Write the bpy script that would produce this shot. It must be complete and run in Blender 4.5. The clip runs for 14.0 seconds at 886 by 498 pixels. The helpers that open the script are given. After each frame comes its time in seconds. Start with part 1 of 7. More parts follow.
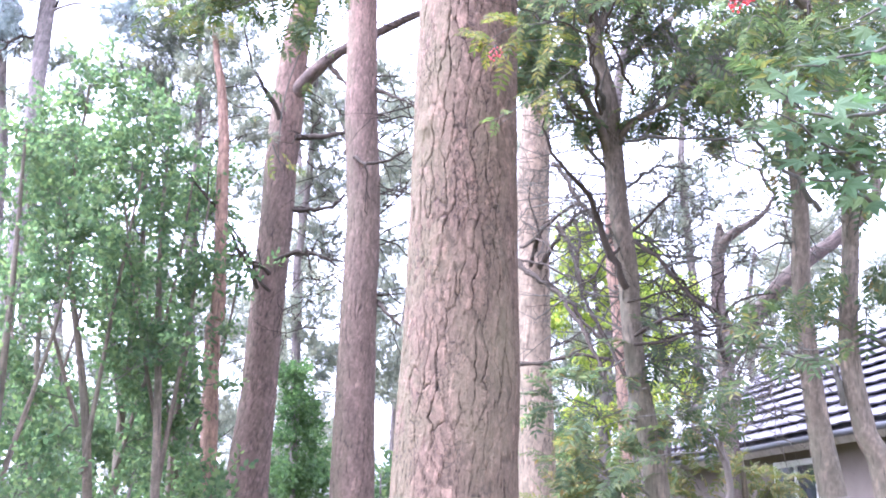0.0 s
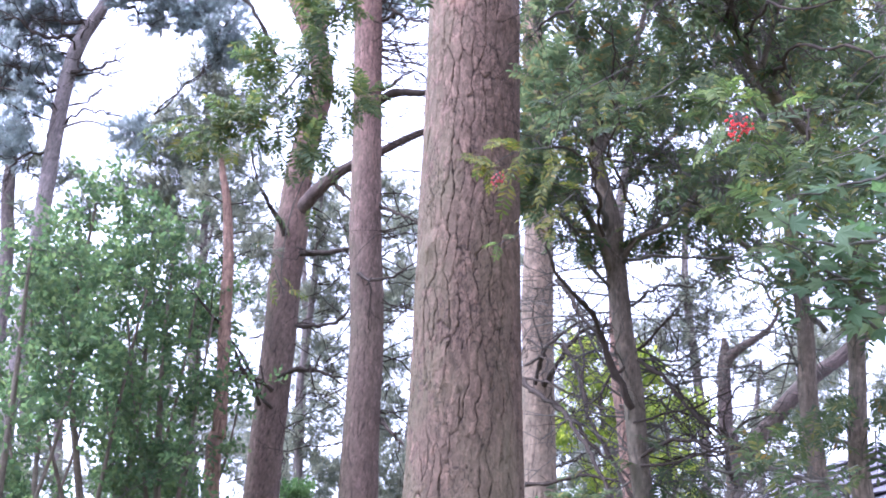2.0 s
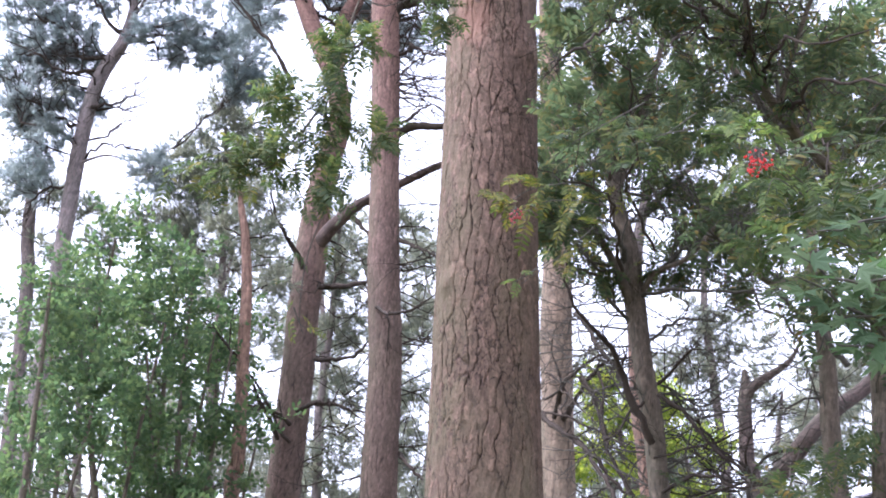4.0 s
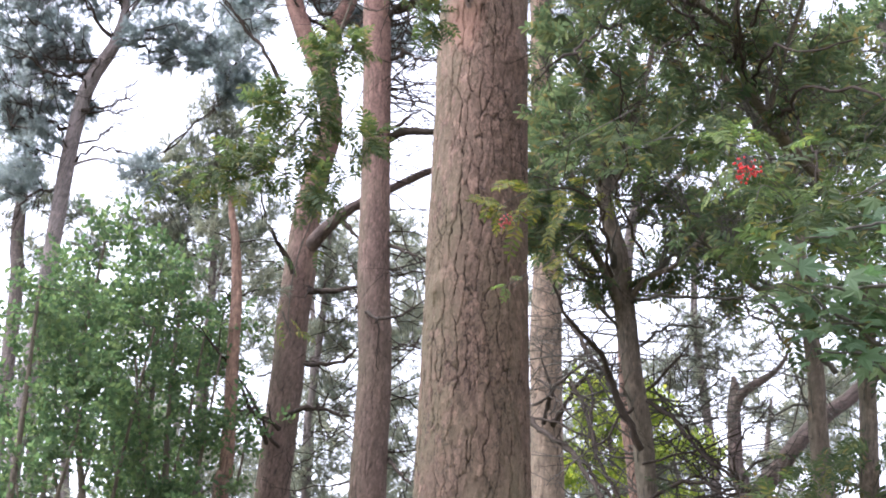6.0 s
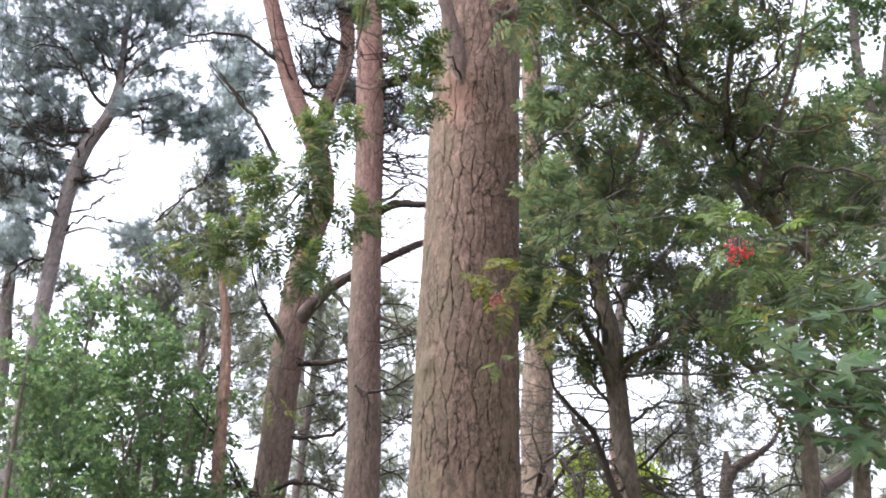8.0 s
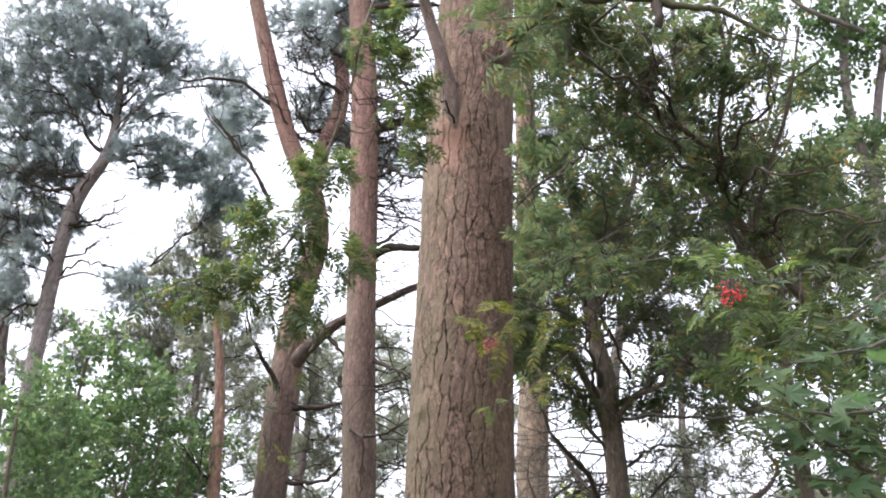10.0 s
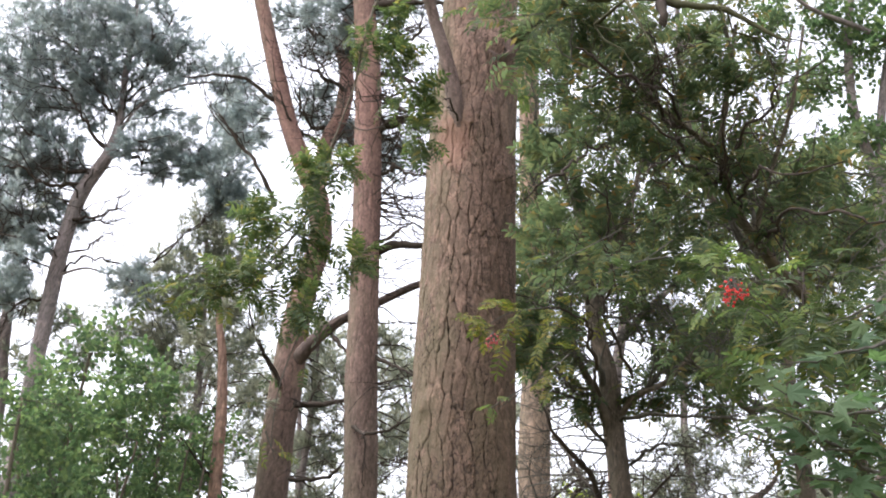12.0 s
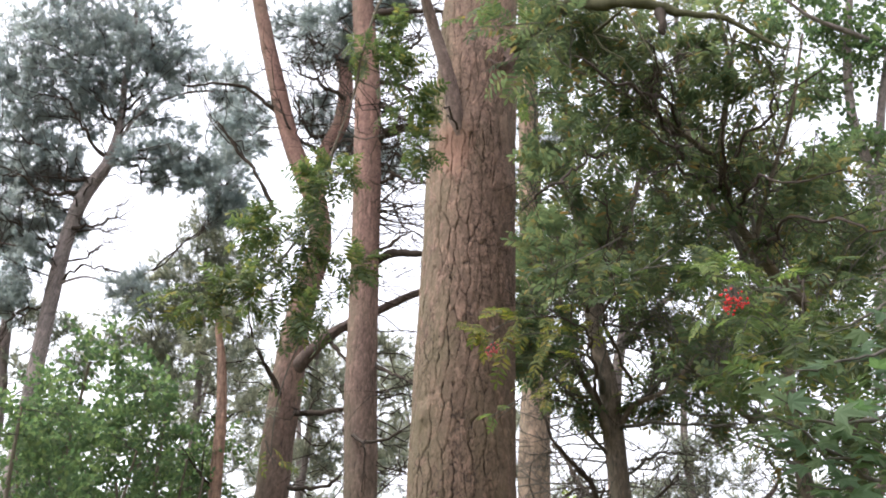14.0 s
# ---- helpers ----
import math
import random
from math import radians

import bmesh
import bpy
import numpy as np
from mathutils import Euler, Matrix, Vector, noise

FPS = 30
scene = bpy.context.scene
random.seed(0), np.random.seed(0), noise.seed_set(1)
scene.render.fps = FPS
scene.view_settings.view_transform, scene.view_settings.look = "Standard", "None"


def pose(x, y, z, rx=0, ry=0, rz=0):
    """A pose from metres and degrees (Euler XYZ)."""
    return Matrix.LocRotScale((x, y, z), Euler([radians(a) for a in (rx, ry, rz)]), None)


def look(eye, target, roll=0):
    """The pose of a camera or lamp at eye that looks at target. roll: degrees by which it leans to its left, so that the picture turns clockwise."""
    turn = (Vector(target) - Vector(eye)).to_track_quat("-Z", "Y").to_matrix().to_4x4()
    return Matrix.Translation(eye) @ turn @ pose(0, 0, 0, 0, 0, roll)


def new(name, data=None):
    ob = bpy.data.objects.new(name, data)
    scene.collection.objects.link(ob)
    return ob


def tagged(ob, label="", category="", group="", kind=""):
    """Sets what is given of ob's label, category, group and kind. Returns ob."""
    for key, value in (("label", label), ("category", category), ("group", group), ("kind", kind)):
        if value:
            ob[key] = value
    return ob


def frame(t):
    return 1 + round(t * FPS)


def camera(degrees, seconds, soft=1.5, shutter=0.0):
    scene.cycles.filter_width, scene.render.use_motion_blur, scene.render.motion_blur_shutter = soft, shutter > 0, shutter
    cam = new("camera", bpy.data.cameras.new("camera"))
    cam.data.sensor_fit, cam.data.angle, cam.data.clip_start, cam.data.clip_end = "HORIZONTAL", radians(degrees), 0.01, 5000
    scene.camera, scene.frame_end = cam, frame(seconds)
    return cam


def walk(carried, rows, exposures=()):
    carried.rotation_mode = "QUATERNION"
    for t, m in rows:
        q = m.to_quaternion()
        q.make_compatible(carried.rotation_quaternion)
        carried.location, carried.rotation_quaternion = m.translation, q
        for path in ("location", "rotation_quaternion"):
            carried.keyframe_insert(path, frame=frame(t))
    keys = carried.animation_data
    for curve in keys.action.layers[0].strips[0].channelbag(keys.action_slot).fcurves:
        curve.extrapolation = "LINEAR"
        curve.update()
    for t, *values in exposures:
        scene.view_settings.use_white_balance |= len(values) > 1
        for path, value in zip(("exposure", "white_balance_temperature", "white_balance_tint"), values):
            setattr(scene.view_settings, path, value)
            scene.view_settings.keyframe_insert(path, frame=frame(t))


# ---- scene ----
cam = camera(42.01, 14.0, soft=1.9)

# seconds, x, z, yaw, pitch, roll of a phone held up by hand
PATH = [
    (0, -0.012, 1.456, 0.375, 14.003, 0.085),
    (0.5, -0.009, 1.485, 0.893, 16.143, 0.018),
    (1, -0.009, 1.493, 1.017, 16.719, 0.156),
    (1.5, -0.002, 1.5, 0.521, 18.072, 0.128),
    (2, -0.005, 1.521, 0.588, 19.466, 0.031),
    (2.5, -0.004, 1.534, 1.052, 20.122, -0.261),
    (2.7, -0.007, 1.564, 1.031, 20.635, -0.418),
    (5, -0.006, 1.541, 1.756, 21.009, 0.224),
    (5.5, 0.004, 1.542, 1.43, 20.65, 0.182),
    (6, 0, 1.548, 0.965, 21.247, -0.199),
    (6.5, 0.002, 1.555, 0.863, 22.113, -0.264),
    (7, 0.004, 1.575, 0.175, 23.809, -0.669),
    (7.5, -0.001, 1.588, 0.453, 25.352, -0.525),
    (8, -0, 1.594, 0.413, 24.65, -0.374),
    (8.5, 0.002, 1.589, 0.29, 24.671, -0.424),
    (9, 0.011, 1.593, -0.084, 26.124, -0.242),
    (9.2, 0.007, 1.593, 0.154, 26.861, -0.081),
    (11.5, 0.012, 1.591, 0.478, 26.684, -0.293),
    (12, 0.011, 1.591, 0.286, 26.703, -0.466),
    (12.5, 0.007, 1.596, 0.6, 26.849, -0.351),
    (13, 0.008, 1.591, 0.331, 26.673, -0.365),
    (13.5, 0.006, 1.594, 0.304, 27.03, -0.305),
    (14, 0.009, 1.595, 0.295, 27.093, -0.374),
]
BASE = 1.98
EXPOSURES = [(t, BASE + e, k, g) for t, e, k, g in ((0.0, 1.68, 5250, 29), (0.4, 1.4, 5250, 29), (0.8, 1.26, 5200, 30), (1.5, 0.95, 5100, 31), (2.5, 0.7, 5230, 29), (5.0, 0.42, 5770, 21), (6.5, 0.42, 5900, 19), (9.0, 0.28, 6060, 17), (14.0, 0.12, 6380, 14))]
walk(cam, [(t, pose(x, 0, z, 90 + p, r, w)) for t, x, z, w, p, r in PATH], EXPOSURES)

# ------------------------------------------------------------ sky and sun
world = bpy.data.worlds.new("overcast_sky")
scene.world = world
world.use_nodes = True
wn, wl = world.node_tree.nodes, world.node_tree.links
wn.clear()
sky = wn.new("ShaderNodeTexSky")
sky.sky_type = "NISHITA"
sky.sun_disc = False
sky.sun_elevation, sky.sun_rotation = radians(62), radians(-95)
sky.air_density, sky.dust_density, sky.ozone_density = 1.0, 4.0, 1.0
soft_sky = wn.new("ShaderNodeHueSaturation")
soft_sky.inputs["Saturation"].default_value = 0.22
wbg = wn.new("ShaderNodeBackground")
wbg.inputs["Strength"].default_value = 0.15
wout = wn.new("ShaderNodeOutputWorld")
wl.new(sky.outputs[0], soft_sky.inputs["Color"])
wl.new(soft_sky.outputs[0], wbg.inputs["Color"])
wl.new(wbg.outputs[0], wout.inputs[0])
sun_data = bpy.data.lights.new("sun", "SUN")
sun_data.energy, sun_data.angle, sun_data.color = 0.5, radians(50), (1.0, 0.97, 0.92)
sun = new("sun", sun_data)
sun.matrix_world = look((-0.996 * 20, -0.087 * 20, 37.6), (0, 0, 0))


# ------------------------------------------------------------ materials
def material(name, rough=0.8, spec=0.3):
    m = bpy.data.materials.new(name)
    m.use_nodes = True
    n = m.node_tree.nodes
    b = n["Principled BSDF"]
    b.inputs["Roughness"].default_value = rough
    b.inputs["Specular IOR Level"].default_value = spec
    return m, n, m.node_tree.links, b


def ramp(n, stops):
    r = n.new("ShaderNodeValToRGB")
    e = r.color_ramp.elements
    while len(e) < len(stops):
        e.new(0.5)
    for k, (p, c) in enumerate(stops):
        e[k].position, e[k].color = p, (*c, 1)
    return r


def noise_node(n, l, scale, detail=4, rough=0.6, coord=None, stretch=None):
    t = n.new("ShaderNodeTexNoise")
    t.inputs["Scale"].default_value, t.inputs["Detail"].default_value, t.inputs["Roughness"].default_value = scale, detail, rough
    c = n.new("ShaderNodeTexCoord")
    if stretch:
        mp = n.new("ShaderNodeMapping")
        mp.inputs["Scale"].default_value = stretch
        l.new(c.outputs[coord or "Object"], mp.inputs[0])
        l.new(mp.outputs[0], t.inputs["Vector"])
    else:
        l.new(c.outputs[coord or "Object"], t.inputs["Vector"])
    return t


def mix(n, l, fac, a, b, mode="MIX"):
    m = n.new("ShaderNodeMix")
    m.data_type, m.blend_type = "RGBA", mode
    for socket, value in ((m.inputs[0], fac), (m.inputs[6], a), (m.inputs[7], b)):
        if isinstance(value, (int, float)):
            socket.default_value = value
        elif isinstance(value, tuple):
            socket.default_value = (*value, 1)
        else:
            l.new(value, socket)
    return m.outputs[2]


def attr(n, name):
    a = n.new("ShaderNodeAttribute")
    a.attribute_name = name
    return a


def bump(n, l, b, height, strength, distance):
    k = n.new("ShaderNodeBump")
    k.inputs["Strength"].default_value, k.inputs["Distance"].default_value = strength, distance
    l.new(height, k.inputs["Height"])
    l.new(k.outputs[0], b.inputs["Normal"])


def bark_material(name, low, high, crack, algae, z0, z1, fine=60.0, algae_amount=0.35, jigsaw=0.5, flake_size=0.03, grain=0.7):
    """Pine bark: grey-brown plates low on the stem, thinner orange bark above z0..z1."""
    m, n, l, b = material(name, 0.9, 0.15)
    big = noise_node(n, l, 2.2, 5, 0.6, stretch=(1, 1, 0.45))
    small = noise_node(n, l, fine, 6, 0.7, stretch=(1, 1, 0.8))
    flake = noise_node(n, l, fine * 0.4, 5, 0.7, stretch=(1, 1, 0.7))
    geo = n.new("ShaderNodeNewGeometry")
    sep = n.new("ShaderNodeSeparateXYZ")
    l.new(geo.outputs["Position"], sep.inputs[0])
    rise = n.new("ShaderNodeMapRange")
    rise.inputs["From Min"].default_value, rise.inputs["From Max"].default_value = z0, z1
    l.new(sep.outputs["Z"], rise.inputs["Value"])
    wob = n.new("ShaderNodeMath")
    wob.operation, wob.use_clamp = "MULTIPLY_ADD", True
    l.new(big.outputs["Fac"], wob.inputs[0])
    wob.inputs[1].default_value = 1.0
    sub = n.new("ShaderNodeMath")
    sub.operation = "SUBTRACT"
    l.new(rise.outputs[0], sub.inputs[0])
    sub.inputs[1].default_value = 0.5
    l.new(sub.outputs[0], wob.inputs[2])
    base = mix(n, l, wob.outputs[0], low, high)
    plate = attr(n, "plate")
    pr = ramp(n, [(0.0, (0.76, 0.76, 0.75)), (0.5, (0.98, 0.97, 0.96)), (1.0, (1.28, 1.24, 1.22))])
    l.new(plate.outputs["Fac"], pr.inputs[0])
    base = mix(n, l, 1.0, base, pr.outputs[0], "MULTIPLY")
    fr = ramp(n, [(0.32, (0.5, 0.48, 0.47)), (0.52, (0.98, 0.98, 0.98)), (0.68, (1.55, 1.42, 1.36))])
    l.new(flake.outputs["Fac"], fr.inputs[0])
    base = mix(n, l, 0.75 * grain, base, fr.outputs[0], "MULTIPLY")
    sr = ramp(n, [(0.35, (0.62, 0.6, 0.58)), (0.5, (1.0, 1.0, 1.0)), (0.66, (1.45, 1.38, 1.34))])
    l.new(small.outputs["Fac"], sr.inputs[0])
    base = mix(n, l, 0.7 * grain, base, sr.outputs[0], "MULTIPLY")
    # thin flakes like pieces of a jigsaw, with hair cracks round them
    tc = n.new("ShaderNodeTexCoord")
    wn_ = n.new("ShaderNodeTexNoise")
    wn_.inputs["Scale"].default_value, wn_.inputs["Detail"].default_value = 0.55 / flake_size, 4
    l.new(tc.outputs["Object"], wn_.inputs["Vector"])
    warp = n.new("ShaderNodeVectorMath")
    warp.operation = "MULTIPLY_ADD"
    l.new(wn_.outputs["Color"], warp.inputs[0])
    warp.inputs[1].default_value = (flake_size * 2.4,) * 3
    l.new(tc.outputs["Object"], warp.inputs[2])
    squash = n.new("ShaderNodeVectorMath")
    squash.operation = "MULTIPLY"
    l.new(warp.outputs[0], squash.inputs[0])
    squash.inputs[1].default_value = (1, 1, 0.36)
    flake_tone = n.new("ShaderNodeTexVoronoi")
    flake_edge = n.new("ShaderNodeTexVoronoi")
    flake_edge.feature = "DISTANCE_TO_EDGE"
    for v in (flake_tone, flake_edge):
        v.inputs["Scale"].default_value = 1 / flake_size
        l.new(squash.outputs[0], v.inputs["Vector"])
    tone = ramp(n, [(0.0, (0.72, 0.72, 0.72)), (0.6, (1.0, 0.99, 0.98)), (0.82, (1.06, 1.05, 1.04)), (0.92, (1.5, 1.46, 1.43))])
    l.new(flake_tone.outputs["Color"], tone.inputs[0])
    base = mix(n, l, jigsaw, base, tone.outputs[0], "MULTIPLY")
    hair = ramp(n, [(0.0, (1, 1, 1)), (0.075, (0, 0, 0))])
    l.new(flake_edge.outputs["Distance"], hair.inputs[0])
    where = ramp(n, [(0.45, (0, 0, 0)), (0.6, (jigsaw, jigsaw, jigsaw))])
    patch = noise_node(n, l, 0.22 / flake_size, 3, 0.6, stretch=(1, 1, 0.5))
    l.new(patch.outputs["Fac"], where.inputs[0])
    both = mix(n, l, 1.0, hair.outputs[0], where.outputs[0], "MULTIPLY")
    base = mix(n, l, both, base, tuple(1.3 * c for c in crack))
    ag = ramp(n, [(0.45, (0, 0, 0)), (0.72, (algae_amount, algae_amount, algae_amount))])
    l.new(big.outputs["Fac"], ag.inputs[0])
    base = mix(n, l, ag.outputs[0], base, algae)
    base = mix(n, l, attr(n, "moss").outputs["Fac"], base, tuple(0.8 * c for c in algae))
    scar = attr(n, "scar")
    base = mix(n, l, scar.outputs["Fac"], base, (0.35, 0.188, 0.145))
    cr = attr(n, "crack")
    base = mix(n, l, cr.outputs["Fac"], base, crack)
    l.new(base, b.inputs["Base Color"])
    relief = n.new("ShaderNodeMath")
    relief.operation = "MULTIPLY_ADD"
    l.new(flake_tone.outputs["Color"], relief.inputs[0])
    relief.inputs[1].default_value = 0.6 * jigsaw
    l.new(small.outputs["Fac"], relief.inputs[2])
    bump(n, l, b, relief.outputs[0], 0.9, 0.01)
    return m


def leaf_material(name, colours, through_colour, translucent=0.4, rough=0.6, spec=0.2):
    """Leaves: colour varies leaf by leaf, part of the light comes through."""
    m, n, l, b = material(name, rough, spec)
    geo = n.new("ShaderNodeNewGeometry")
    info = n.new("ShaderNodeObjectInfo")
    add = n.new("ShaderNodeMath")
    add.operation = "ADD"
    l.new(geo.outputs["Random Per Island"], add.inputs[0])
    l.new(info.outputs["Random"], add.inputs[1])
    frac = n.new("ShaderNodeMath")
    frac.operation = "FRACT"
    l.new(add.outputs[0], frac.inputs[0])
    r = ramp(n, colours)
    l.new(frac.outputs[0], r.inputs[0])
    clump = noise_node(n, l, 2.5, 3, 0.5, coord="Object")
    cr = ramp(n, [(0.3, (0.75, 0.8, 0.8)), (0.7, (1.25, 1.18, 1.1))])
    l.new(clump.outputs["Fac"], cr.inputs[0])
    col = mix(n, l, 1.0, r.outputs[0], cr.outputs[0], "MULTIPLY")
    l.new(col, b.inputs["Base Color"])
    tr = n.new("ShaderNodeBsdfTranslucent")
    l.new(mix(n, l, 1.0, col, through_colour, "MULTIPLY"), tr.inputs["Color"])
    ms = n.new("ShaderNodeMixShader")
    ms.inputs[0].default_value = translucent
    l.new(b.outputs[0], ms.inputs[1])
    l.new(tr.outputs[0], ms.inputs[2])
    l.new(ms.outputs[0], n["Material Output"].inputs[0])
    return m


def twig_material(name, dark, pale):
    m, n, l, b = material(name, 0.9, 0.08)
    t = noise_node(n, l, 25, 5, 0.65, stretch=(1, 1, 0.5))
    u = noise_node(n, l, 3, 3, 0.5)
    r = ramp(n, [(0.3, dark), (0.7, pale)])
    l.new(t.outputs["Fac"], r.inputs[0])
    l.new(mix(n, l, u.outputs["Fac"], r.outputs[0], tuple(0.8 * c for c in dark)), b.inputs["Base Color"])
    bump(n, l, b, t.outputs["Fac"], 0.6, 0.004)
    return m


BARK_MAIN = bark_material("pine_bark_broad_plates", (0.132, 0.092, 0.071), (0.222, 0.15, 0.119), (0.018, 0.014, 0.013), (0.135, 0.118, 0.072), 2.8, 6.0, 75, 0.6, 0.75, 0.032, 0.75)
BARK_PINE = bark_material("pine_bark_reddening", (0.148, 0.106, 0.088), (0.265, 0.156, 0.134), (0.045, 0.034, 0.03), (0.125, 0.12, 0.075), 5.0, 9.0, 45, 0.35, 0.55, 0.04, 0.6)
BARK_LIMB = bark_material("pine_limb_bark_brown", (0.15, 0.108, 0.094), (0.15, 0.108, 0.094), (0.04, 0.03, 0.027), (0.12, 0.105, 0.08), 3.0, 9.0, 60, 0.3, 0.4, 0.02)
BARK_RED = bark_material("young_pine_bark_orange", (0.26, 0.175, 0.13), (0.25, 0.158, 0.12), (0.08, 0.05, 0.042), (0.2, 0.15, 0.115), 2.0, 6.0, 40, 0.25)
BARK_GREY = bark_material("pine_bark_pale_grey", (0.24, 0.188, 0.143), (0.25, 0.17, 0.128), (0.06, 0.046, 0.037), (0.17, 0.155, 0.105), 3.5, 7.5, 45)
# haze over the leaning pine is put into this grey; the birch shares it
BARK_PALE = bark_material("pine_bark_hazy_grey", (0.21, 0.185, 0.182), (0.225, 0.19, 0.185), (0.08, 0.07, 0.067), (0.17, 0.165, 0.14), 3.0, 9.0, 40)
BARK_DARK = bark_material("pine_bark_dark_brown", (0.115, 0.09, 0.08), (0.13, 0.095, 0.085), (0.04, 0.032, 0.03), (0.09, 0.09, 0.06), 3.0, 9.0, 40)
BARK_DIM = bark_material("pine_bark_dull", (0.165, 0.142, 0.133), (0.18, 0.148, 0.14), (0.055, 0.047, 0.044), (0.135, 0.13, 0.105), 3.0, 9.0, 40)
BARK_ROWAN = bark_material("rowan_bark_smooth_grey", (0.145, 0.117, 0.092), (0.125, 0.102, 0.08), (0.05, 0.043, 0.036), (0.118, 0.118, 0.078), 2.0, 6.0, 40, 0.5)
TWIG_DARK = twig_material("dark_twig_bark", (0.036, 0.029, 0.024), (0.095, 0.074, 0.058))
TWIG_PINE = twig_material("pine_limb_bark", (0.11, 0.08, 0.07), (0.24, 0.17, 0.13))
TWIG_MOSS = twig_material("mossy_limb_bark", (0.05, 0.05, 0.028), (0.125, 0.12, 0.07))
TWIG_ROWAN = twig_material("rowan_limb_bark", (0.065, 0.06, 0.05), (0.17, 0.155, 0.13))
LEAF_ROWAN = leaf_material("rowan_leaf_green", [(0.0, (0.052, 0.075, 0.047)), (0.55, (0.075, 0.1, 0.059)), (0.93, (0.106, 0.115, 0.06)), (1.0, (0.17, 0.115, 0.05))], (1.25, 1.3, 0.97), 0.74, spec=0.12)
LEAF_FRESH = leaf_material("rowan_leaf_bright", [(0.0, (0.048, 0.072, 0.036)), (0.5, (0.07, 0.096, 0.043)), (0.88, (0.1, 0.118, 0.048)), (1.0, (0.18, 0.155, 0.053))], (1.15, 1.25, 0.85), 0.52)
# lit copy of the rowan leaf: light near the berries put into its colour
LEAF_PAINTED_LIT = leaf_material("rowan_leaf_painted_lit", [(0.0, (0.085, 0.125, 0.05)), (0.5, (0.12, 0.165, 0.06)), (1.0, (0.18, 0.205, 0.07))], (1.15, 1.25, 0.8), 0.5)
LEAF_TURNING = leaf_material("rowan_leaf_turning_yellow", [(0.0, (0.08, 0.11, 0.036)), (0.5, (0.125, 0.145, 0.042)), (1.0, (0.23, 0.19, 0.05))], (1.2, 1.2, 0.7), 0.5)
LEAF_MAPLE = leaf_material("maple_leaf_green", [(0.0, (0.06, 0.1, 0.055)), (0.6, (0.08, 0.128, 0.066)), (1.0, (0.12, 0.16, 0.072))], (1.15, 1.3, 0.9), 0.55)
LEAF_BROAD = leaf_material("broad_leaf_green", [(0.0, (0.062, 0.099, 0.059)), (0.6, (0.093, 0.136, 0.079)), (1.0, (0.138, 0.174, 0.088))], (1.17, 1.31, 0.88), 0.64, spec=0.12)
LEAF_OLIVE = leaf_material("olive_leaf", [(0.0, (0.075, 0.09, 0.042)), (0.6, (0.11, 0.118, 0.05)), (1.0, (0.175, 0.13, 0.05))], (1.2, 1.35, 0.8), 0.5)
LEAF_YELLOW = leaf_material("yellow_green_leaf", [(0.0, (0.14, 0.205, 0.05)), (0.6, (0.24, 0.30, 0.06)), (1.0, (0.40, 0.42, 0.09))], (1.3, 1.35, 0.7), 0.55)
LEAF_SHRUB = leaf_material("shrub_leaf_green", [(0.0, (0.055, 0.095, 0.05)), (1.0, (0.1, 0.155, 0.07))], (1.2, 1.4, 0.8), 0.5)
# bluish needles paled well past their own tone: the haze is in the colour
NEEDLE = leaf_material("pine_needle_bluish_hazed", [(0.0, (0.215, 0.25, 0.268)), (0.6, (0.282, 0.318, 0.33)), (1.0, (0.34, 0.368, 0.345))], (1.12, 1.17, 1.13), 0.72)
NEEDLE_FAR = leaf_material("far_pine_needle_grey", [(0.0, (0.15, 0.165, 0.14)), (0.6, (0.21, 0.22, 0.18)), (1.0, (0.28, 0.28, 0.21))], (1.05, 1.1, 0.95), 0.55)


def plain(name, colour, rough, spec=0.4, vary=0.25, scale=8.0):
    m, n, l, b = material(name, rough, spec)
    t = noise_node(n, l, scale, 5, 0.6)
    r = ramp(n, [(0.3, tuple(c * (1 - vary) for c in colour)), (0.7, tuple(c * (1 + vary) for c in colour))])
    l.new(t.outputs["Fac"], r.inputs[0])
    l.new(r.outputs[0], b.inputs["Base Color"])
    bump(n, l, b, t.outputs["Fac"], 0.3, 0.01)
    return m


BERRY = plain("ripe_rowan_berry", (0.46, 0.016, 0.012), 0.45, 0.3, 0.3, 60)
BERRY_DARK = plain("dark_rowan_berry", (0.30, 0.03, 0.03), 0.4, 0.5, 0.3, 60)
TILE = plain("weathered_concrete_tile", (0.135, 0.127, 0.145), 0.75, 0.3, 0.2, 6)
RENDERED = plain("brown_wall_render", (0.17, 0.14, 0.12), 0.9, 0.2, 0.1, 3)
WHITE_WOOD = plain("white_painted_wood", (0.6, 0.59, 0.57), 0.5, 0.4, 0.1, 5)
EAVES_WOOD = plain("weathered_eaves_wood", (0.26, 0.23, 0.21), 0.8, 0.25, 0.25, 7)
TWIG_PALE = twig_material("pale_dead_wood", (0.12, 0.1, 0.085), (0.26, 0.225, 0.19))
DARK_GUTTER = plain("dark_gutter_plastic", (0.05, 0.05, 0.055), 0.5, 0.4, 0.1, 5)
UNDERLAY = plain("dark_roof_underlay", (0.05, 0.05, 0.06), 0.9, 0.2, 0.1, 5)


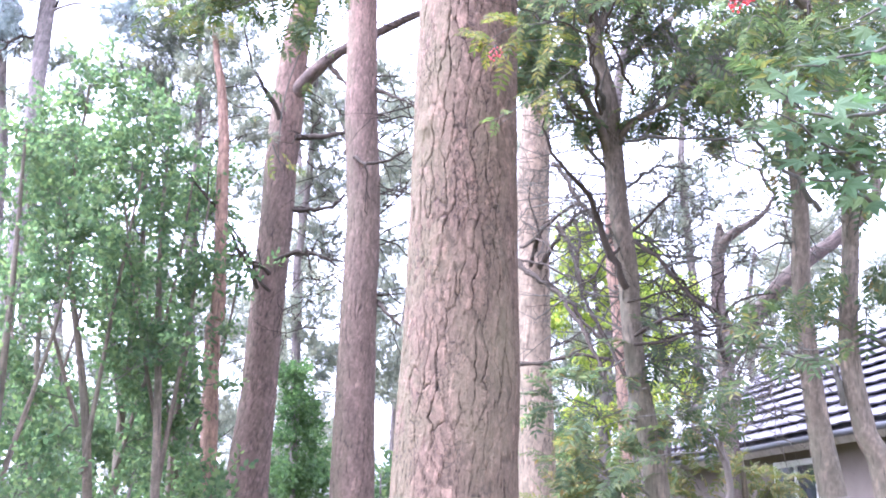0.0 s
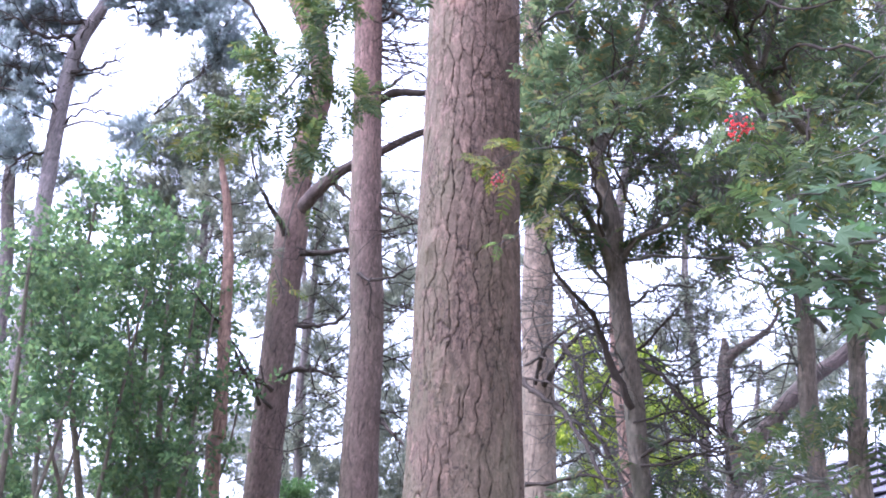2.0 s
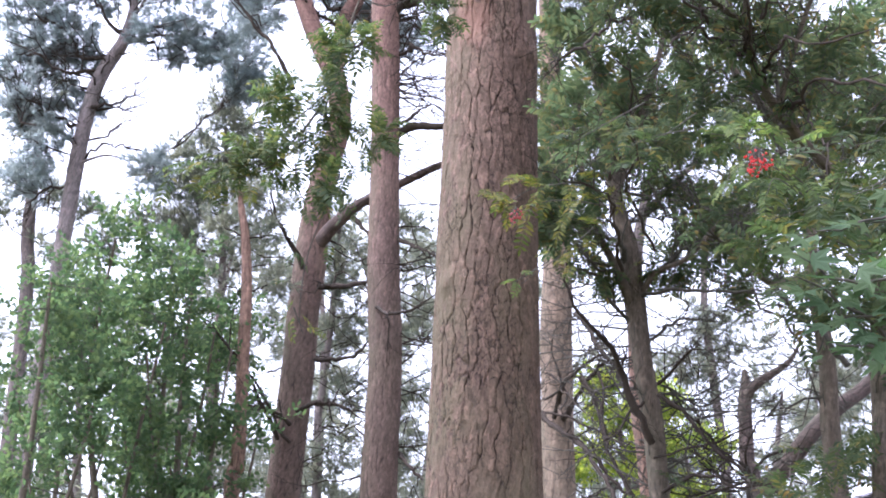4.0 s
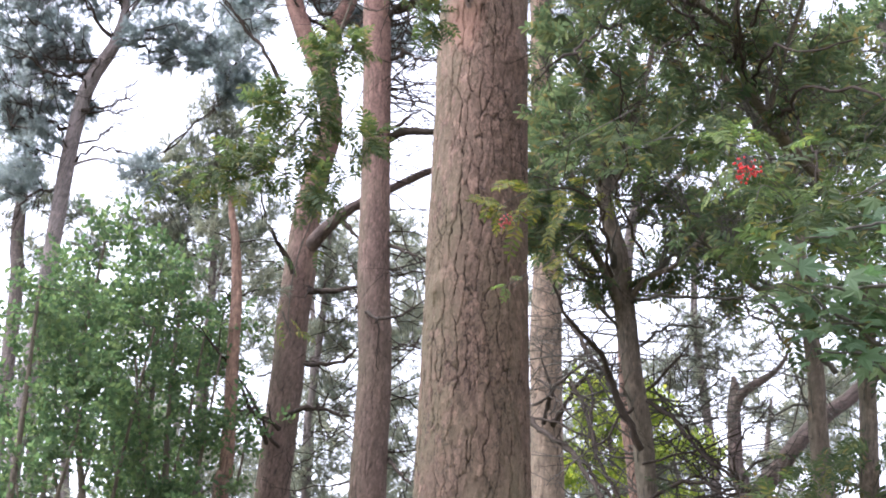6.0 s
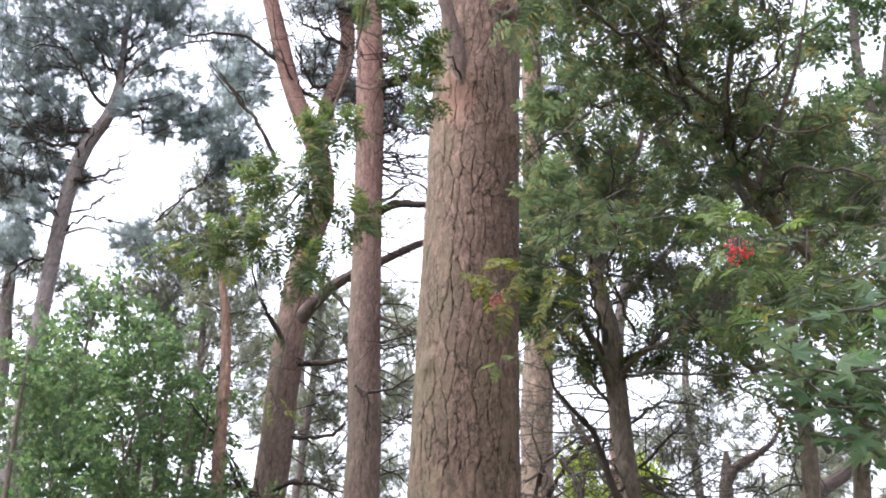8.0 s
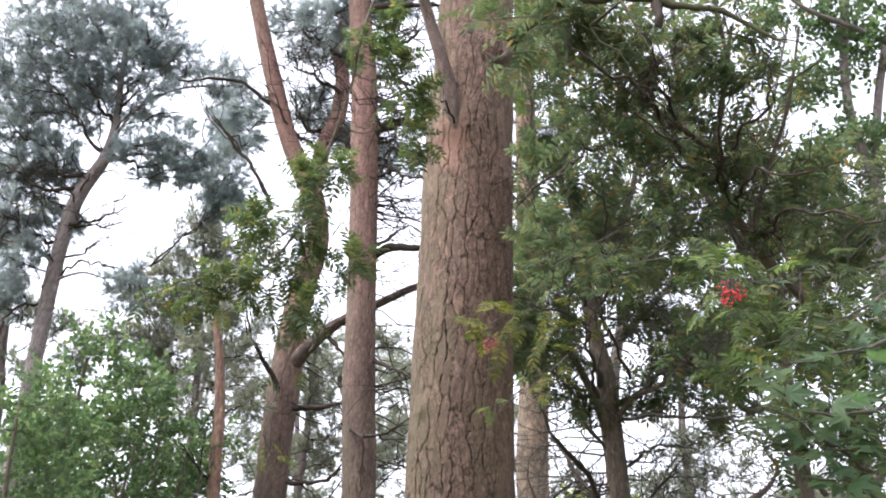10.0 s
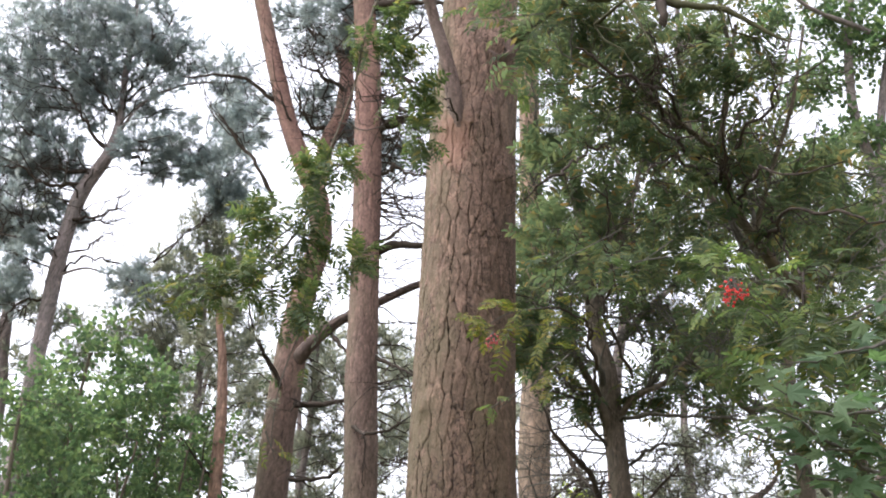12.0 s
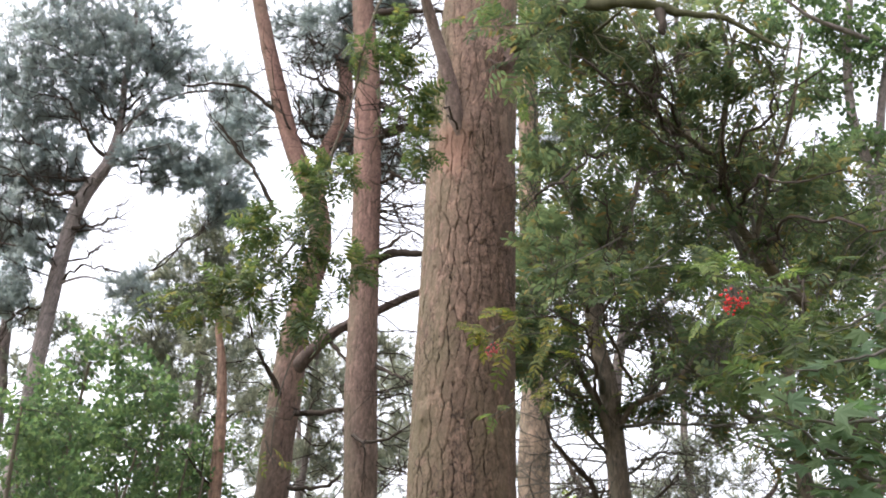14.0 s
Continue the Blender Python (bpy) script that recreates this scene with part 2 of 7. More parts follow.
def ground_material():
    m, n, l, b = material("forest_floor", 0.95, 0.1)
    a = noise_node(n, l, 0.35, 6, 0.6)
    c = noise_node(n, l, 18, 6, 0.7)
    ra = ramp(n, [(0.35, (0.12, 0.085, 0.05)), (0.5, (0.085, 0.085, 0.04)), (0.65, (0.06, 0.10, 0.03))])
    rc = ramp(n, [(0.3, (0.6, 0.6, 0.6)), (0.7, (1.4, 1.35, 1.3))])
    l.new(a.outputs["Fac"], ra.inputs[0])
    l.new(c.outputs["Fac"], rc.inputs[0])
    l.new(mix(n, l, 1.0, ra.outputs[0], rc.outputs[0], "MULTIPLY"), b.inputs["Base Color"])
    bump(n, l, b, c.outputs["Fac"], 0.8, 0.03)
    return m


GROUND = ground_material()

glass, _n, _l, _b = material("window_glass", 0.05, 0.5)
_b.inputs["Base Color"].default_value = (0.03, 0.035, 0.04, 1)


# ------------------------------------------------------------ mesh tools
class Geo:
    """Gathers vertices and faces of one mesh."""

    def __init__(self):
        self.v, self.f, self.n, self.extra = [], [], 0, {}

    def add(self, v, f, **extra):
        self.v.append(np.asarray(v, float))
        self.f.append(np.asarray(f, int) + self.n)
        self.n += len(v)
        for key, val in extra.items():
            self.extra.setdefault(key, []).append(val)

    def mesh(self, name, mat, smooth=True):
        me = bpy.data.meshes.new(name)
        v = np.concatenate(self.v)
        me.vertices.add(len(v))
        me.vertices.foreach_set("co", v.ravel())
        loops = np.concatenate([f.ravel() for f in self.f])
        sizes = np.concatenate([np.full(len(f), f.shape[1]) for f in self.f])
        me.loops.add(len(loops))
        me.loops.foreach_set("vertex_index", loops)
        me.polygons.add(len(sizes))
        me.polygons.foreach_set("loop_start", np.concatenate([[0], np.cumsum(sizes)[:-1]]))
        me.polygons.foreach_set("use_smooth", np.full(len(sizes), smooth))
        me.update(calc_edges=True)
        for key, vals in self.extra.items():
            me.attributes.new(key, "FLOAT", "POINT").data.foreach_set("value", np.concatenate(vals))
        me.materials.append(mat)
        return me


def part(name, geo, mat, parent=None, label="", kind="", smooth=True):
    me = geo if isinstance(geo, bpy.types.Mesh) else geo.mesh(name, mat, smooth)
    ob = new(name, me)
    if parent:
        ob.parent = parent
    return tagged(ob, label, kind=kind)


def thing(name, label, category, group=""):
    return tagged(new(name), label, category, group)


def spline(pts, step):
    """Catmull-Rom through rows of numbers, sampled at about that step."""
    p = np.array(pts, float)
    p = np.vstack([2 * p[0] - p[1], p, 2 * p[-1] - p[-2]])
    out = []
    for k in range(1, len(p) - 2):
        a, b, c, d = p[k - 1:k + 3]
        m = max(1, int(np.linalg.norm((c - b)[:3]) / step + 0.5))
        t = (np.arange(m) / m)[:, None]
        out.append(0.5 * (2 * b + (c - a) * t + (2 * a - 5 * b + 4 * c - d) * t ** 2 + (3 * b - a - 3 * c + d) * t ** 3))
    return np.vstack(out + [p[-2:-1]])


def frames(p):
    """Two cross directions along a line of points; the first looks to the front where it can."""
    t = np.gradient(p, axis=0)
    t /= np.linalg.norm(t, axis=1)[:, None] + 1e-9
    ref = np.array([0, -1.0, 0])
    if abs(t[:, 1]).mean() > 0.8:
        ref = np.array([0, 0, 1.0])
    u = ref - (t @ ref)[:, None] * t
    u /= np.linalg.norm(u, axis=1)[:, None] + 1e-9
    return t, u, np.cross(t, u)


def tube(geo, p, r, sides=6, close=False):
    p, r = np.asarray(p, float), np.asarray(r, float)
    _, u, w = frames(p)
    a = np.arange(sides) * 2 * math.pi / sides
    v = p[:, None] + r[:, None, None] * (np.cos(a)[None, :, None] * u[:, None] + np.sin(a)[None, :, None] * w[:, None])
    n = len(p)
    i, j = np.meshgrid(np.arange(n - 1), np.arange(sides), indexing="ij")
    k = (j + 1) % sides
    f = np.stack([i * sides + j, i * sides + k, (i + 1) * sides + k, (i + 1) * sides + j], -1).reshape(-1, 4)
    geo.add(v.reshape(-1, 3), f)


def rnd(ix, iy, seed):
    h = np.sin(ix * 127.1 + iy * 311.7 + seed * 74.7) * 43758.5453
    return h - np.floor(h)


def vnoise(x, y, seed):
    ix, iy = np.floor(x), np.floor(y)
    fx, fy = x - ix, y - iy
    fx, fy = fx * fx * (3 - 2 * fx), fy * fy * (3 - 2 * fy)
    a, b, c, d = rnd(ix, iy, seed), rnd(ix + 1, iy, seed), rnd(ix, iy + 1, seed), rnd(ix + 1, iy + 1, seed)
    return (a * (1 - fx) + b * fx) * (1 - fy) + (c * (1 - fx) + d * fx) * fy


def fbm(x, y, seed, octaves=4):
    s, a = 0, 0.5
    for k in range(octaves):
        s = s + a * vnoise(x * 2 ** k, y * 2 ** k, seed + k)
        a *= 0.5
    return s


def sstep(a, b, x):
    t = np.clip((x - a) / (b - a), 0, 1)
    return t * t * (3 - 2 * t)


def cells(sx, A, plate, seed):
    """Long irregular cells on the bark: distance to the joint, a number for each cell, and how upright the joint runs."""
    wx = (fbm(sx * 6, A * 4, seed) - 0.5) * plate[0] * 1.6 + 0.2 * plate[0] * (fbm(sx * 40, A * 22, seed + 9) - 0.5)
    wy = 1.1 * (fbm(sx * 9, A * 7, seed + 3) - 0.5) * plate[1]
    gx, gy = (sx + wx) / plate[0], (A + wy) / plate[1]
    ix, iy = np.floor(gx), np.floor(gy)
    f1, f2, who = np.full(gx.shape, 9.0), np.full(gx.shape, 9.0), np.zeros(gx.shape)
    x1, y1, x2, y2 = (np.zeros(gx.shape) for _ in range(4))
    for a in (-1, 0, 1):
        for b in (-1, 0, 1):
            cx, cy = ix + a, iy + b
            qx, qy = cx + 0.1 + 0.8 * rnd(cx, cy, seed), cy + 0.5 * np.mod(cx, 2) + 0.05 + 0.9 * rnd(cx, cy, seed + 5) - 0.25
            d = np.hypot(qx - gx, qy - gy)
            near = d < f1
            second = ~near & (d < f2)
            x2, y2 = np.where(near, x1, np.where(second, qx, x2)), np.where(near, y1, np.where(second, qy, y2))
            x1, y1 = np.where(near, qx, x1), np.where(near, qy, y1)
            f2 = np.where(near, f1, np.minimum(f2, d))
            who = np.where(near, rnd(cx, cy, seed + 11), who)
            f1 = np.where(near, d, f1)
    upright = np.abs(x2 - x1) / (np.abs(x2 - x1) + np.abs(y2 - y1) + 1e-6)
    return f2 - f1, who, upright


def bark(name, pts, mat, parent, plate=(0.08, 0.22), depth=0.018, cols=120, step=0.02, seed=1, scars=(), knots=(), label="", flare=0.0, crack_at=0.13, smooth_above=99.0, fine=None, moss=0.45, broken=0.0, gate=14.0, chips=0.4):
    """A stem whose bark is split by fissures into long plates. pts: rows of x, y, z, radius."""
    s = spline(pts, step)
    if fine:
        k = np.arange(len(s))
        s = s[((s[:, 2] > fine[0]) & (s[:, 2] < fine[1])) | (k % 5 == 0) | (k == len(s) - 1)]
    p, r = s[:, :3], s[:, 3]
    if flare:
        r = r * (1 + flare * np.exp(-(p[:, 2] - p[0, 2]) / 0.35))
    _, u, w = frames(p)
    front = int(cols * 0.8)
    th = np.concatenate([np.linspace(-0.55 * math.pi, 0.55 * math.pi, front, endpoint=False), np.linspace(0.55 * math.pi, 1.45 * math.pi, cols - front, endpoint=False)])
    arc = np.concatenate([[0], np.cumsum(np.linalg.norm(np.diff(p, axis=0), axis=1))])
    T, A = np.meshgrid(th, arc)
    rm = float(r.mean())
    sx = T * rm
    gap, who, upright = cells(sx, A, plate, seed)
    chip, who2, _ = cells(sx, A, (plate[0] * 0.36, plate[1] * 0.17), seed + 60)
    amount = sstep(0.28 + broken, 0.58 + broken, fbm(sx * gate, A * gate * 0.5, seed + 21) + 0.05) * (0.45 + 0.55 * sstep(0.3, 0.6, upright))
    low = 1 - sstep(smooth_above - 1.0, smooth_above + 1.0, p[:, 2])[:, None]
    amount = amount * (0.25 + 0.75 * low)
    ragged = gap + 0.10 * (fbm(sx * 60, A * 30, seed + 8) - 0.5)
    crack = (1 - sstep(0.0, crack_at, ragged)) * amount
    minor = (1 - sstep(0.0, 0.12, chip)) * chips * sstep(0.45, 0.6, fbm(sx * 9 + 5, A * 5, seed + 33)) * (0.7 + 0.3 * low)
    flake = fbm(sx * 60, A * 34, seed + 40) - 0.5
    disp = -depth * crack - depth * 0.25 * minor + depth * 0.3 * (who - 0.5) + depth * 0.24 * (who2 - 0.5) * (0.7 + 0.3 * low) + depth * 0.3 * flake
    disp = disp + 0.06 * rm * (fbm(T * 1.2 + 7, A * 1.3, seed + 50) - 0.5)
    rad = r[:, None] + disp
    v = p[:, None] + rad[..., None] * (np.cos(T)[..., None] * u[:, None] + np.sin(T)[..., None] * w[:, None])
    flat = v.reshape(-1, 3)
    scar = np.zeros(len(flat))
    for x, y, z, size in scars:
        d = (flat - np.array([x, y, z])) / np.array([size * 0.8, size * 2, size * 1.25])
        scar = np.maximum(scar, 1 - sstep(0.2, 1.25, np.linalg.norm(d, axis=1) + 0.5 * (fbm(flat[:, 0] * 9 + 30, flat[:, 2] * 6, 77) - 0.47) + 0.9 * (fbm(flat[:, 0] * 70 + 50, flat[:, 2] * 28, 78) - 0.47)))
    for x, y, z, size, out in knots:
        d = np.linalg.norm(flat - np.array([x, y, z]), axis=1) / size
        n = flat - np.repeat(p, cols, axis=0)
        n /= np.linalg.norm(n, axis=1)[:, None]
        flat = flat + n * (out * np.exp(-d * d * 1.5))[:, None]
    green = moss * sstep(0.0, 0.75, -T / (0.5 * math.pi) + 0.9 * (fbm(sx * 7, A * 3.5, seed + 70) - 0.5)) * sstep(0.3, 0.6, fbm(sx * 30, A * 16, seed + 75) + 0.1)
    rows = len(p)
    i, j = np.meshgrid(np.arange(rows - 1), np.arange(cols), indexing="ij")
    k = (j + 1) % cols
    f = np.stack([i * cols + j, i * cols + k, (i + 1) * cols + k, (i + 1) * cols + j], -1).reshape(-1, 4)
    g = Geo()
    g.add(flat, f, crack=np.clip(crack + minor, 0, 1).ravel() * (1 - 0.6 * scar), plate=(0.4 * who + 0.6 * who2).ravel(), scar=0.5 * scar, moss=np.where(np.abs(T) < math.pi, green, 0).ravel())
    return part(name, g, mat, parent, label)


def scatter(geo, template, pos, way, size, rng, roll=math.pi):
    """Sets copies of a template (grown along +y, face up +z) at pos along way."""
    tv, tf = template
    k = len(pos)
    y = way / (np.linalg.norm(way, axis=1)[:, None] + 1e-9)
    up = np.tile([0.0, 0.0, 1.0], (k, 1)) + rng.normal(0, 0.25, (k, 3))
    x = np.cross(y, up)
    x /= np.linalg.norm(x, axis=1)[:, None] + 1e-9
    z = np.cross(x, y)
    a = rng.uniform(-roll, roll, k)[:, None]
    x, z = np.cos(a) * x + np.sin(a) * z, np.cos(a) * z - np.sin(a) * x
    m = np.stack([x, y, z], 1) * np.asarray(size).reshape(-1, 1, 1)
    v = np.einsum("vi,kij->kvj", tv, m) + pos[:, None]
    f = tf[None] + (np.arange(k) * len(tv))[:, None, None]
    geo.add(v.reshape(-1, 3), f.reshape(-1, tf.shape[1]))


# ------------------------------------------------------------ leaf shapes
def needle_shoot(count, length, needle, width, seed):
    """A pine shoot: needles all round a short axis, leaning forwards."""
    rng = np.random.default_rng(seed)
    v, f = [], []
    for k in range(count):
        t = rng.uniform(0.1, 1)
        a = rng.uniform(0, 2 * math.pi)
        lean = rng.uniform(0.35, 1.1) * (1.15 - 0.5 * t)
        d = np.array([math.sin(lean) * math.cos(a), math.cos(lean), math.sin(lean) * math.sin(a)])
        o = np.array([0, t * length, 0])
        side = np.cross(d, rng.normal(0, 1, 3))
        side *= width / 2 / np.linalg.norm(side)
        n = len(v)
        v += [o - side, o + side, o + d * needle * rng.uniform(0.8, 1.15)]
        f.append((n, n + 1, n + 2))
    return np.array(v), np.array(f)


def leaflet(o, d, n, length, width, fold, v, f, detail=2):
    """One pointed leaflet, folded a little along its midrib."""
    side = np.cross(d, n)
    side /= np.linalg.norm(side)
    k = len(v)
    lift = n * fold * width
    if detail == 0:
        c = o + d * length * 0.45
        v += [o, c - side * width * 0.5 + lift, c + side * width * 0.5 + lift, o + d * length]
        f += [(k, k + 3, k + 1, k + 1), (k, k + 2, k + 3, k + 3)]
        return
    if detail == 1:
        a, b = o + d * length * 0.3, o + d * length * 0.68 - n * 0.02 * length
        v += [o, a - side * width * 0.46 + lift, a + side * width * 0.46 + lift, b - side * width * 0.4 + lift, b + side * width * 0.4 + lift, o + d * length - n * 0.09 * length]
        f += [(k, k + 2, k + 1, k + 1), (k + 1, k + 2, k + 4, k + 3), (k + 3, k + 4, k + 5, k + 5)]
        return
    for t, w, drop in ((0, 0, 0), (0.3, 0.46, 0.0), (0.65, 0.42, -0.02), (1.0, 0, -0.09)):
        c = o + d * length * t + n * drop * length
        if w:
            v += [c, c - side * width * w + lift, c + side * width * w + lift]
        else:
            v += [c]
    f += [(k, k + 1, k + 2, k + 2), (k, k + 1, k + 3, k + 3), (k + 1, k + 4, k + 5, k + 2), (k + 1, k + 3, k + 6, k + 4), (k + 4, k + 7, k + 5, k + 5), (k + 4, k + 6, k + 7, k + 7)]


def as_tris(v, f):
    out = []
    for a, b, c, d in f:
        out.append((a, b, c))
        if d != c:
            out.append((a, c, d))
    return np.array(v), np.array(out)


def rowan_leaf(pairs, length, droop, seed, detail=1):
    """A pinnate leaf: a bowed stalk with paired leaflets and one at the tip."""
    rng = np.random.default_rng(seed)
    v, f = [], []
    bow = lambda t: np.array([0.03 * length * math.sin(3 * t + seed), length * t, length * (0.12 * math.sin(2.2 * t) - droop * t * t)])
    line = [bow(t) for t in (0, 0.35, 0.7, 1.0)]
    w = 0.007 * length
    for k, c in enumerate(line):
        v += [c - [w, 0, 0], c + [w, 0, 0]]
        if k:
            f.append((2 * k - 2, 2 * k - 1, 2 * k + 1, 2 * k))
    for k in range(pairs):
        t = 0.27 + 0.68 * k / (pairs - 1)
        o, e = bow(t), bow(t + 0.02)
        y = (e - o) / np.linalg.norm(e - o)
        n = np.array([0, -y[2], y[1]])
        for s in (-1, 1):
            a = rng.uniform(0.95, 1.2)
            d = y * math.cos(a) + np.array([s, 0, 0]) * math.sin(a) + n * rng.uniform(-0.28, 0.12)
            d /= np.linalg.norm(d)
            nn = n + np.array([s * rng.uniform(-0.2, 0.35), 0, 0]) + rng.normal(0, 0.12, 3)
            nn -= d * (nn @ d)
            nn /= np.linalg.norm(nn)
            leaflet(o, d, nn, length * rng.uniform(0.27, 0.33) * (0.85 + 0.3 * math.sin(math.pi * (0.2 + 0.7 * t))), length * rng.uniform(0.095, 0.115), rng.uniform(0.08, 0.28), v, f, detail)
    o, e = bow(0.97), bow(1.0)
    y = (e - o) / np.linalg.norm(e - o)
    leaflet(bow(1.0), y, np.array([0, -y[2], y[1]]), length * 0.27, length * 0.1, 0.15, v, f, detail)
    return as_tris(v, f)


def leaf_sprig(count, length, leaf, seed, wide=0.6, detail=0):
    """A twig tip with single oval leaves."""
    rng = np.random.default_rng(seed)
    v, f = [], []
    for k in range(count):
        t = (k + rng.uniform(0.2, 0.8)) / count
        a = k * 2.4 + rng.uniform(-0.4, 0.4)
        d = np.array([math.cos(a), rng.uniform(0.3, 1.0), math.sin(a) * 0.7 - 0.25])
        d /= np.linalg.norm(d)
        n = np.array([0, -0.2, 1.0]) + rng.normal(0, 0.4, 3)
        n -= d * (n @ d)
        n /= np.linalg.norm(n)
        leaflet(np.array([0, t * length, 0]), d, n, leaf * rng.uniform(0.75, 1.2), leaf * wide, rng.uniform(0, 0.2), v, f, detail)
    return as_tris(v, f)


SHOOTS = [needle_shoot(16, 0.12, 0.07, 0.0105, k) for k in range(3)]
SHOOTS_FAR = [needle_shoot(12, 0.26, 0.155, 0.0225, 10 + k) for k in range(3)]
FINE_LEAVES = [rowan_leaf(6, 0.19, 0.12, 1, 2), rowan_leaf(7, 0.2, 0.3, 2, 2), rowan_leaf(6, 0.18, 0.55, 3, 2), rowan_leaf(7, 0.19, 0.02, 4, 2)]
ROWAN_LEAVES = [rowan_leaf(6, 0.19, 0.12, 1), rowan_leaf(7, 0.2, 0.3, 2), rowan_leaf(6, 0.18, 0.55, 3), rowan_leaf(7, 0.19, 0.02, 4)]
SPRIGS = [leaf_sprig(8, 0.24, 0.07, k, detail=1) for k in range(3)]
SPRIGS_FAR = [leaf_sprig(9, 0.34, 0.11, 20 + k) for k in range(3)]


# ------------------------------------------------------------ trees
def bend(a, b, rng, sag=0.0, wiggle=0.08, n=6):
    """A crooked way from a to b."""
    t = np.linspace(0, 1, n)[:, None]
    length = np.linalg.norm(b - a)
    off = rng.normal(0, wiggle * length, (n, 3)) * np.sin(math.pi * t) * 0.7
    p = a + (b - a) * t + off
    p[:, 2] += sag * length * np.sin(math.pi * t[:, 0])
    return p


def crown(stem, lobes, templates, rng, twigs, leaves, limb_radius=0.02, forks=14, shoots=9, size=1.0, flat=0.75, lift=0.25, sides=5, roll=math.pi, reach=0.5, spread=0.8, grow=1.0, bare=2, inner=0.35):
    """For each lobe (x, y, z, radius): a limb from the stem, forks into the lobe, shoots along the forks."""
    stem = np.asarray(stem, float)[:, :3]
    for x, y, z, r in lobes:
        c, r = np.array([x, y, z]), r * grow
        want = c - np.array([0, 0, reach * np.hypot(*(c[:2] - stem[:, :2].mean(0)))])
        a = stem[np.argmin(np.linalg.norm(stem - want, axis=1))]
        limb = bend(a, c, rng, -0.06, 0.06, 8)
        lr = limb_radius * (0.5 + 0.35 * np.linalg.norm(c - a))
        tube(twigs, limb, np.linspace(lr, 0.35 * lr, 8), sides)
        for _ in range(bare):
            o = limb[rng.integers(2, 8)]
            d = rng.normal(0, 1, 3) + (c - a) / np.linalg.norm(c - a)
            b = bend(o, o + d * r * 0.8, rng, 0.05, 0.1, 5)
            tube(twigs, b, np.linspace(0.3 * lr, 0.05 * lr, 5), 4)
            tube(twigs, bend(b[2], b[2] + (d + rng.normal(0, 0.7, 3)) * r * 0.4, rng, 0, 0.1, 4), np.linspace(0.16 * lr, 0.04 * lr, 4), 3)
        pos, way = [], []
        count = max(3, int(forks * rng.uniform(0.8, 1.2)))
        for _ in range(count):
            d = rng.normal(0, 1, 3)
            d *= r * rng.uniform(0.35, 1.0) ** 0.5 / np.linalg.norm(d)
            d[2] *= flat
            o = limb[rng.integers(4, 8)] if rng.random() < 0.75 else c + rng.normal(0, 0.2 * r, 3)
            b = bend(o, c + d, rng, 0.05, 0.07, 5)
            tube(twigs, b, np.linspace(0.28 * lr, 0.07 * lr, 5), 4)
            t = np.sort(rng.uniform(inner, 1.0, shoots)) * 3.99
            k = t.astype(int)
            q = b[k] + (b[k + 1] - b[k]) * (t - k)[:, None]
            dd = b[k + 1] - b[k]
            dd /= np.linalg.norm(dd, axis=1)[:, None] + 1e-9
            w = dd + rng.normal(0, spread, (shoots, 3)) + np.array([0, 0, lift])
            pos.append(q)
            way.append(w)
        pos, way = np.vstack(pos), np.vstack(way)
        pick = rng.integers(0, len(templates), len(pos))
        for k, tpl in enumerate(templates):
            s = pick == k
            if s.any():
                scatter(leaves, tpl, pos[s], way[s], size * rng.uniform(0.75, 1.25, s.sum()), rng, roll)


def tree(name, label, stems, lobes, bark_mat, twig_mat, leaf_mat, templates, seed, group="", category="tree", base=True, stem_args=None, limb_bark=None, **kw):
    """A tree: its stems are rows of x, y, z, radius; the first starts at the ground."""
    rng = np.random.default_rng(seed)
    x, y, z, r = stems[0][0]
    foot = thing(name, label, category, group)
    if base:
        b = stems[0][1]
        k = 1.0 if z > 0.3 else 0.0
        if k:
            gx, gy = x - (b[0] - x) * 0.5, y - (b[1] - y) * 0.5
            stems[0] = [(gx, gy, -0.05, r * 1.15)] + list(stems[0])
    args = dict(cols=36, step=0.06, plate=(0.06, 0.16), depth=0.01)
    args.update(stem_args or {})
    for k, st in enumerate(stems):
        bark("trunk" if k == 0 else "limb", st, (limb_bark or {}).get(k, bark_mat), foot, seed=seed + k, flare=0.3 if k == 0 else 0, **args)
    twigs, leaves = Geo(), Geo()
    line = np.vstack([spline(st, 0.25) for st in stems])
    if lobes:
        crown(line, lobes, templates, rng, twigs, leaves, **kw)
        part("branchwork", twigs, twig_mat, foot, kind="stuff")
        part("foliage", leaves, leaf_mat, foot, kind="stuff", smooth=False)
    return foot


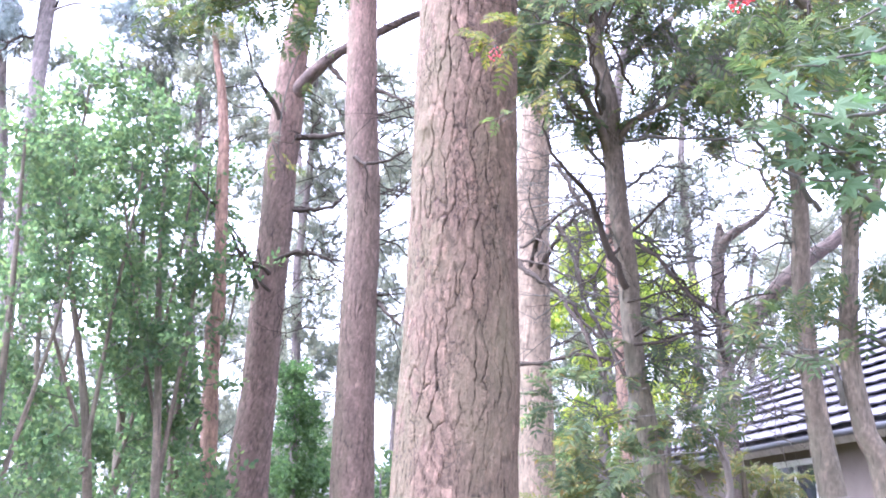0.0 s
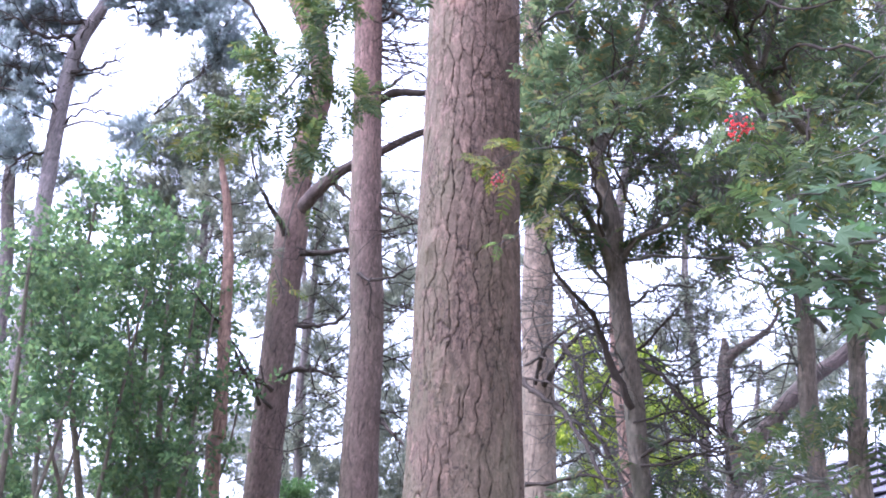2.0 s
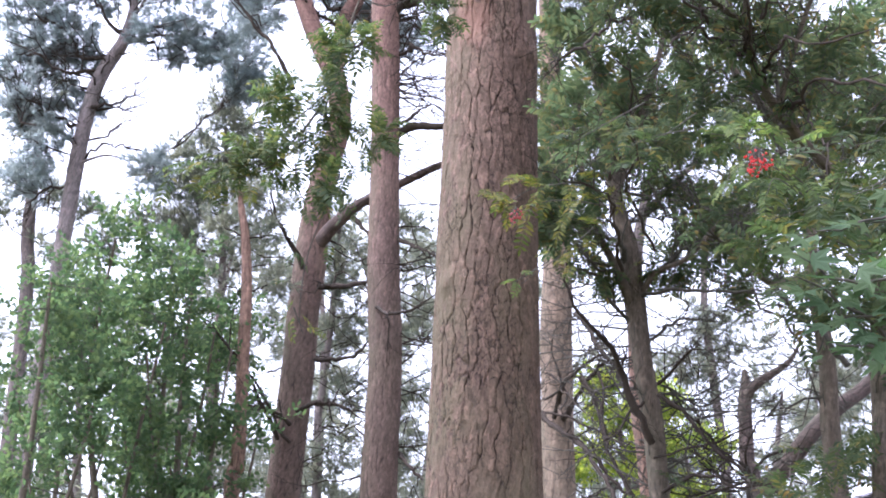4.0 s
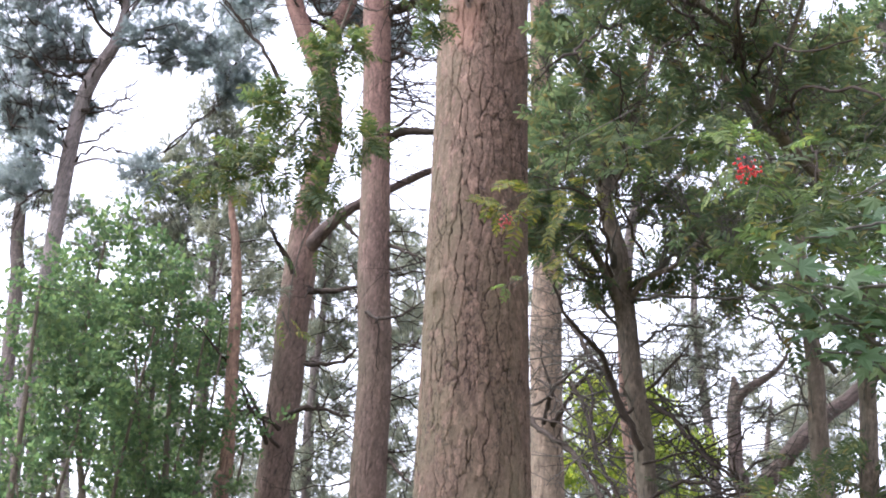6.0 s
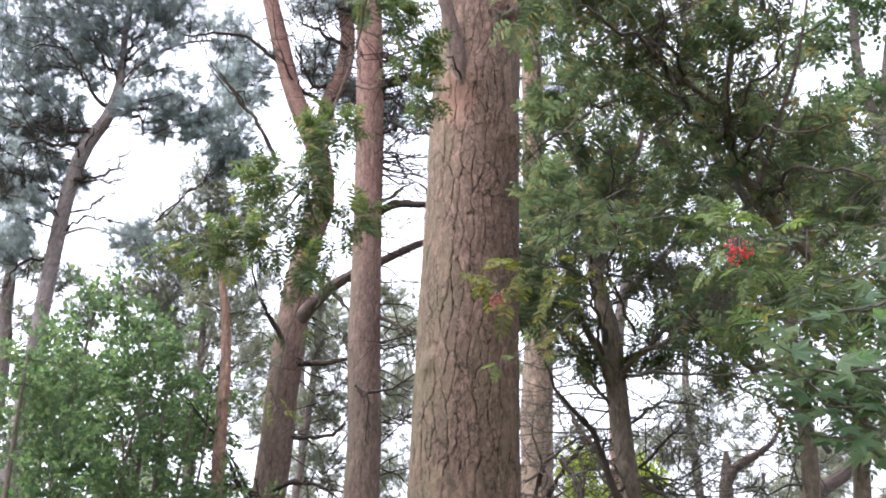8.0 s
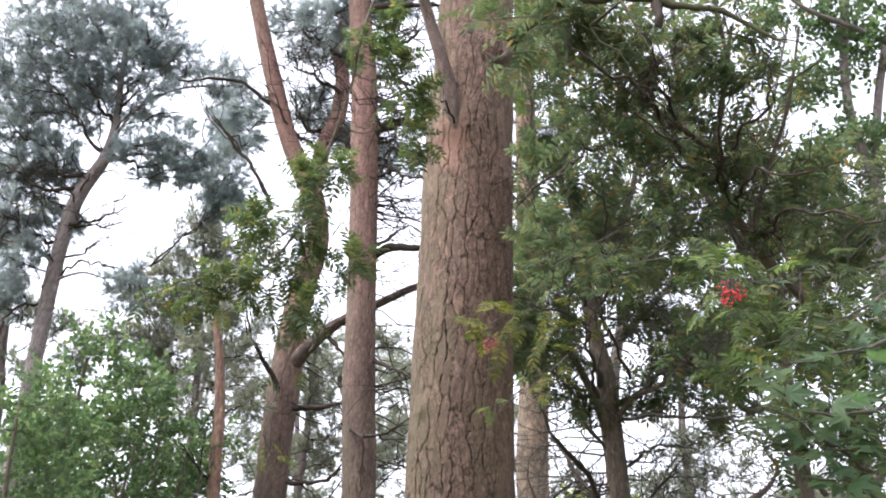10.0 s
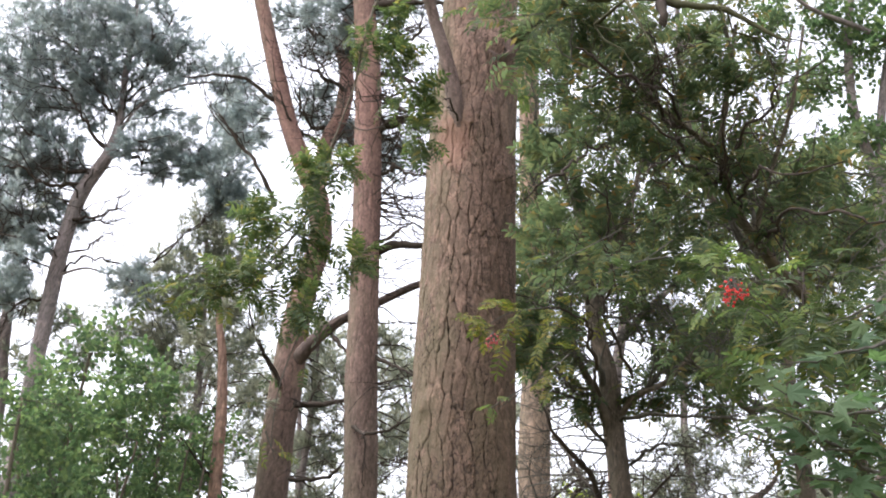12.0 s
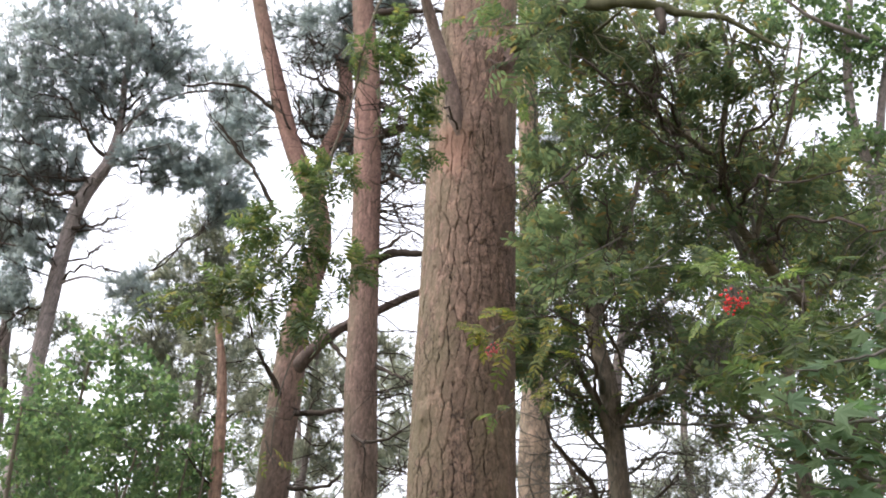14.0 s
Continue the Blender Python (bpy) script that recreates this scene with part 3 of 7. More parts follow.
def branch(parent, pts, mat, seed=0, forks=0, label="", sides=8, twig_len=0.3, name="branch", crook=0.011):
    """A bare branch with side twigs. pts: rows of x, y, z, radius."""
    rng = np.random.default_rng(seed)
    s = spline(pts, 0.06)
    g, fine = Geo(), Geo()
    walk_off = np.cumsum(rng.normal(0, 1, (len(s), 3)), axis=0)
    walk_off -= np.linspace(0, 1, len(s))[:, None] * walk_off[-1]
    s[:, :3] += crook * walk_off
    r = s[:, 3] * (1 + 0.12 * rng.normal(0, 1, len(s)))
    tube(g, s[:, :3], np.append(r[:-1], r[-1] * 0.3), sides)
    for _ in range(forks):
        k = rng.integers(len(s) // 4, len(s) - 1)
        t = s[k + 1, :3] - s[k, :3]
        d = t / np.linalg.norm(t) * 0.7 + rng.normal(0, 0.6, 3)
        b = bend(s[k, :3], s[k, :3] + d * twig_len * rng.uniform(0.4, 1.3), rng, 0.05, 0.13, 6)
        tube(fine, b, np.linspace(s[k, 3] * 0.5, 0.002, 6), 4)
        for _ in range(2):
            e = bend(b[2], b[2] + (d + rng.normal(0, 0.6, 3)) * twig_len * 0.5, rng, 0, 0.1, 4)
            tube(fine, e, np.linspace(s[k, 3] * 0.25, 0.001, 4), 3)
    limb = part(name, g, mat, parent, label)
    if forks:
        part("twigwork", fine, mat, limb, kind="stuff")
    return limb


def dead_twigs(parent, stem, count, z0, z1, length, seed, mat, thick=0.008, aim=(0, 0, 0)):
    """Thin dead twigs standing off a stem, forked and crooked, as one fine part."""
    rng = np.random.default_rng(seed)
    s = spline(stem, 0.05)
    s = s[(s[:, 2] > z0) & (s[:, 2] < z1)]
    g = Geo()
    for _ in range(count):
        c = s[rng.integers(0, len(s))]
        a = rng.uniform(0, 2 * math.pi)
        d = np.array([math.cos(a), 0.35 * math.sin(a) + 0.25, rng.uniform(-0.45, 0.5)]) + np.array(aim)
        d /= np.linalg.norm(d)
        ln = length * rng.uniform(0.4, 1.3)
        b = bend(c[:3], c[:3] + d * (c[3] + ln), rng, rng.uniform(-0.15, 0.1), 0.09, 7)
        tube(g, b, np.linspace(thick * rng.uniform(0.6, 1.2), 0.002, 7), 5)
        for _ in range(rng.integers(2, 6)):
            k = rng.integers(2, 6)
            e = d * 0.7 + rng.normal(0, 0.6, 3)
            f = bend(b[k], b[k] + e * ln * rng.uniform(0.15, 0.45), rng, 0, 0.12, 5)
            tube(g, f, np.linspace(thick * 0.4, 0.0015, 5), 4)
            for _ in range(2):
                tube(g, bend(f[2], f[2] + (e + rng.normal(0, 0.7, 3)) * ln * 0.15, rng, 0, 0.1, 4), np.linspace(thick * 0.25, 0.0012, 4), 3)
    part("twigwork", g, mat, parent, "thin dead twigs", kind="stuff")


# ------------------------------------------------------------ ground
def build_ground():
    g = Geo()
    a = np.concatenate([np.linspace(-30, 30, 61), ]) 
    far = np.array([-2000, -600, -200, -80])
    a = np.concatenate([far, a, -far[::-1]])
    X, Y = np.meshgrid(a, a)
    Z = 0.25 * (fbm(X * 0.12 + 40, Y * 0.12 + 40, 3) - 0.5) * np.exp(-(X ** 2 + Y ** 2) / 900)
    n = len(a)
    i, j = np.meshgrid(np.arange(n - 1), np.arange(n - 1), indexing="ij")
    f = np.stack([i * n + j, i * n + j + 1, (i + 1) * n + j + 1, (i + 1) * n + j], -1).reshape(-1, 4)
    g.add(np.stack([X, Y, Z], -1).reshape(-1, 3), f)
    ob = part("ground", g, GROUND)
    tagged(ob, "brown and mossy green forest floor under the pines", "ground", kind="structure")


build_ground()

# ------------------------------------------------------------ the large pine in front
A_PTS = [(-0.03, 6.0, -0.05, 0.40), (0.004, 6, 1.646, 0.33), (0.023, 6, 2.052, 0.321), (0.043, 6, 2.466, 0.306), (0.06, 6, 3.192, 0.29), (0.079, 6, 3.763, 0.285), (0.103, 6, 4.449, 0.273), (0.126, 6, 5.207, 0.265), (0.164, 6, 5.829, 0.253), (0.199, 6, 6.503, 0.234), (0.36, 6.05, 7.2, 0.17), (0.42, 6.1, 9.5, 0.12), (0.4, 6.1, 11.5, 0.05)]
pine = thing("pine_tree", "large Scots pine with thick fissured grey-brown bark plates", "tree", "pines")
bark("trunk", A_PTS, BARK_MAIN, pine, plate=(0.058, 0.25), depth=0.015, cols=360, step=0.009, seed=4, crack_at=0.06, fine=(1.5, 6.6), moss=0.65, broken=-0.05, gate=8.0, chips=0.75, smooth_above=6.3, scars=[(0.019, 5.8, 5.183, 0.16)], knots=[(0.304, 5.8, 5.908, 0.154)[:4] + (0.055,), (0.029, 5.8, 5.353, 0.175)[:4] + (0.045,), (0.357, 5.85, 5.002, 0.119)[:4] + (0.03,), (-0.158, 5.8, 3.58, 0.065)[:4] + (0.02,)], flare=0.3, label="fissured grey-brown bark with pinkish plates")
bark("limb", [(0.064, 5.78, 5.218, 0.035), (0.046, 5.75, 5.326, 0.043), (0.019, 5.73, 5.474, 0.050), (-0.006, 5.71, 5.631, 0.045), (-0.044, 5.69, 5.79, 0.040), (-0.111, 5.68, 6.043, 0.036), (-0.172, 5.6, 6.285, 0.032), (-0.228, 5.5, 6.813, 0.026)], BARK_LIMB, pine, plate=(0.03, 0.09), depth=0.006, cols=60, step=0.012, seed=9, label="rising limb with finer brown bark")
branch(pine, [(0.048, 5.73, 5.284, 0.0084), (0.028, 5.65, 5.336, 0.0069), (0.008, 5.58, 5.371, 0.0055), (-0.040, 5.50, 5.334, 0.0040)], TWIG_DARK, 4, 2, "dead snapped twig", 6, 0.12)
branch(pine, [(0.380, 5.90, 5.995, 0.053), (0.493, 5.50, 5.891, 0.043), (0.633, 5.10, 5.704, 0.037), (0.783, 4.85, 5.541, 0.033), (0.932, 4.70, 5.404, 0.030), (1.094, 4.65, 5.371, 0.027), (1.248, 4.60, 5.281, 0.021), (1.424, 4.55, 5.199, 0.014), (1.631, 4.50, 4.971, 0.008)], TWIG_MOSS, 5, 8, "dark mossy sideways limb", 10, 0.5)
branch(pine, [(1.054, 4.66, 5.379, 0.029), (1.052, 4.60, 5.234, 0.024), (1.056, 4.60, 5.140, 0.019)], TWIG_DARK, 6, 0, "broken hanging stub", 8)


def knot_hole(parent, at, size):
    """A healed branch stub: a lumpy lip, thicker below, round a shallow hollow."""
    n = 40
    a = np.linspace(0, 2 * math.pi, n, endpoint=False)
    lump = 0.35 * (fbm(2 + 1.3 * np.cos(a), 2 + 1.3 * np.sin(a), 5) - 0.5) + 0.25 * (vnoise(4 + 5 * np.cos(a), 4 + 5 * np.sin(a), 6) - 0.5)
    low = 0.5 - 0.5 * np.sin(a)

    def ring(k, h, hollow):
        rad = size * k * (1 + lump)
        return np.stack([at[0] + rad * np.cos(a), at[1] - size * 0.6 * h * (0.35 + 0.8 * low), at[2] + rad * 0.8 * np.sin(a) - size * 0.15 * hollow], -1)

    def skin(name, rows, mat, label):
        g = Geo()
        i, j = np.meshgrid(np.arange(len(rows) - 1), np.arange(n), indexing="ij")
        k = (j + 1) % n
        f = np.stack([i * n + j, i * n + k, (i + 1) * n + k, (i + 1) * n + j], -1).reshape(-1, 4)
        g.add(np.concatenate(rows), f, crack=np.zeros(n * len(rows)), plate=np.tile(0.5 + lump, len(rows)), scar=np.zeros(n * len(rows)), moss=np.zeros(n * len(rows)))
        part(name, g, mat, parent, label)

    skin("knot", [ring(1.7, -0.5, 0), ring(1.35, 0.1, 0), ring(1.05, 0.38, 0), ring(0.8, 0.3, 0.3), ring(0.62, 0.0, 0.6)], BARK_LIMB, "lumpy healed branch ring")
    skin("knot_hollow", [ring(0.64, 0.02, 0.6), ring(0.4, -0.2, 0.8), ring(0.04, -0.25, 0.8)], TWIG_DARK, "dark hollow of a lost branch")


knot_hole(pine, (0.296, 5.745, 5.845), 0.066)
top_twigs, top_needles = Geo(), Geo()
crown(np.array(A_PTS[-4:])[:, :3], [(-1.2, 5.6, 9.3, 0.7), (1.5, 6.6, 9.6, 0.7), (0.2, 7.2, 10.2, 0.8), (0.4, 5.2, 10.6, 0.7), (0.4, 6.1, 11.6, 0.8)], SHOOTS_FAR, np.random.default_rng(8), top_twigs, top_needles, 0.03, 18, 10)
part("branchwork", top_twigs, TWIG_PINE, pine, kind="stuff")
part("foliage", top_needles, NEEDLE, pine, kind="stuff", smooth=False)

# ------------------------------------------------------------ the two pines beside it
pine_b = tree("pine_tree", "straight slender Scots pine with reddish upper bark", [[(-0.937, 11, 1.807, 0.211), (-0.909, 11, 3.309, 0.18), (-0.868, 11, 4.519, 0.169), (-0.903, 11, 5.565, 0.165), (-0.911, 11, 6.824, 0.152), (-0.931, 11, 8.213, 0.154), (-0.979, 11, 9.512, 0.148), (-1.073, 11, 10.59, 0.123), (-1.138, 11, 11.936, 0.099)]],
    [(-1.444, 11.3, 10.399, 0.31), (-0.711, 11.6, 10.901, 0.214), (-1.127, 11, 11.657, 0.634), (-0.556, 11, 11.294, 0.557), (-1.676, 11, 11.382, 0.489)], BARK_PINE, TWIG_DARK, NEEDLE, SHOOTS, 21, "pines", stem_args=dict(cols=90, step=0.025, plate=(0.05, 0.12), depth=0.012, crack_at=0.16, smooth_above=8.0), forks=26, shoots=15, grow=1.6, limb_radius=0.011, bare=8, size=0.95)
branch(pine_b, [(-0.782, 11, 7.077, 0.06), (-0.645, 10.9, 7.095, 0.048), (-0.462, 10.8, 7.072, 0.042), (-0.223, 10.7, 7.048, 0.032), (0.012, 10.6, 7.09, 0.018)], TWIG_DARK, 31, 3, "dark dead side branch", 8, 0.5)
branch(pine_b, [(-0.835, 11, 7.226, 0.024), (-0.643, 10.8, 7.191, 0.018), (-0.403, 10.7, 7.274, 0.009)], TWIG_DARK, 32, 2, "", 6, 0.4)
branch(pine_b, [(-0.847, 11, 8.508, 0.038), (-0.687, 10.9, 8.632, 0.025), (-0.432, 10.8, 8.643, 0.016), (-0.242, 10.7, 8.652, 0.009)], TWIG_DARK, 33, 4, "", 6, 0.5)
branch(pine_b, [(-0.974, 11, 10.292, 0.061), (-0.727, 10.8, 10.242, 0.043), (-0.391, 10.7, 10.138, 0.033), (-0.062, 10.6, 10.1, 0.02)], TWIG_DARK, 34, 3, "", 6, 0.5)
branch(pine_b, [(-0.819, 11, 5.93, 0.026), (-0.541, 10.7, 5.694, 0.017), (-0.309, 10.5, 5.445, 0.008)], TWIG_DARK, 35, 6, "", 6, 0.5)
branch(pine_b, [(-1.046, 11, 5.21, 0.022), (-0.787, 10.6, 4.94, 0.016), (-0.51, 10.4, 4.96, 0.011), (-0.324, 10.3, 5.065, 0.008)], TWIG_DARK, 36, 5, "", 6, 0.4)
branch(pine_b, [(-0.725, 11, 3.688, 0.024), (-0.608, 10.7, 3.495, 0.018), (-0.466, 10.5, 3.329, 0.01)], TWIG_DARK, 37, 3, "", 6, 0.3)

dead_twigs(pine_b, [(-0.909, 11, 3.309, 0.18), (-0.868, 11, 4.519, 0.169), (-0.911, 11, 6.824, 0.152), (-0.931, 11, 8.213, 0.154), (-1.073, 11, 10.59, 0.123)], 80, 3.0, 9.0, 0.95, 38, TWIG_DARK, 0.009, (0.55, 0, 0))
dead_twigs(pine_b, [(-0.918, 11, 7.501, 0.153), (-0.931, 11, 8.213, 0.154), (-0.979, 11, 9.512, 0.148), (-1.073, 11, 10.59, 0.123)], 90, 6.5, 12.5, 1.1, 39, TWIG_DARK, 0.012, (0.6, 0, 0.1))

pine_c = tree("pine_tree", "crooked forked Scots pine with orange upper limbs", [[(-2.098, 12, 1.84, 0.224), (-2.01, 12, 2.886, 0.188), (-1.963, 12, 3.722, 0.179), (-1.882, 12, 4.78, 0.178), (-1.855, 12, 5.408, 0.177), (-1.804, 12, 5.988, 0.18), (-1.762, 12, 6.593, 0.159), (-1.669, 12, 7.153, 0.143), (-1.533, 12, 7.736, 0.132), (-1.589, 12, 8.264, 0.128), (-1.724, 12, 8.614, 0.122), (-1.969, 12, 9.215, 0.111), (-2.203, 12, 10.055, 0.107), (-2.428, 12, 10.942, 0.095), (-2.66, 12, 11.976, 0.083), (-2.917, 12, 13.392, 0.063)]]
        + [[(-1.648, 12.1, 8.397, 0.102), (-1.591, 12.2, 8.933, 0.101), (-1.544, 12.25, 9.275, 0.099), (-1.399, 12.3, 9.704, 0.1), (-1.378, 12.4, 10.34, 0.096), (-1.468, 12.45, 10.921, 0.083), (-1.367, 12.5, 11.622, 0.058), (-1.354, 12.5, 12.821, 0.048)],
        [(-1.782, 12, 6.133, 0.088), (-1.565, 11.8, 6.322, 0.078), (-1.347, 11.7, 6.489, 0.065), (-1.097, 11.6, 6.616, 0.053), (-0.719, 11.4, 6.71, 0.046), (-0.352, 11.3, 6.847, 0.04), (0.014, 11.2, 6.922, 0.024)]],
    [(-2.067, 12.6, 11.315, 0.383), (-1.571, 12.5, 10.773, 0.345), (-1.764, 12.6, 10.032, 0.207), (-1.412, 12.6, 9.598, 0.16), (-2.796, 12, 11.976, 0.453), (-2.128, 12, 12.173, 0.608), (-1.425, 12.5, 12.615, 0.633), (-2.768, 12.6, 9.68, 0.292), (-0.806, 13, 9.417, 0.252)], BARK_PINE, TWIG_DARK, NEEDLE, SHOOTS, 41, "pines", limb_bark={2: BARK_DARK}, stem_args=dict(cols=70, step=0.03, plate=(0.055, 0.13), depth=0.012, crack_at=0.16, smooth_above=7.0), forks=26, shoots=15, grow=1.6, limb_radius=0.011, bare=8, size=0.95)
branch(pine_c, [(-2.034, 11.8, 3.978, 0.026), (-2.12, 11.6, 4.219, 0.02), (-2.339, 11.4, 4.616, 0.016), (-2.548, 11.2, 4.888, 0.011), (-2.747, 11, 5.077, 0.006)], TWIG_DARK, 42, 8, "long dead drooping branch", 7, 0.5)
branch(pine_c, [(-1.897, 11.7, 4.123, 0.023), (-2.044, 11.5, 4.207, 0.017), (-2.351, 11.3, 4.196, 0.008)], TWIG_DARK, 43, 4, "", 6, 0.4)
branch(pine_c, [(-1.861, 11.8, 4.277, 0.03), (-1.586, 11.5, 4.277, 0.023), (-1.342, 11.4, 4.217, 0.017), (-1.101, 11.3, 4.077, 0.008)], TWIG_DARK, 44, 5, "", 6, 0.4)
branch(pine_c, [(-1.842, 11.8, 5.85, 0.037), (-1.99, 11.6, 6.162, 0.024), (-2.102, 11.4, 6.406, 0.015), (-2.146, 11.2, 6.581, 0.009)], TWIG_DARK, 45, 5, "", 6, 0.4)
branch(pine_c, [(-1.691, 11.9, 5.693, 0.034), (-1.363, 11.7, 5.638, 0.027), (-1.055, 11.6, 5.643, 0.015)], TWIG_DARK, 46, 4, "", 6, 0.4)
branch(pine_c, [(-1.686, 11.9, 4.886, 0.027), (-1.377, 11.7, 4.82, 0.02), (-1.194, 11.6, 4.835, 0.017), (-1.087, 11.5, 4.954, 0.009)], TWIG_DARK, 47, 2, "", 6, 0.3)
branch(pine_c, [(-1.314, 11.7, 6.436, 0.028), (-1.204, 11.6, 6.263, 0.021), (-1.079, 11.5, 6.094, 0.012)], TWIG_DARK, 48, 0, "", 6, 0.3)
branch(pine_c, [(-2.137, 12, 9.629, 0.028), (-2.531, 11.9, 9.898, 0.021), (-2.938, 11.8, 9.912, 0.018), (-3.359, 11.8, 9.911, 0.011)], TWIG_DARK, 49, 4, "", 6, 0.6)
branch(pine_c, [(-2.102, 12, 8.186, 0.03), (-2.272, 12, 8.651, 0.024), (-2.622, 12, 9.131, 0.021), (-2.9, 12, 9.501, 0.011)], TWIG_DARK, 50, 4, "", 6, 0.6)

branch(pine_c, [(-1.875, 11.90, 3.921, 0.0199), (-2.005, 11.75, 4.037, 0.0175), (-2.108, 11.60, 4.209, 0.0153), (-2.239, 11.45, 4.409, 0.0130), (-2.400, 11.30, 4.635, 0.0109), (-2.558, 11.15, 4.858, 0.0087), (-2.726, 11.00, 5.073, 0.0067)], TWIG_DARK, 491, 6, "long dead branch hanging aslant", 7, 0.4)
branch(pine_c, [(-1.891, 11.90, 4.206, 0.0151), (-2.154, 11.67, 4.302, 0.0123), (-2.227, 11.43, 4.264, 0.0097), (-2.375, 11.20, 4.175, 0.0072)], TWIG_DARK, 492, 5, "", 7, 0.35)
branch(pine_c, [(-1.691, 11.90, 4.368, 0.0143), (-1.458, 11.70, 4.339, 0.0113), (-1.143, 11.50, 4.215, 0.0085), (-0.783, 11.30, 4.083, 0.0058)], TWIG_DARK, 493, 5, "", 7, 0.35)

dead_twigs(pine_c, [(-2.01, 12, 2.886, 0.188), (-1.882, 12, 4.78, 0.178), (-1.804, 12, 5.988, 0.18), (-1.669, 12, 7.153, 0.143), (-1.533, 12, 7.736, 0.132)], 34, 3.2, 8.5, 0.9, 51, TWIG_DARK, 0.009)
dead_twigs(pine_c, [(-1.548, 12.1, 8.953, 0.097), (-1.43, 12.3, 9.747, 0.093), (-1.342, 12.4, 10.519, 0.089), (-1.378, 12.5, 11.525, 0.077)], 44, 3.2, 12, 0.8, 52, TWIG_DARK, 0.011)
dead_twigs(pine_c, [(-1.724, 12, 8.614, 0.122), (-1.969, 12, 9.215, 0.111), (-2.203, 12, 10.055, 0.107), (-2.428, 12, 10.942, 0.095)], 9, 3.2, 12, 0.6, 53, TWIG_DARK, 0.009)

for k, way in enumerate((
        [(-0.793, 11, 8.613, 0.038), (-0.613, 10.8, 8.612, 0.028), (-0.488, 10.7, 8.481, 0.022), (-0.3, 10.6, 8.476, 0.012)],
        [(-0.854, 11, 9.102, 0.029), (-0.627, 10.8, 8.906, 0.022), (-0.481, 10.7, 8.748, 0.019), (-0.141, 10.5, 8.719, 0.009)],
        [(-0.829, 11, 9.353, 0.026), (-0.602, 10.8, 9.197, 0.019), (-0.405, 10.7, 9.059, 0.016), (-0.16, 10.5, 8.815, 0.009)],
        [(-0.799, 11, 7.996, 0.022), (-0.554, 10.8, 7.965, 0.018), (-0.295, 10.6, 7.758, 0.012), (-0.107, 10.5, 7.57, 0.009)],
        [(-0.868, 11, 9.754, 0.03), (-0.582, 10.8, 9.727, 0.023), (-0.321, 10.7, 9.853, 0.013)])):
    branch(pine_b, way, TWIG_DARK, 390 + k, 11, "", 6, 0.6, crook=0.03)
for k, way in enumerate((
        [(-1.587, 12.2, 9.12, 0.028), (-1.758, 12, 9.167, 0.021), (-1.986, 11.8, 9.421, 0.014), (-2.095, 11.7, 9.593, 0.01)],
        [(-1.355, 12.3, 10.006, 0.029), (-1.683, 12.1, 10.144, 0.022), (-1.974, 12, 10.256, 0.011)],
        [(-1.583, 12.2, 9.427, 0.025), (-1.883, 12, 9.613, 0.018), (-1.977, 11.9, 9.832, 0.011)],
        [(-1.39, 12.4, 10.609, 0.026), (-1.62, 12.2, 10.824, 0.018), (-1.911, 12.1, 10.929, 0.011)],
        [(-1.724, 12, 8.614, 0.027), (-1.386, 12.2, 9.015, 0.017), (-1.236, 12.3, 9.408, 0.011)])):
    branch(pine_c, way, TWIG_DARK, 490 + k, 11, "", 6, 0.7, crook=0.03)

# thin reddish pine among the broad-leaved trees
tree("pine_tree", "thin young pine with flaky orange bark", [[(-2.350, 11.30, 1.876, 0.086), (-2.369, 11.30, 3.422, 0.079), (-2.324, 11.30, 3.669, 0.072), (-2.341, 11.30, 4.827, 0.063), (-2.347, 11.30, 5.421, 0.058), (-2.400, 11.30, 6.039, 0.047), (-2.459, 11.30, 6.360, 0.036), (-2.515, 11.30, 6.756, 0.021)]],
    [(-2.668, 11.30, 6.166, 0.227), (-2.180, 11.30, 6.041, 0.202), (-2.406, 11.30, 6.557, 0.218), (-2.662, 11.30, 5.540, 0.233), (-2.131, 11.58, 5.642, 0.238)], BARK_RED, TWIG_DARK, NEEDLE_FAR, SHOOTS, 61, "pines", stem_args=dict(cols=40, step=0.05), forks=10, shoots=8)

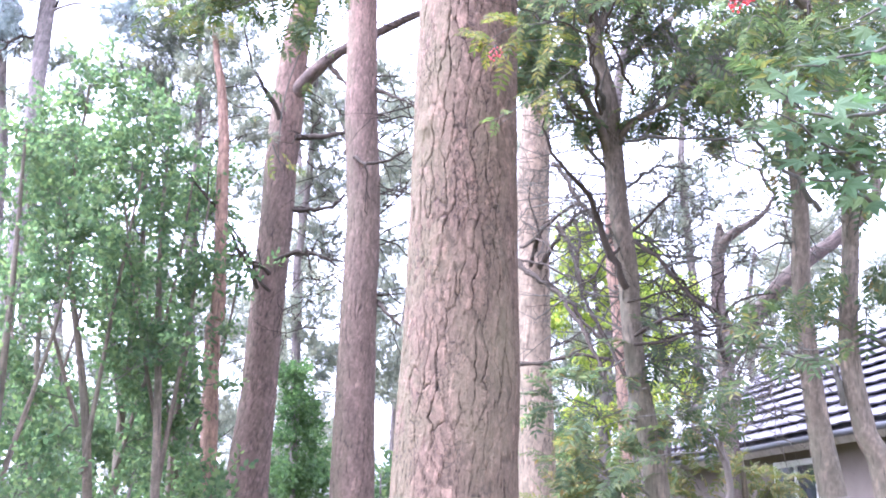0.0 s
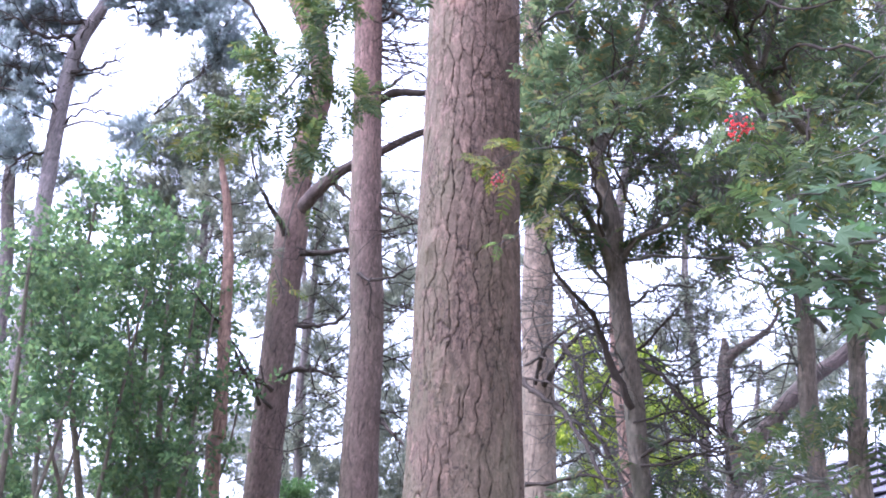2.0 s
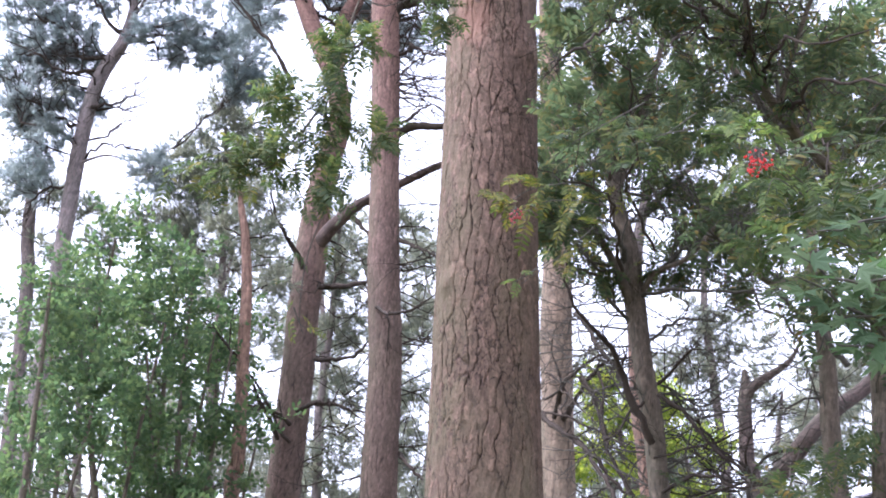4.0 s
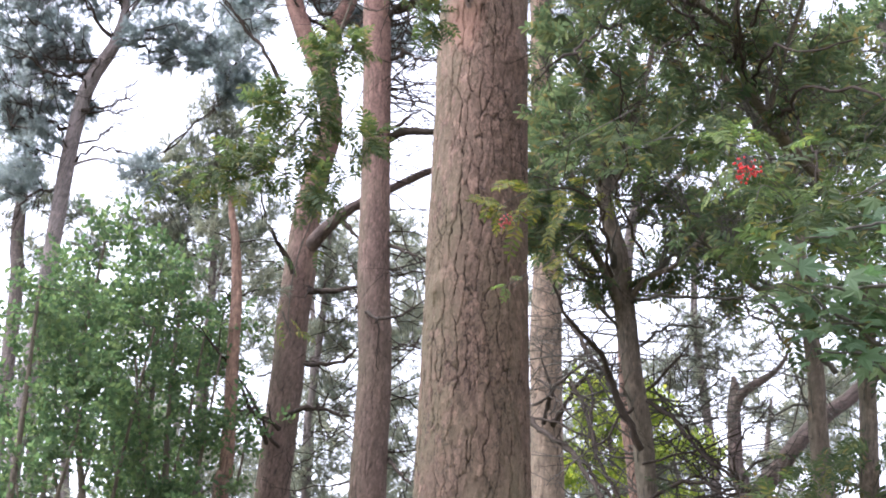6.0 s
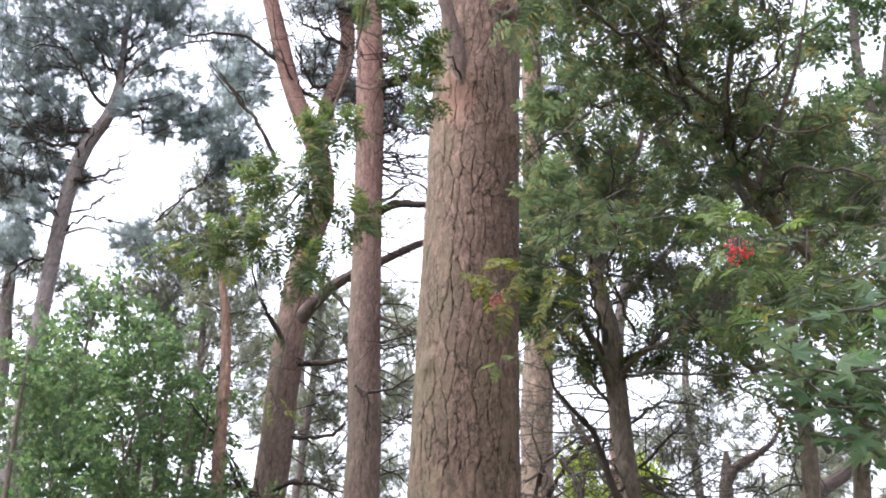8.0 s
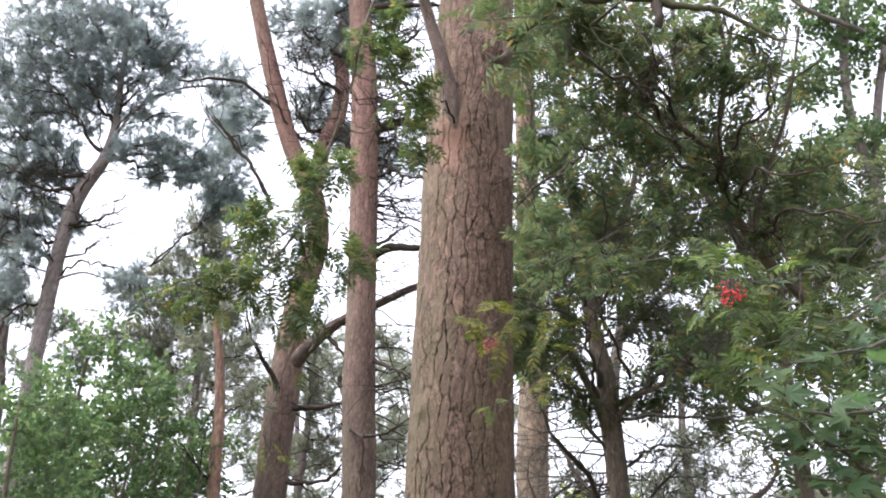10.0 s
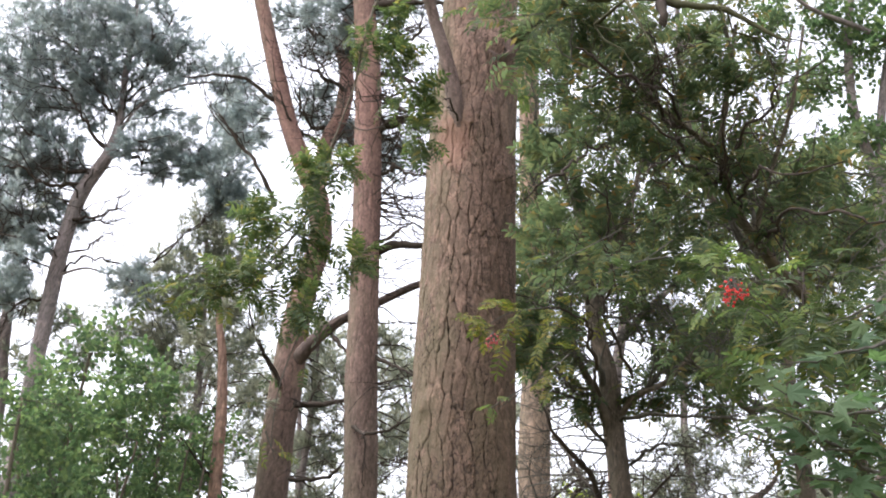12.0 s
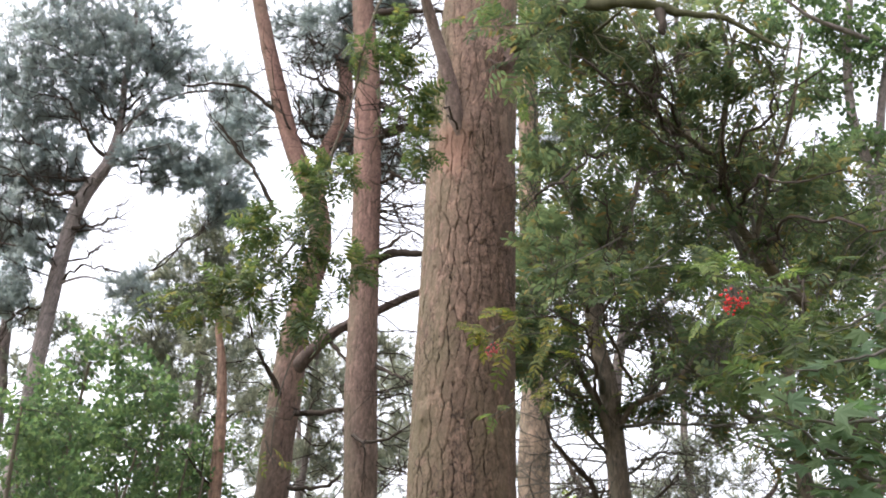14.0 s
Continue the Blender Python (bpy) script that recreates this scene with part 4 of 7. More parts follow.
# ------------------------------------------------------------ the leaning pine with the broad crown
pine_e = tree("pine_tree", "leaning Scots pine with broad bluish needle masses", [[(-5.896, 15, 4.298, 0.119), (-5.82, 15, 6.015, 0.116), (-5.777, 15, 7.07, 0.112), (-5.713, 15, 8.617, 0.112), (-5.636, 15, 9.537, 0.108), (-5.494, 15, 10.161, 0.11), (-5.231, 15, 10.706, 0.093), (-5.13, 15, 11.369, 0.063), (-5.162, 15, 12.271, 0.048), (-5.144, 15, 13.388, 0.033), (-5.248, 15, 14.568, 0.021)],
        [(-5.716, 15, 8.888, 0.029), (-5.859, 14.8, 9.043, 0.022), (-6.149, 14.7, 9.119, 0.017), (-6.443, 14.6, 9.139, 0.01)],
        [(-5.303, 15, 10.605, 0.031), (-4.746, 14.8, 10.665, 0.023), (-4.03, 14.7, 10.527, 0.018), (-3.297, 14.6, 10.083, 0.01)]]
        + [[(-5.424, 15, 10.259, 0.025), (-5.839, 15.2, 10.927, 0.021), (-6.449, 15.3, 11.246, 0.019), (-7.036, 15.4, 11.359, 0.011)],
        [(-5.146, 15, 11.03, 0.026), (-4.831, 15, 11.631, 0.021), (-4.166, 15, 12.005, 0.019), (-3.191, 15, 12.04, 0.011)],
        [(-5.721, 15, 8.662, 0.024), (-5.222, 14.8, 8.703, 0.017), (-4.773, 14.7, 8.568, 0.012), (-4.207, 14.6, 8.699, 0.007)]],
    [(-6.672, 15, 13.156, 0.567), (-6.275, 15.2, 13.776, 0.618), (-5.42, 15, 13.387, 0.662), (-4.677, 14.9, 12.748, 0.504), (-5.81, 15.2, 12.523, 0.636), (-6.436, 15.3, 12.261, 0.563), (-7.099, 15.4, 12.219, 0.455), (-6.858, 15.4, 11.36, 0.41), (-6.079, 15.2, 11.339, 0.459), (-5.433, 15, 11.524, 0.404), (-4.68, 15, 11.843, 0.46), (-3.511, 14.8, 12.027, 0.369), (-3.967, 14.7, 10.725, 0.355), (-4.632, 14.7, 10.624, 0.338), (-3.297, 14.6, 10.083, 0.414), (-3.2, 14.6, 10.863, 0.304), (-4.465, 14.6, 8.369, 0.317), (-6.472, 15.3, 9.46, 0.334), (-6.587, 15.4, 8.598, 0.298), (-5.905, 15.4, 9.785, 0.27), (-6.739, 15.2, 12.631, 0.51), (-7.225, 15.2, 13.309, 0.556)]
        + [(-6.433, 15, 13.385, 0.423), (-5.626, 14.9, 13.081, 0.418), (-5.052, 15, 13.388, 0.423), (-4.514, 15, 12.712, 0.361), (-5.071, 14.9, 12.309, 0.392), (-5.743, 15, 11.84, 0.354), (-6.531, 15.1, 11.587, 0.353), (-6.005, 15, 10.703, 0.292), (-6.617, 15.1, 10.561, 0.31), (-4.176, 14.7, 10.331, 0.251), (-3.673, 14.7, 10.333, 0.251), (-3.262, 14.6, 9.704, 0.213), (-6.568, 15.2, 9.661, 0.254), (-4.101, 14.9, 12.42, 0.357), (-6.368, 14.8, 9.71, 0.414), (-6.099, 14.7, 8.83, 0.37), (-6.432, 15, 14.565, 0.756), (-5.121, 15, 14.69, 0.758), (-6.384, 15.2, 10.521, 0.363), (-6.885, 15.2, 10.419, 0.362), (-5.864, 15.2, 10.523, 0.294), (-5.317, 14.8, 12.344, 0.532)]
        + [(-6.169, 14.8, 12.669, 0.537), (-3.181, 14.7, 11.435, 0.293)],
    BARK_PALE, TWIG_DARK, NEEDLE, SHOOTS, 71, "pines", stem_args=dict(cols=60, step=0.04), forks=25, shoots=16, size=1.0, flat=0.8, limb_radius=0.013, bare=22, grow=1.6, inner=0.4)

for k, way in enumerate((([(-5.36, 15, 10.407, 0.042), (-5.74, 14.8, 10.484, 0.029), (-6.026, 14.7, 10.868, 0.022), (-6.518, 14.6, 10.953, 0.013)],
        [(-5.195, 15, 10.756, 0.035), (-5.575, 14.8, 11.084, 0.026), (-5.873, 14.7, 11.53, 0.019), (-6.384, 14.6, 11.668, 0.009)],
        [(-5.137, 15, 11.421, 0.033), (-5.456, 14.9, 11.878, 0.023), (-5.584, 14.8, 12.343, 0.017), (-5.982, 14.7, 12.815, 0.01)],
        [(-5.494, 15, 10.161, 0.032), (-5.916, 14.8, 9.997, 0.025), (-6.257, 14.7, 10.227, 0.019), (-6.648, 14.6, 10.263, 0.009)],
        [(-5.158, 15, 11.842, 0.03), (-4.803, 14.9, 12.309, 0.023), (-4.748, 14.8, 12.784, 0.017), (-4.41, 14.7, 13.154, 0.01)])
        + ([(-5.618, 15, 9.584, 0.028), (-5.179, 14.8, 9.526, 0.019), (-4.717, 14.7, 9.661, 0.009)],
        [(-5.613, 15, 8.691, 0.02), (-5.202, 14.8, 8.733, 0.016), (-4.794, 14.7, 8.597, 0.012), (-4.168, 14.6, 8.147, 0.008)],
        [(-5.78, 15, 9.307, 0.029), (-6.051, 14.8, 9.348, 0.021), (-6.363, 14.7, 9.486, 0.016), (-6.757, 14.6, 9.624, 0.01)],
        [(-5.553, 15, 9.535, 0.017), (-5.113, 14.8, 9.495, 0.012), (-4.71, 14.7, 9.471, 0.008)],
        [(-5.757, 15, 8.354, 0.024), (-6, 14.8, 8.225, 0.018), (-6.302, 14.7, 7.711, 0.012)],
        [(-5.541, 15, 9.026, 0.016), (-5.161, 14.8, 9.147, 0.012), (-4.967, 14.7, 9.138, 0.008)])
        + ([(-5.158, 15, 10.806, 0.032), (-4.554, 14.8, 10.488, 0.025), (-3.924, 14.7, 10.332, 0.019), (-3.262, 14.6, 9.704, 0.012), (-2.891, 14.5, 9.373, 0.006)],))):
    branch(pine_e, way, TWIG_DARK, 710 + k, 11, "", 6, 0.75, crook=0.025)

dead_twigs(pine_e, [(-5.713, 15, 8.617, 0.112), (-5.636, 15, 9.537, 0.108), (-5.494, 15, 10.161, 0.11), (-5.231, 15, 10.706, 0.093), (-5.13, 15, 11.369, 0.063), (-5.162, 15, 12.271, 0.048)], 34, 8.6, 12.5, 1.2, 730, TWIG_DARK, 0.015, (-0.2, -0.3, 0.35))

# a further pine at its side
tree("pine_tree", "further pine with thin grey-green crown", [[(-7.805, 19, 7.41, 0.125), (-7.939, 19, 9.054, 0.12), (-7.975, 19, 9.925, 0.102), (-7.97, 19, 10.83, 0.073), (-7.976, 19, 11.772, 0.042)]],
    [(-8.096, 19, 10.372, 0.411), (-7.506, 19, 9.927, 0.305), (-8.41, 19, 11.531, 0.463), (-7.857, 19, 12.014, 0.383), (-8.441, 19, 9.483, 0.504), (-6.945, 19, 9.599, 0.343), (-6.46, 19, 9.061, 0.399), (-7.341, 19, 8.951, 0.438)], BARK_DIM, TWIG_DARK, NEEDLE_FAR, SHOOTS_FAR, 81, "pines", stem_args=dict(cols=30, step=0.08), forks=10, shoots=8)

# ------------------------------------------------------------ broad-leaved trees at the left
def leafy_tree(top, wide, seed, label, lobes=24, size=0.9, thick=0.05, leaf=LEAF_BROAD):
    """A slender broad-leaved tree of ragged outline with its tip at top."""
    rng = np.random.default_rng(seed)
    x, y, h = top
    lean = rng.normal(0, 0.12, 2)
    stem = [(x - lean[0], y - lean[1], -0.05, thick), (x - 0.6 * lean[0], y - 0.6 * lean[1], 0.4 * h, 0.75 * thick), (x + 0.3 * lean[0], y, 0.72 * h, 0.45 * thick), (x, y, 0.96 * h, 0.012)]
    second = [(x - 0.6 * lean[0], y, 0.35 * h, 0.5 * thick), (x + 0.5 * wide, y + 0.1, 0.62 * h, 0.3 * thick), (x + 0.75 * wide, y + 0.1, 0.82 * h, 0.01)]
    third = [(x - 0.4 * lean[0], y, 0.42 * h, 0.4 * thick), (x - 0.45 * wide, y - 0.1, 0.66 * h, 0.25 * thick), (x - 0.7 * wide, y - 0.1, 0.8 * h, 0.01)]
    spots = []
    for k in range(lobes):
        z = 1.3 + (h - 1.3) * ((k + rng.uniform(0, 1)) / lobes) ** 0.85
        t = (z - 1.3) / (h - 1.3)
        a, w = rng.uniform(0, 2 * math.pi), wide * (1.15 - 0.75 * t ** 2.5)
        spots.append((x + w * math.cos(a) * rng.uniform(0.2, 1.15), y + 0.6 * w * math.sin(a), z - 0.1, rng.uniform(0.2, 0.42)))
    tree("broadleaf_tree", label, [stem, second, third], spots, BARK_ROWAN, TWIG_ROWAN, leaf, SPRIGS, seed, "broad-leaved trees", stem_args=dict(cols=16, step=0.08, depth=0.003), forks=8, shoots=6, limb_radius=0.011, size=0.95 * size, bare=6, inner=0.2, reach=0.3, grow=1.4)


leafy_tree((-3.361, 8.6, 4.781), 0.62, 91, "slender bright green broad-leaved tree in loose leaf", 18, size=0.8)
leafy_tree((-3.215, 9.6, 5.585), 0.66, 92, "tall broad-leaved tree with dark green leaves", 20)
leafy_tree((-2.97, 10.6, 5.853), 0.62, 93, "ragged broad-leaved tree with green leaves", 18)
leafy_tree((-2.702, 11.6, 5.4), 0.72, 94, "broad-leaved tree close to a thin orange pine", 16)
leafy_tree((-2.598, 10.10, 5.483), 0.5, 96, "leafy young tree between taller green neighbours", 12)
leafy_tree((-4.539, 12.5, 6.103), 0.8, 95, "further broad-leaved tree between green neighbours", 18, 1.1)

# ------------------------------------------------------------ stems at the right of the large pine
pine_g = tree("pine_tree", "pale grey-barked pine half hidden behind foliage", [[(0.728, 10, 1.772, 0.163), (0.723, 10, 2.938, 0.148), (0.738, 10, 3.901, 0.141), (0.745, 10, 4.524, 0.145), (0.781, 10, 5.212, 0.134), (0.789, 10, 6, 0.128), (0.786, 10, 6.844, 0.116), (0.798, 10, 8.298, 0.105), (0.807, 10, 9.776, 0.087)]],
    [(1.011, 10.3, 9.704, 0.441), (1.299, 10.3, 9.09, 0.431), (1.02, 10.3, 8.144, 0.357), (0.844, 10.3, 10.512, 0.583)], BARK_GREY, TWIG_DARK, NEEDLE, SHOOTS, 101, "pines", stem_args=dict(cols=70, step=0.03, plate=(0.06, 0.12), depth=0.009, crack_at=0.15), forks=12, shoots=9)
branch(pine_g, [(0.772, 9.9, 3.716, 0.03), (0.809, 9.5, 3.869, 0.021), (0.916, 9.3, 4.021, 0.018), (1.142, 9.2, 4.09, 0.013), (1.339, 9.1, 4.1, 0.007)], TWIG_DARK, 102, 6, "crooked dark branch", 7, 0.35)
branch(pine_g, [(0.586, 9.8, 3.783, 0.022), (0.722, 9.4, 3.581, 0.019), (0.928, 9.2, 3.352, 0.017), (1.119, 9, 3.067, 0.014), (1.316, 8.8, 2.777, 0.011)], TWIG_DARK, 103, 7, "long drooping dark branch", 7, 0.35)
branch(pine_g, [(0.576, 9.6, 2.865, 0.019), (0.919, 9.3, 2.84, 0.016), (1.325, 9, 2.805, 0.009)], TWIG_DARK, 104, 4, "", 6, 0.3)
branch(pine_g, [(0.908, 9.8, 4.665, 0.023), (1.043, 9.5, 4.365, 0.019), (1.186, 9.2, 4.032, 0.014), (1.24, 9, 3.744, 0.009)], TWIG_DARK, 105, 5, "", 6, 0.35)
branch(pine_g, [(0.867, 9.3, 3.964, 0.016), (1.033, 9.2, 3.7, 0.014), (1.026, 9.2, 3.513, 0.009)], TWIG_DARK, 106, 3, "", 6, 0.25)

dead_twigs(pine_g, [(0.723, 10, 2.938, 0.148), (0.738, 10, 3.901, 0.141), (0.745, 10, 4.524, 0.145), (0.781, 10, 5.212, 0.134), (0.789, 10, 6, 0.128)], 30, 2.0, 6.6, 0.8, 107, TWIG_DARK, 0.009, (0.6, -0.2, 0))

for k, way in enumerate((([(0.705, 9.80, 3.736, 0.0234), (0.764, 9.50, 3.919, 0.0188), (0.879, 9.20, 3.984, 0.0143), (1.013, 8.90, 4.037, 0.0102), (1.095, 8.60, 4.005, 0.0063)],
        [(0.560, 9.80, 3.762, 0.0234), (0.746, 9.48, 3.531, 0.0212), (0.847, 9.16, 3.372, 0.0192), (0.938, 8.84, 3.125, 0.0172), (1.032, 8.52, 2.840, 0.0153), (1.085, 8.20, 2.558, 0.0136)],
        [(0.850, 8.90, 3.904, 0.0130), (0.937, 8.76, 3.668, 0.0135), (0.976, 8.62, 3.378, 0.0139), (1.060, 8.48, 3.059, 0.0143), (1.184, 8.34, 2.772, 0.0147), (1.277, 8.20, 2.519, 0.0151)],
        [(0.978, 8.80, 3.890, 0.0129), (0.982, 8.67, 3.632, 0.0106), (0.976, 8.53, 3.385, 0.0083), (0.962, 8.40, 3.148, 0.0062)])
        + ([(0.561, 9.80, 3.802, 0.0108), (0.796, 9.45, 3.656, 0.0091), (0.984, 9.10, 3.439, 0.0075), (1.156, 8.75, 3.278, 0.0060), (1.352, 8.40, 3.165, 0.0046)],
        [(0.599, 9.80, 3.911, 0.0108), (0.712, 9.47, 3.877, 0.0087), (0.819, 9.13, 3.677, 0.0067), (0.955, 8.80, 3.443, 0.0049)],
        [(0.623, 9.80, 4.162, 0.0108), (0.702, 9.60, 4.008, 0.0094), (0.752, 9.40, 3.812, 0.0080), (0.687, 9.20, 3.671, 0.0067)],
        [(0.723, 9.00, 3.793, 0.0099), (0.659, 8.93, 3.976, 0.0077), (0.616, 8.87, 4.144, 0.0054), (0.663, 8.80, 4.311, 0.0032)]))):
    branch(pine_g, way, TWIG_DARK, 1070 + k, 3, "", 7, 0.26, crook=0.008)

ROWAN_ARGS = dict(cols=40, step=0.03, plate=(0.03, 0.09), depth=0.005, crack_at=0.12)
rowan_h = tree("rowan_tree", "dark-stemmed rowan rising behind the large pine", [
    [(1.394, 8, 1.708, 0.084), (1.279, 8, 2.6, 0.071), (1.25, 8, 3.3, 0.074), (1.208, 8, 3.693, 0.072), (1.178, 8, 4.158, 0.078), (1.156, 8, 4.597, 0.071), (1.092, 8, 4.937, 0.059), (1.036, 8, 5.501, 0.048), (0.983, 8, 6.255, 0.034), (0.949, 8, 7.071, 0.021), (1.002, 8, 7.772, 0.012)],
    [(1.18, 8, 4.072, 0.041), (1.057, 7.9, 4.385, 0.033), (0.901, 7.8, 4.7, 0.025), (0.801, 7.7, 5.169, 0.019), (0.687, 7.6, 5.68, 0.013)],
    [(1.171, 8, 4.149, 0.028), (1.314, 7.9, 4.37, 0.022), (1.548, 7.8, 4.463, 0.018), (1.796, 7.7, 4.727, 0.012)],
    [(1.074, 8, 4.982, 0.034), (1.232, 8, 5.502, 0.026), (1.447, 8, 6.102, 0.022), (1.637, 8, 6.849, 0.014)]],
    [(0.846, 7.8, 7.27, 0.326), (1.203, 7.8, 6.99, 0.345), (1.603, 7.9, 7.23, 0.352), (0.763, 7.7, 6.439, 0.266), (1.165, 7.8, 6.294, 0.32), (1.585, 7.9, 6.355, 0.338), (0.813, 7.6, 5.681, 0.262), (1.215, 7.8, 5.643, 0.284), (1.666, 7.9, 5.697, 0.287), (0.749, 7.6, 5.077, 0.204), (1.515, 7.8, 5.08, 0.188), (1.994, 8, 6.686, 0.346), (1.975, 8, 6.001, 0.312), (1.866, 8, 5.312, 0.259), (1.197, 7.8, 7.737, 0.381), (1.795, 7.9, 7.877, 0.387), (0.652, 7.6, 4.638, 0.144), (0.586, 7, 6.739, 0.168), (0.601, 7, 6.238, 0.18), (0.558, 7, 5.718, 0.167), (0.552, 7, 5.226, 0.162), (0.558, 7, 4.802, 0.151)]
        + [(0.585, 7, 7.159, 0.197), (0.529, 7, 4.437, 0.118), (0.484, 7, 4.429, 0.148), (0.861, 7.8, 4.417, 0.097), (1.442, 7.9, 4.456, 0.106), (1.844, 8, 4.626, 0.133), (2.079, 8.2, 4.479, 0.109), (1.448, 8, 2.662, 0.194), (0.743, 7.6, 2.357, 0.171), (0.974, 7.8, 1.893, 0.207), (1.517, 8, 2.248, 0.195), (0.832, 8.40, 5.007, 0.090), (1.769, 8.40, 4.870, 0.090), (2.183, 8.40, 5.061, 0.100), (0.731, 8.20, 5.748, 0.150), (0.945, 8.20, 5.499, 0.150), (1.181, 8.20, 5.749, 0.150), (0.717, 8.20, 5.304, 0.120), (1.294, 8.20, 5.403, 0.150), (1.499, 8.20, 5.801, 0.165), (1.013, 8.20, 6.004, 0.165), (1.545, 8.20, 5.211, 0.120)]
        + [(1.877, 8.20, 5.024, 0.120), (2.112, 8.20, 4.793, 0.105)],
    BARK_ROWAN, TWIG_ROWAN, LEAF_ROWAN, ROWAN_LEAVES, 111, "rowans", stem_args=ROWAN_ARGS, forks=11, shoots=4, limb_radius=0.014, lift=-0.1, roll=0.5, grow=1.95, bare=7, size=0.98)

tree("pine_tree", "thin far pine with orange bark", [[(2.103, 14, 2.439, 0.088), (2.065, 14, 4.088, 0.09), (2.018, 14, 4.7, 0.087), (2.023, 14, 5.673, 0.078), (2.009, 14, 6.579, 0.065), (1.885, 14, 7.766, 0.052), (1.865, 14, 8.86, 0.035)]],
    [(1.87, 14, 8.947, 0.464), (2.388, 14, 8.603, 0.459), (1.539, 14, 8.429, 0.419)], BARK_RED, TWIG_DARK, NEEDLE_FAR, SHOOTS_FAR, 121, "pines", stem_args=dict(cols=36, step=0.05), forks=12, shoots=8)

dead_twigs(rowan_h, [(1.279, 8, 2.6, 0.071), (1.232, 8, 3.41, 0.077), (1.208, 8, 3.693, 0.072), (1.156, 8, 4.597, 0.071), (1.092, 8, 4.937, 0.059), (1.036, 8, 5.501, 0.048)], 100, 2.2, 6.5, 0.85, 112, TWIG_ROWAN, 0.009, (0.25, 0, 0.1))

for k, way in enumerate((
        [(1.186, 8, 4.355, 0.025), (1.382, 7.9, 4.428, 0.018), (1.537, 7.8, 4.537, 0.014), (1.729, 7.7, 4.633, 0.01), (1.957, 7.6, 4.701, 0.006)],
        [(1.144, 8, 4.463, 0.021), (1.012, 7.8, 4.562, 0.016), (0.834, 7.6, 4.613, 0.012), (0.628, 7.5, 4.615, 0.006)],
        [(1.183, 8, 4.163, 0.018), (1.389, 7.8, 4.19, 0.014), (1.608, 7.7, 4.17, 0.012), (1.932, 7.6, 4.109, 0.01), (2.223, 7.5, 4.165, 0.006)],
        [(1.144, 8, 3.996, 0.016), (1, 7.9, 4.131, 0.014), (0.877, 7.8, 4.285, 0.01), (0.692, 7.7, 4.354, 0.006)],
        [(1.196, 8, 3.873, 0.016), (1.351, 7.9, 4.008, 0.012), (1.535, 7.8, 4.039, 0.008), (1.705, 7.7, 3.947, 0.006)])):
    branch(rowan_h, way, TWIG_ROWAN, 1120 + k, 10, "", 6, 0.4, crook=0.016)
for k, way in enumerate((([(1.237, 7.90, 3.123, 0.0290), (1.067, 7.82, 3.478, 0.0257), (0.998, 7.74, 3.646, 0.0224), (0.948, 7.66, 3.748, 0.0191), (0.836, 7.58, 3.823, 0.0160), (0.733, 7.50, 3.899, 0.0129), (0.658, 7.40, 4.008, 0.0100), (0.626, 7.40, 4.150, 0.0070), (0.643, 7.30, 4.276, 0.0040)],
        [(1.281, 7.90, 3.483, 0.0155), (1.457, 7.75, 3.299, 0.0138), (1.611, 7.60, 3.044, 0.0121), (1.809, 7.45, 2.816, 0.0105), (1.926, 7.30, 2.681, 0.0089)],
        [(1.273, 7.90, 2.819, 0.0135), (1.463, 7.75, 2.905, 0.0119), (1.595, 7.60, 2.862, 0.0102), (1.666, 7.45, 2.782, 0.0087), (1.828, 7.30, 2.751, 0.0071)])
        + ([(1.232, 7.90, 3.049, 0.0097), (1.474, 7.73, 3.080, 0.0082), (1.632, 7.57, 3.112, 0.0068), (1.821, 7.40, 3.160, 0.0054)],
        [(1.286, 7.90, 3.556, 0.0135), (1.416, 7.80, 3.657, 0.0108), (1.502, 7.70, 3.729, 0.0082), (1.560, 7.60, 3.720, 0.0056)],
        [(1.268, 7.90, 2.743, 0.0116), (1.485, 7.73, 2.760, 0.0101), (1.713, 7.57, 2.790, 0.0086), (1.889, 7.40, 2.775, 0.0072)],
        [(1.181, 7.90, 3.444, 0.0116), (1.050, 7.83, 3.350, 0.0096), (0.955, 7.77, 3.180, 0.0076), (0.829, 7.70, 3.090, 0.0057)]))):
    branch(rowan_h, way, TWIG_DARK, 1130 + k, 4, "", 7, 0.3, crook=0.008)

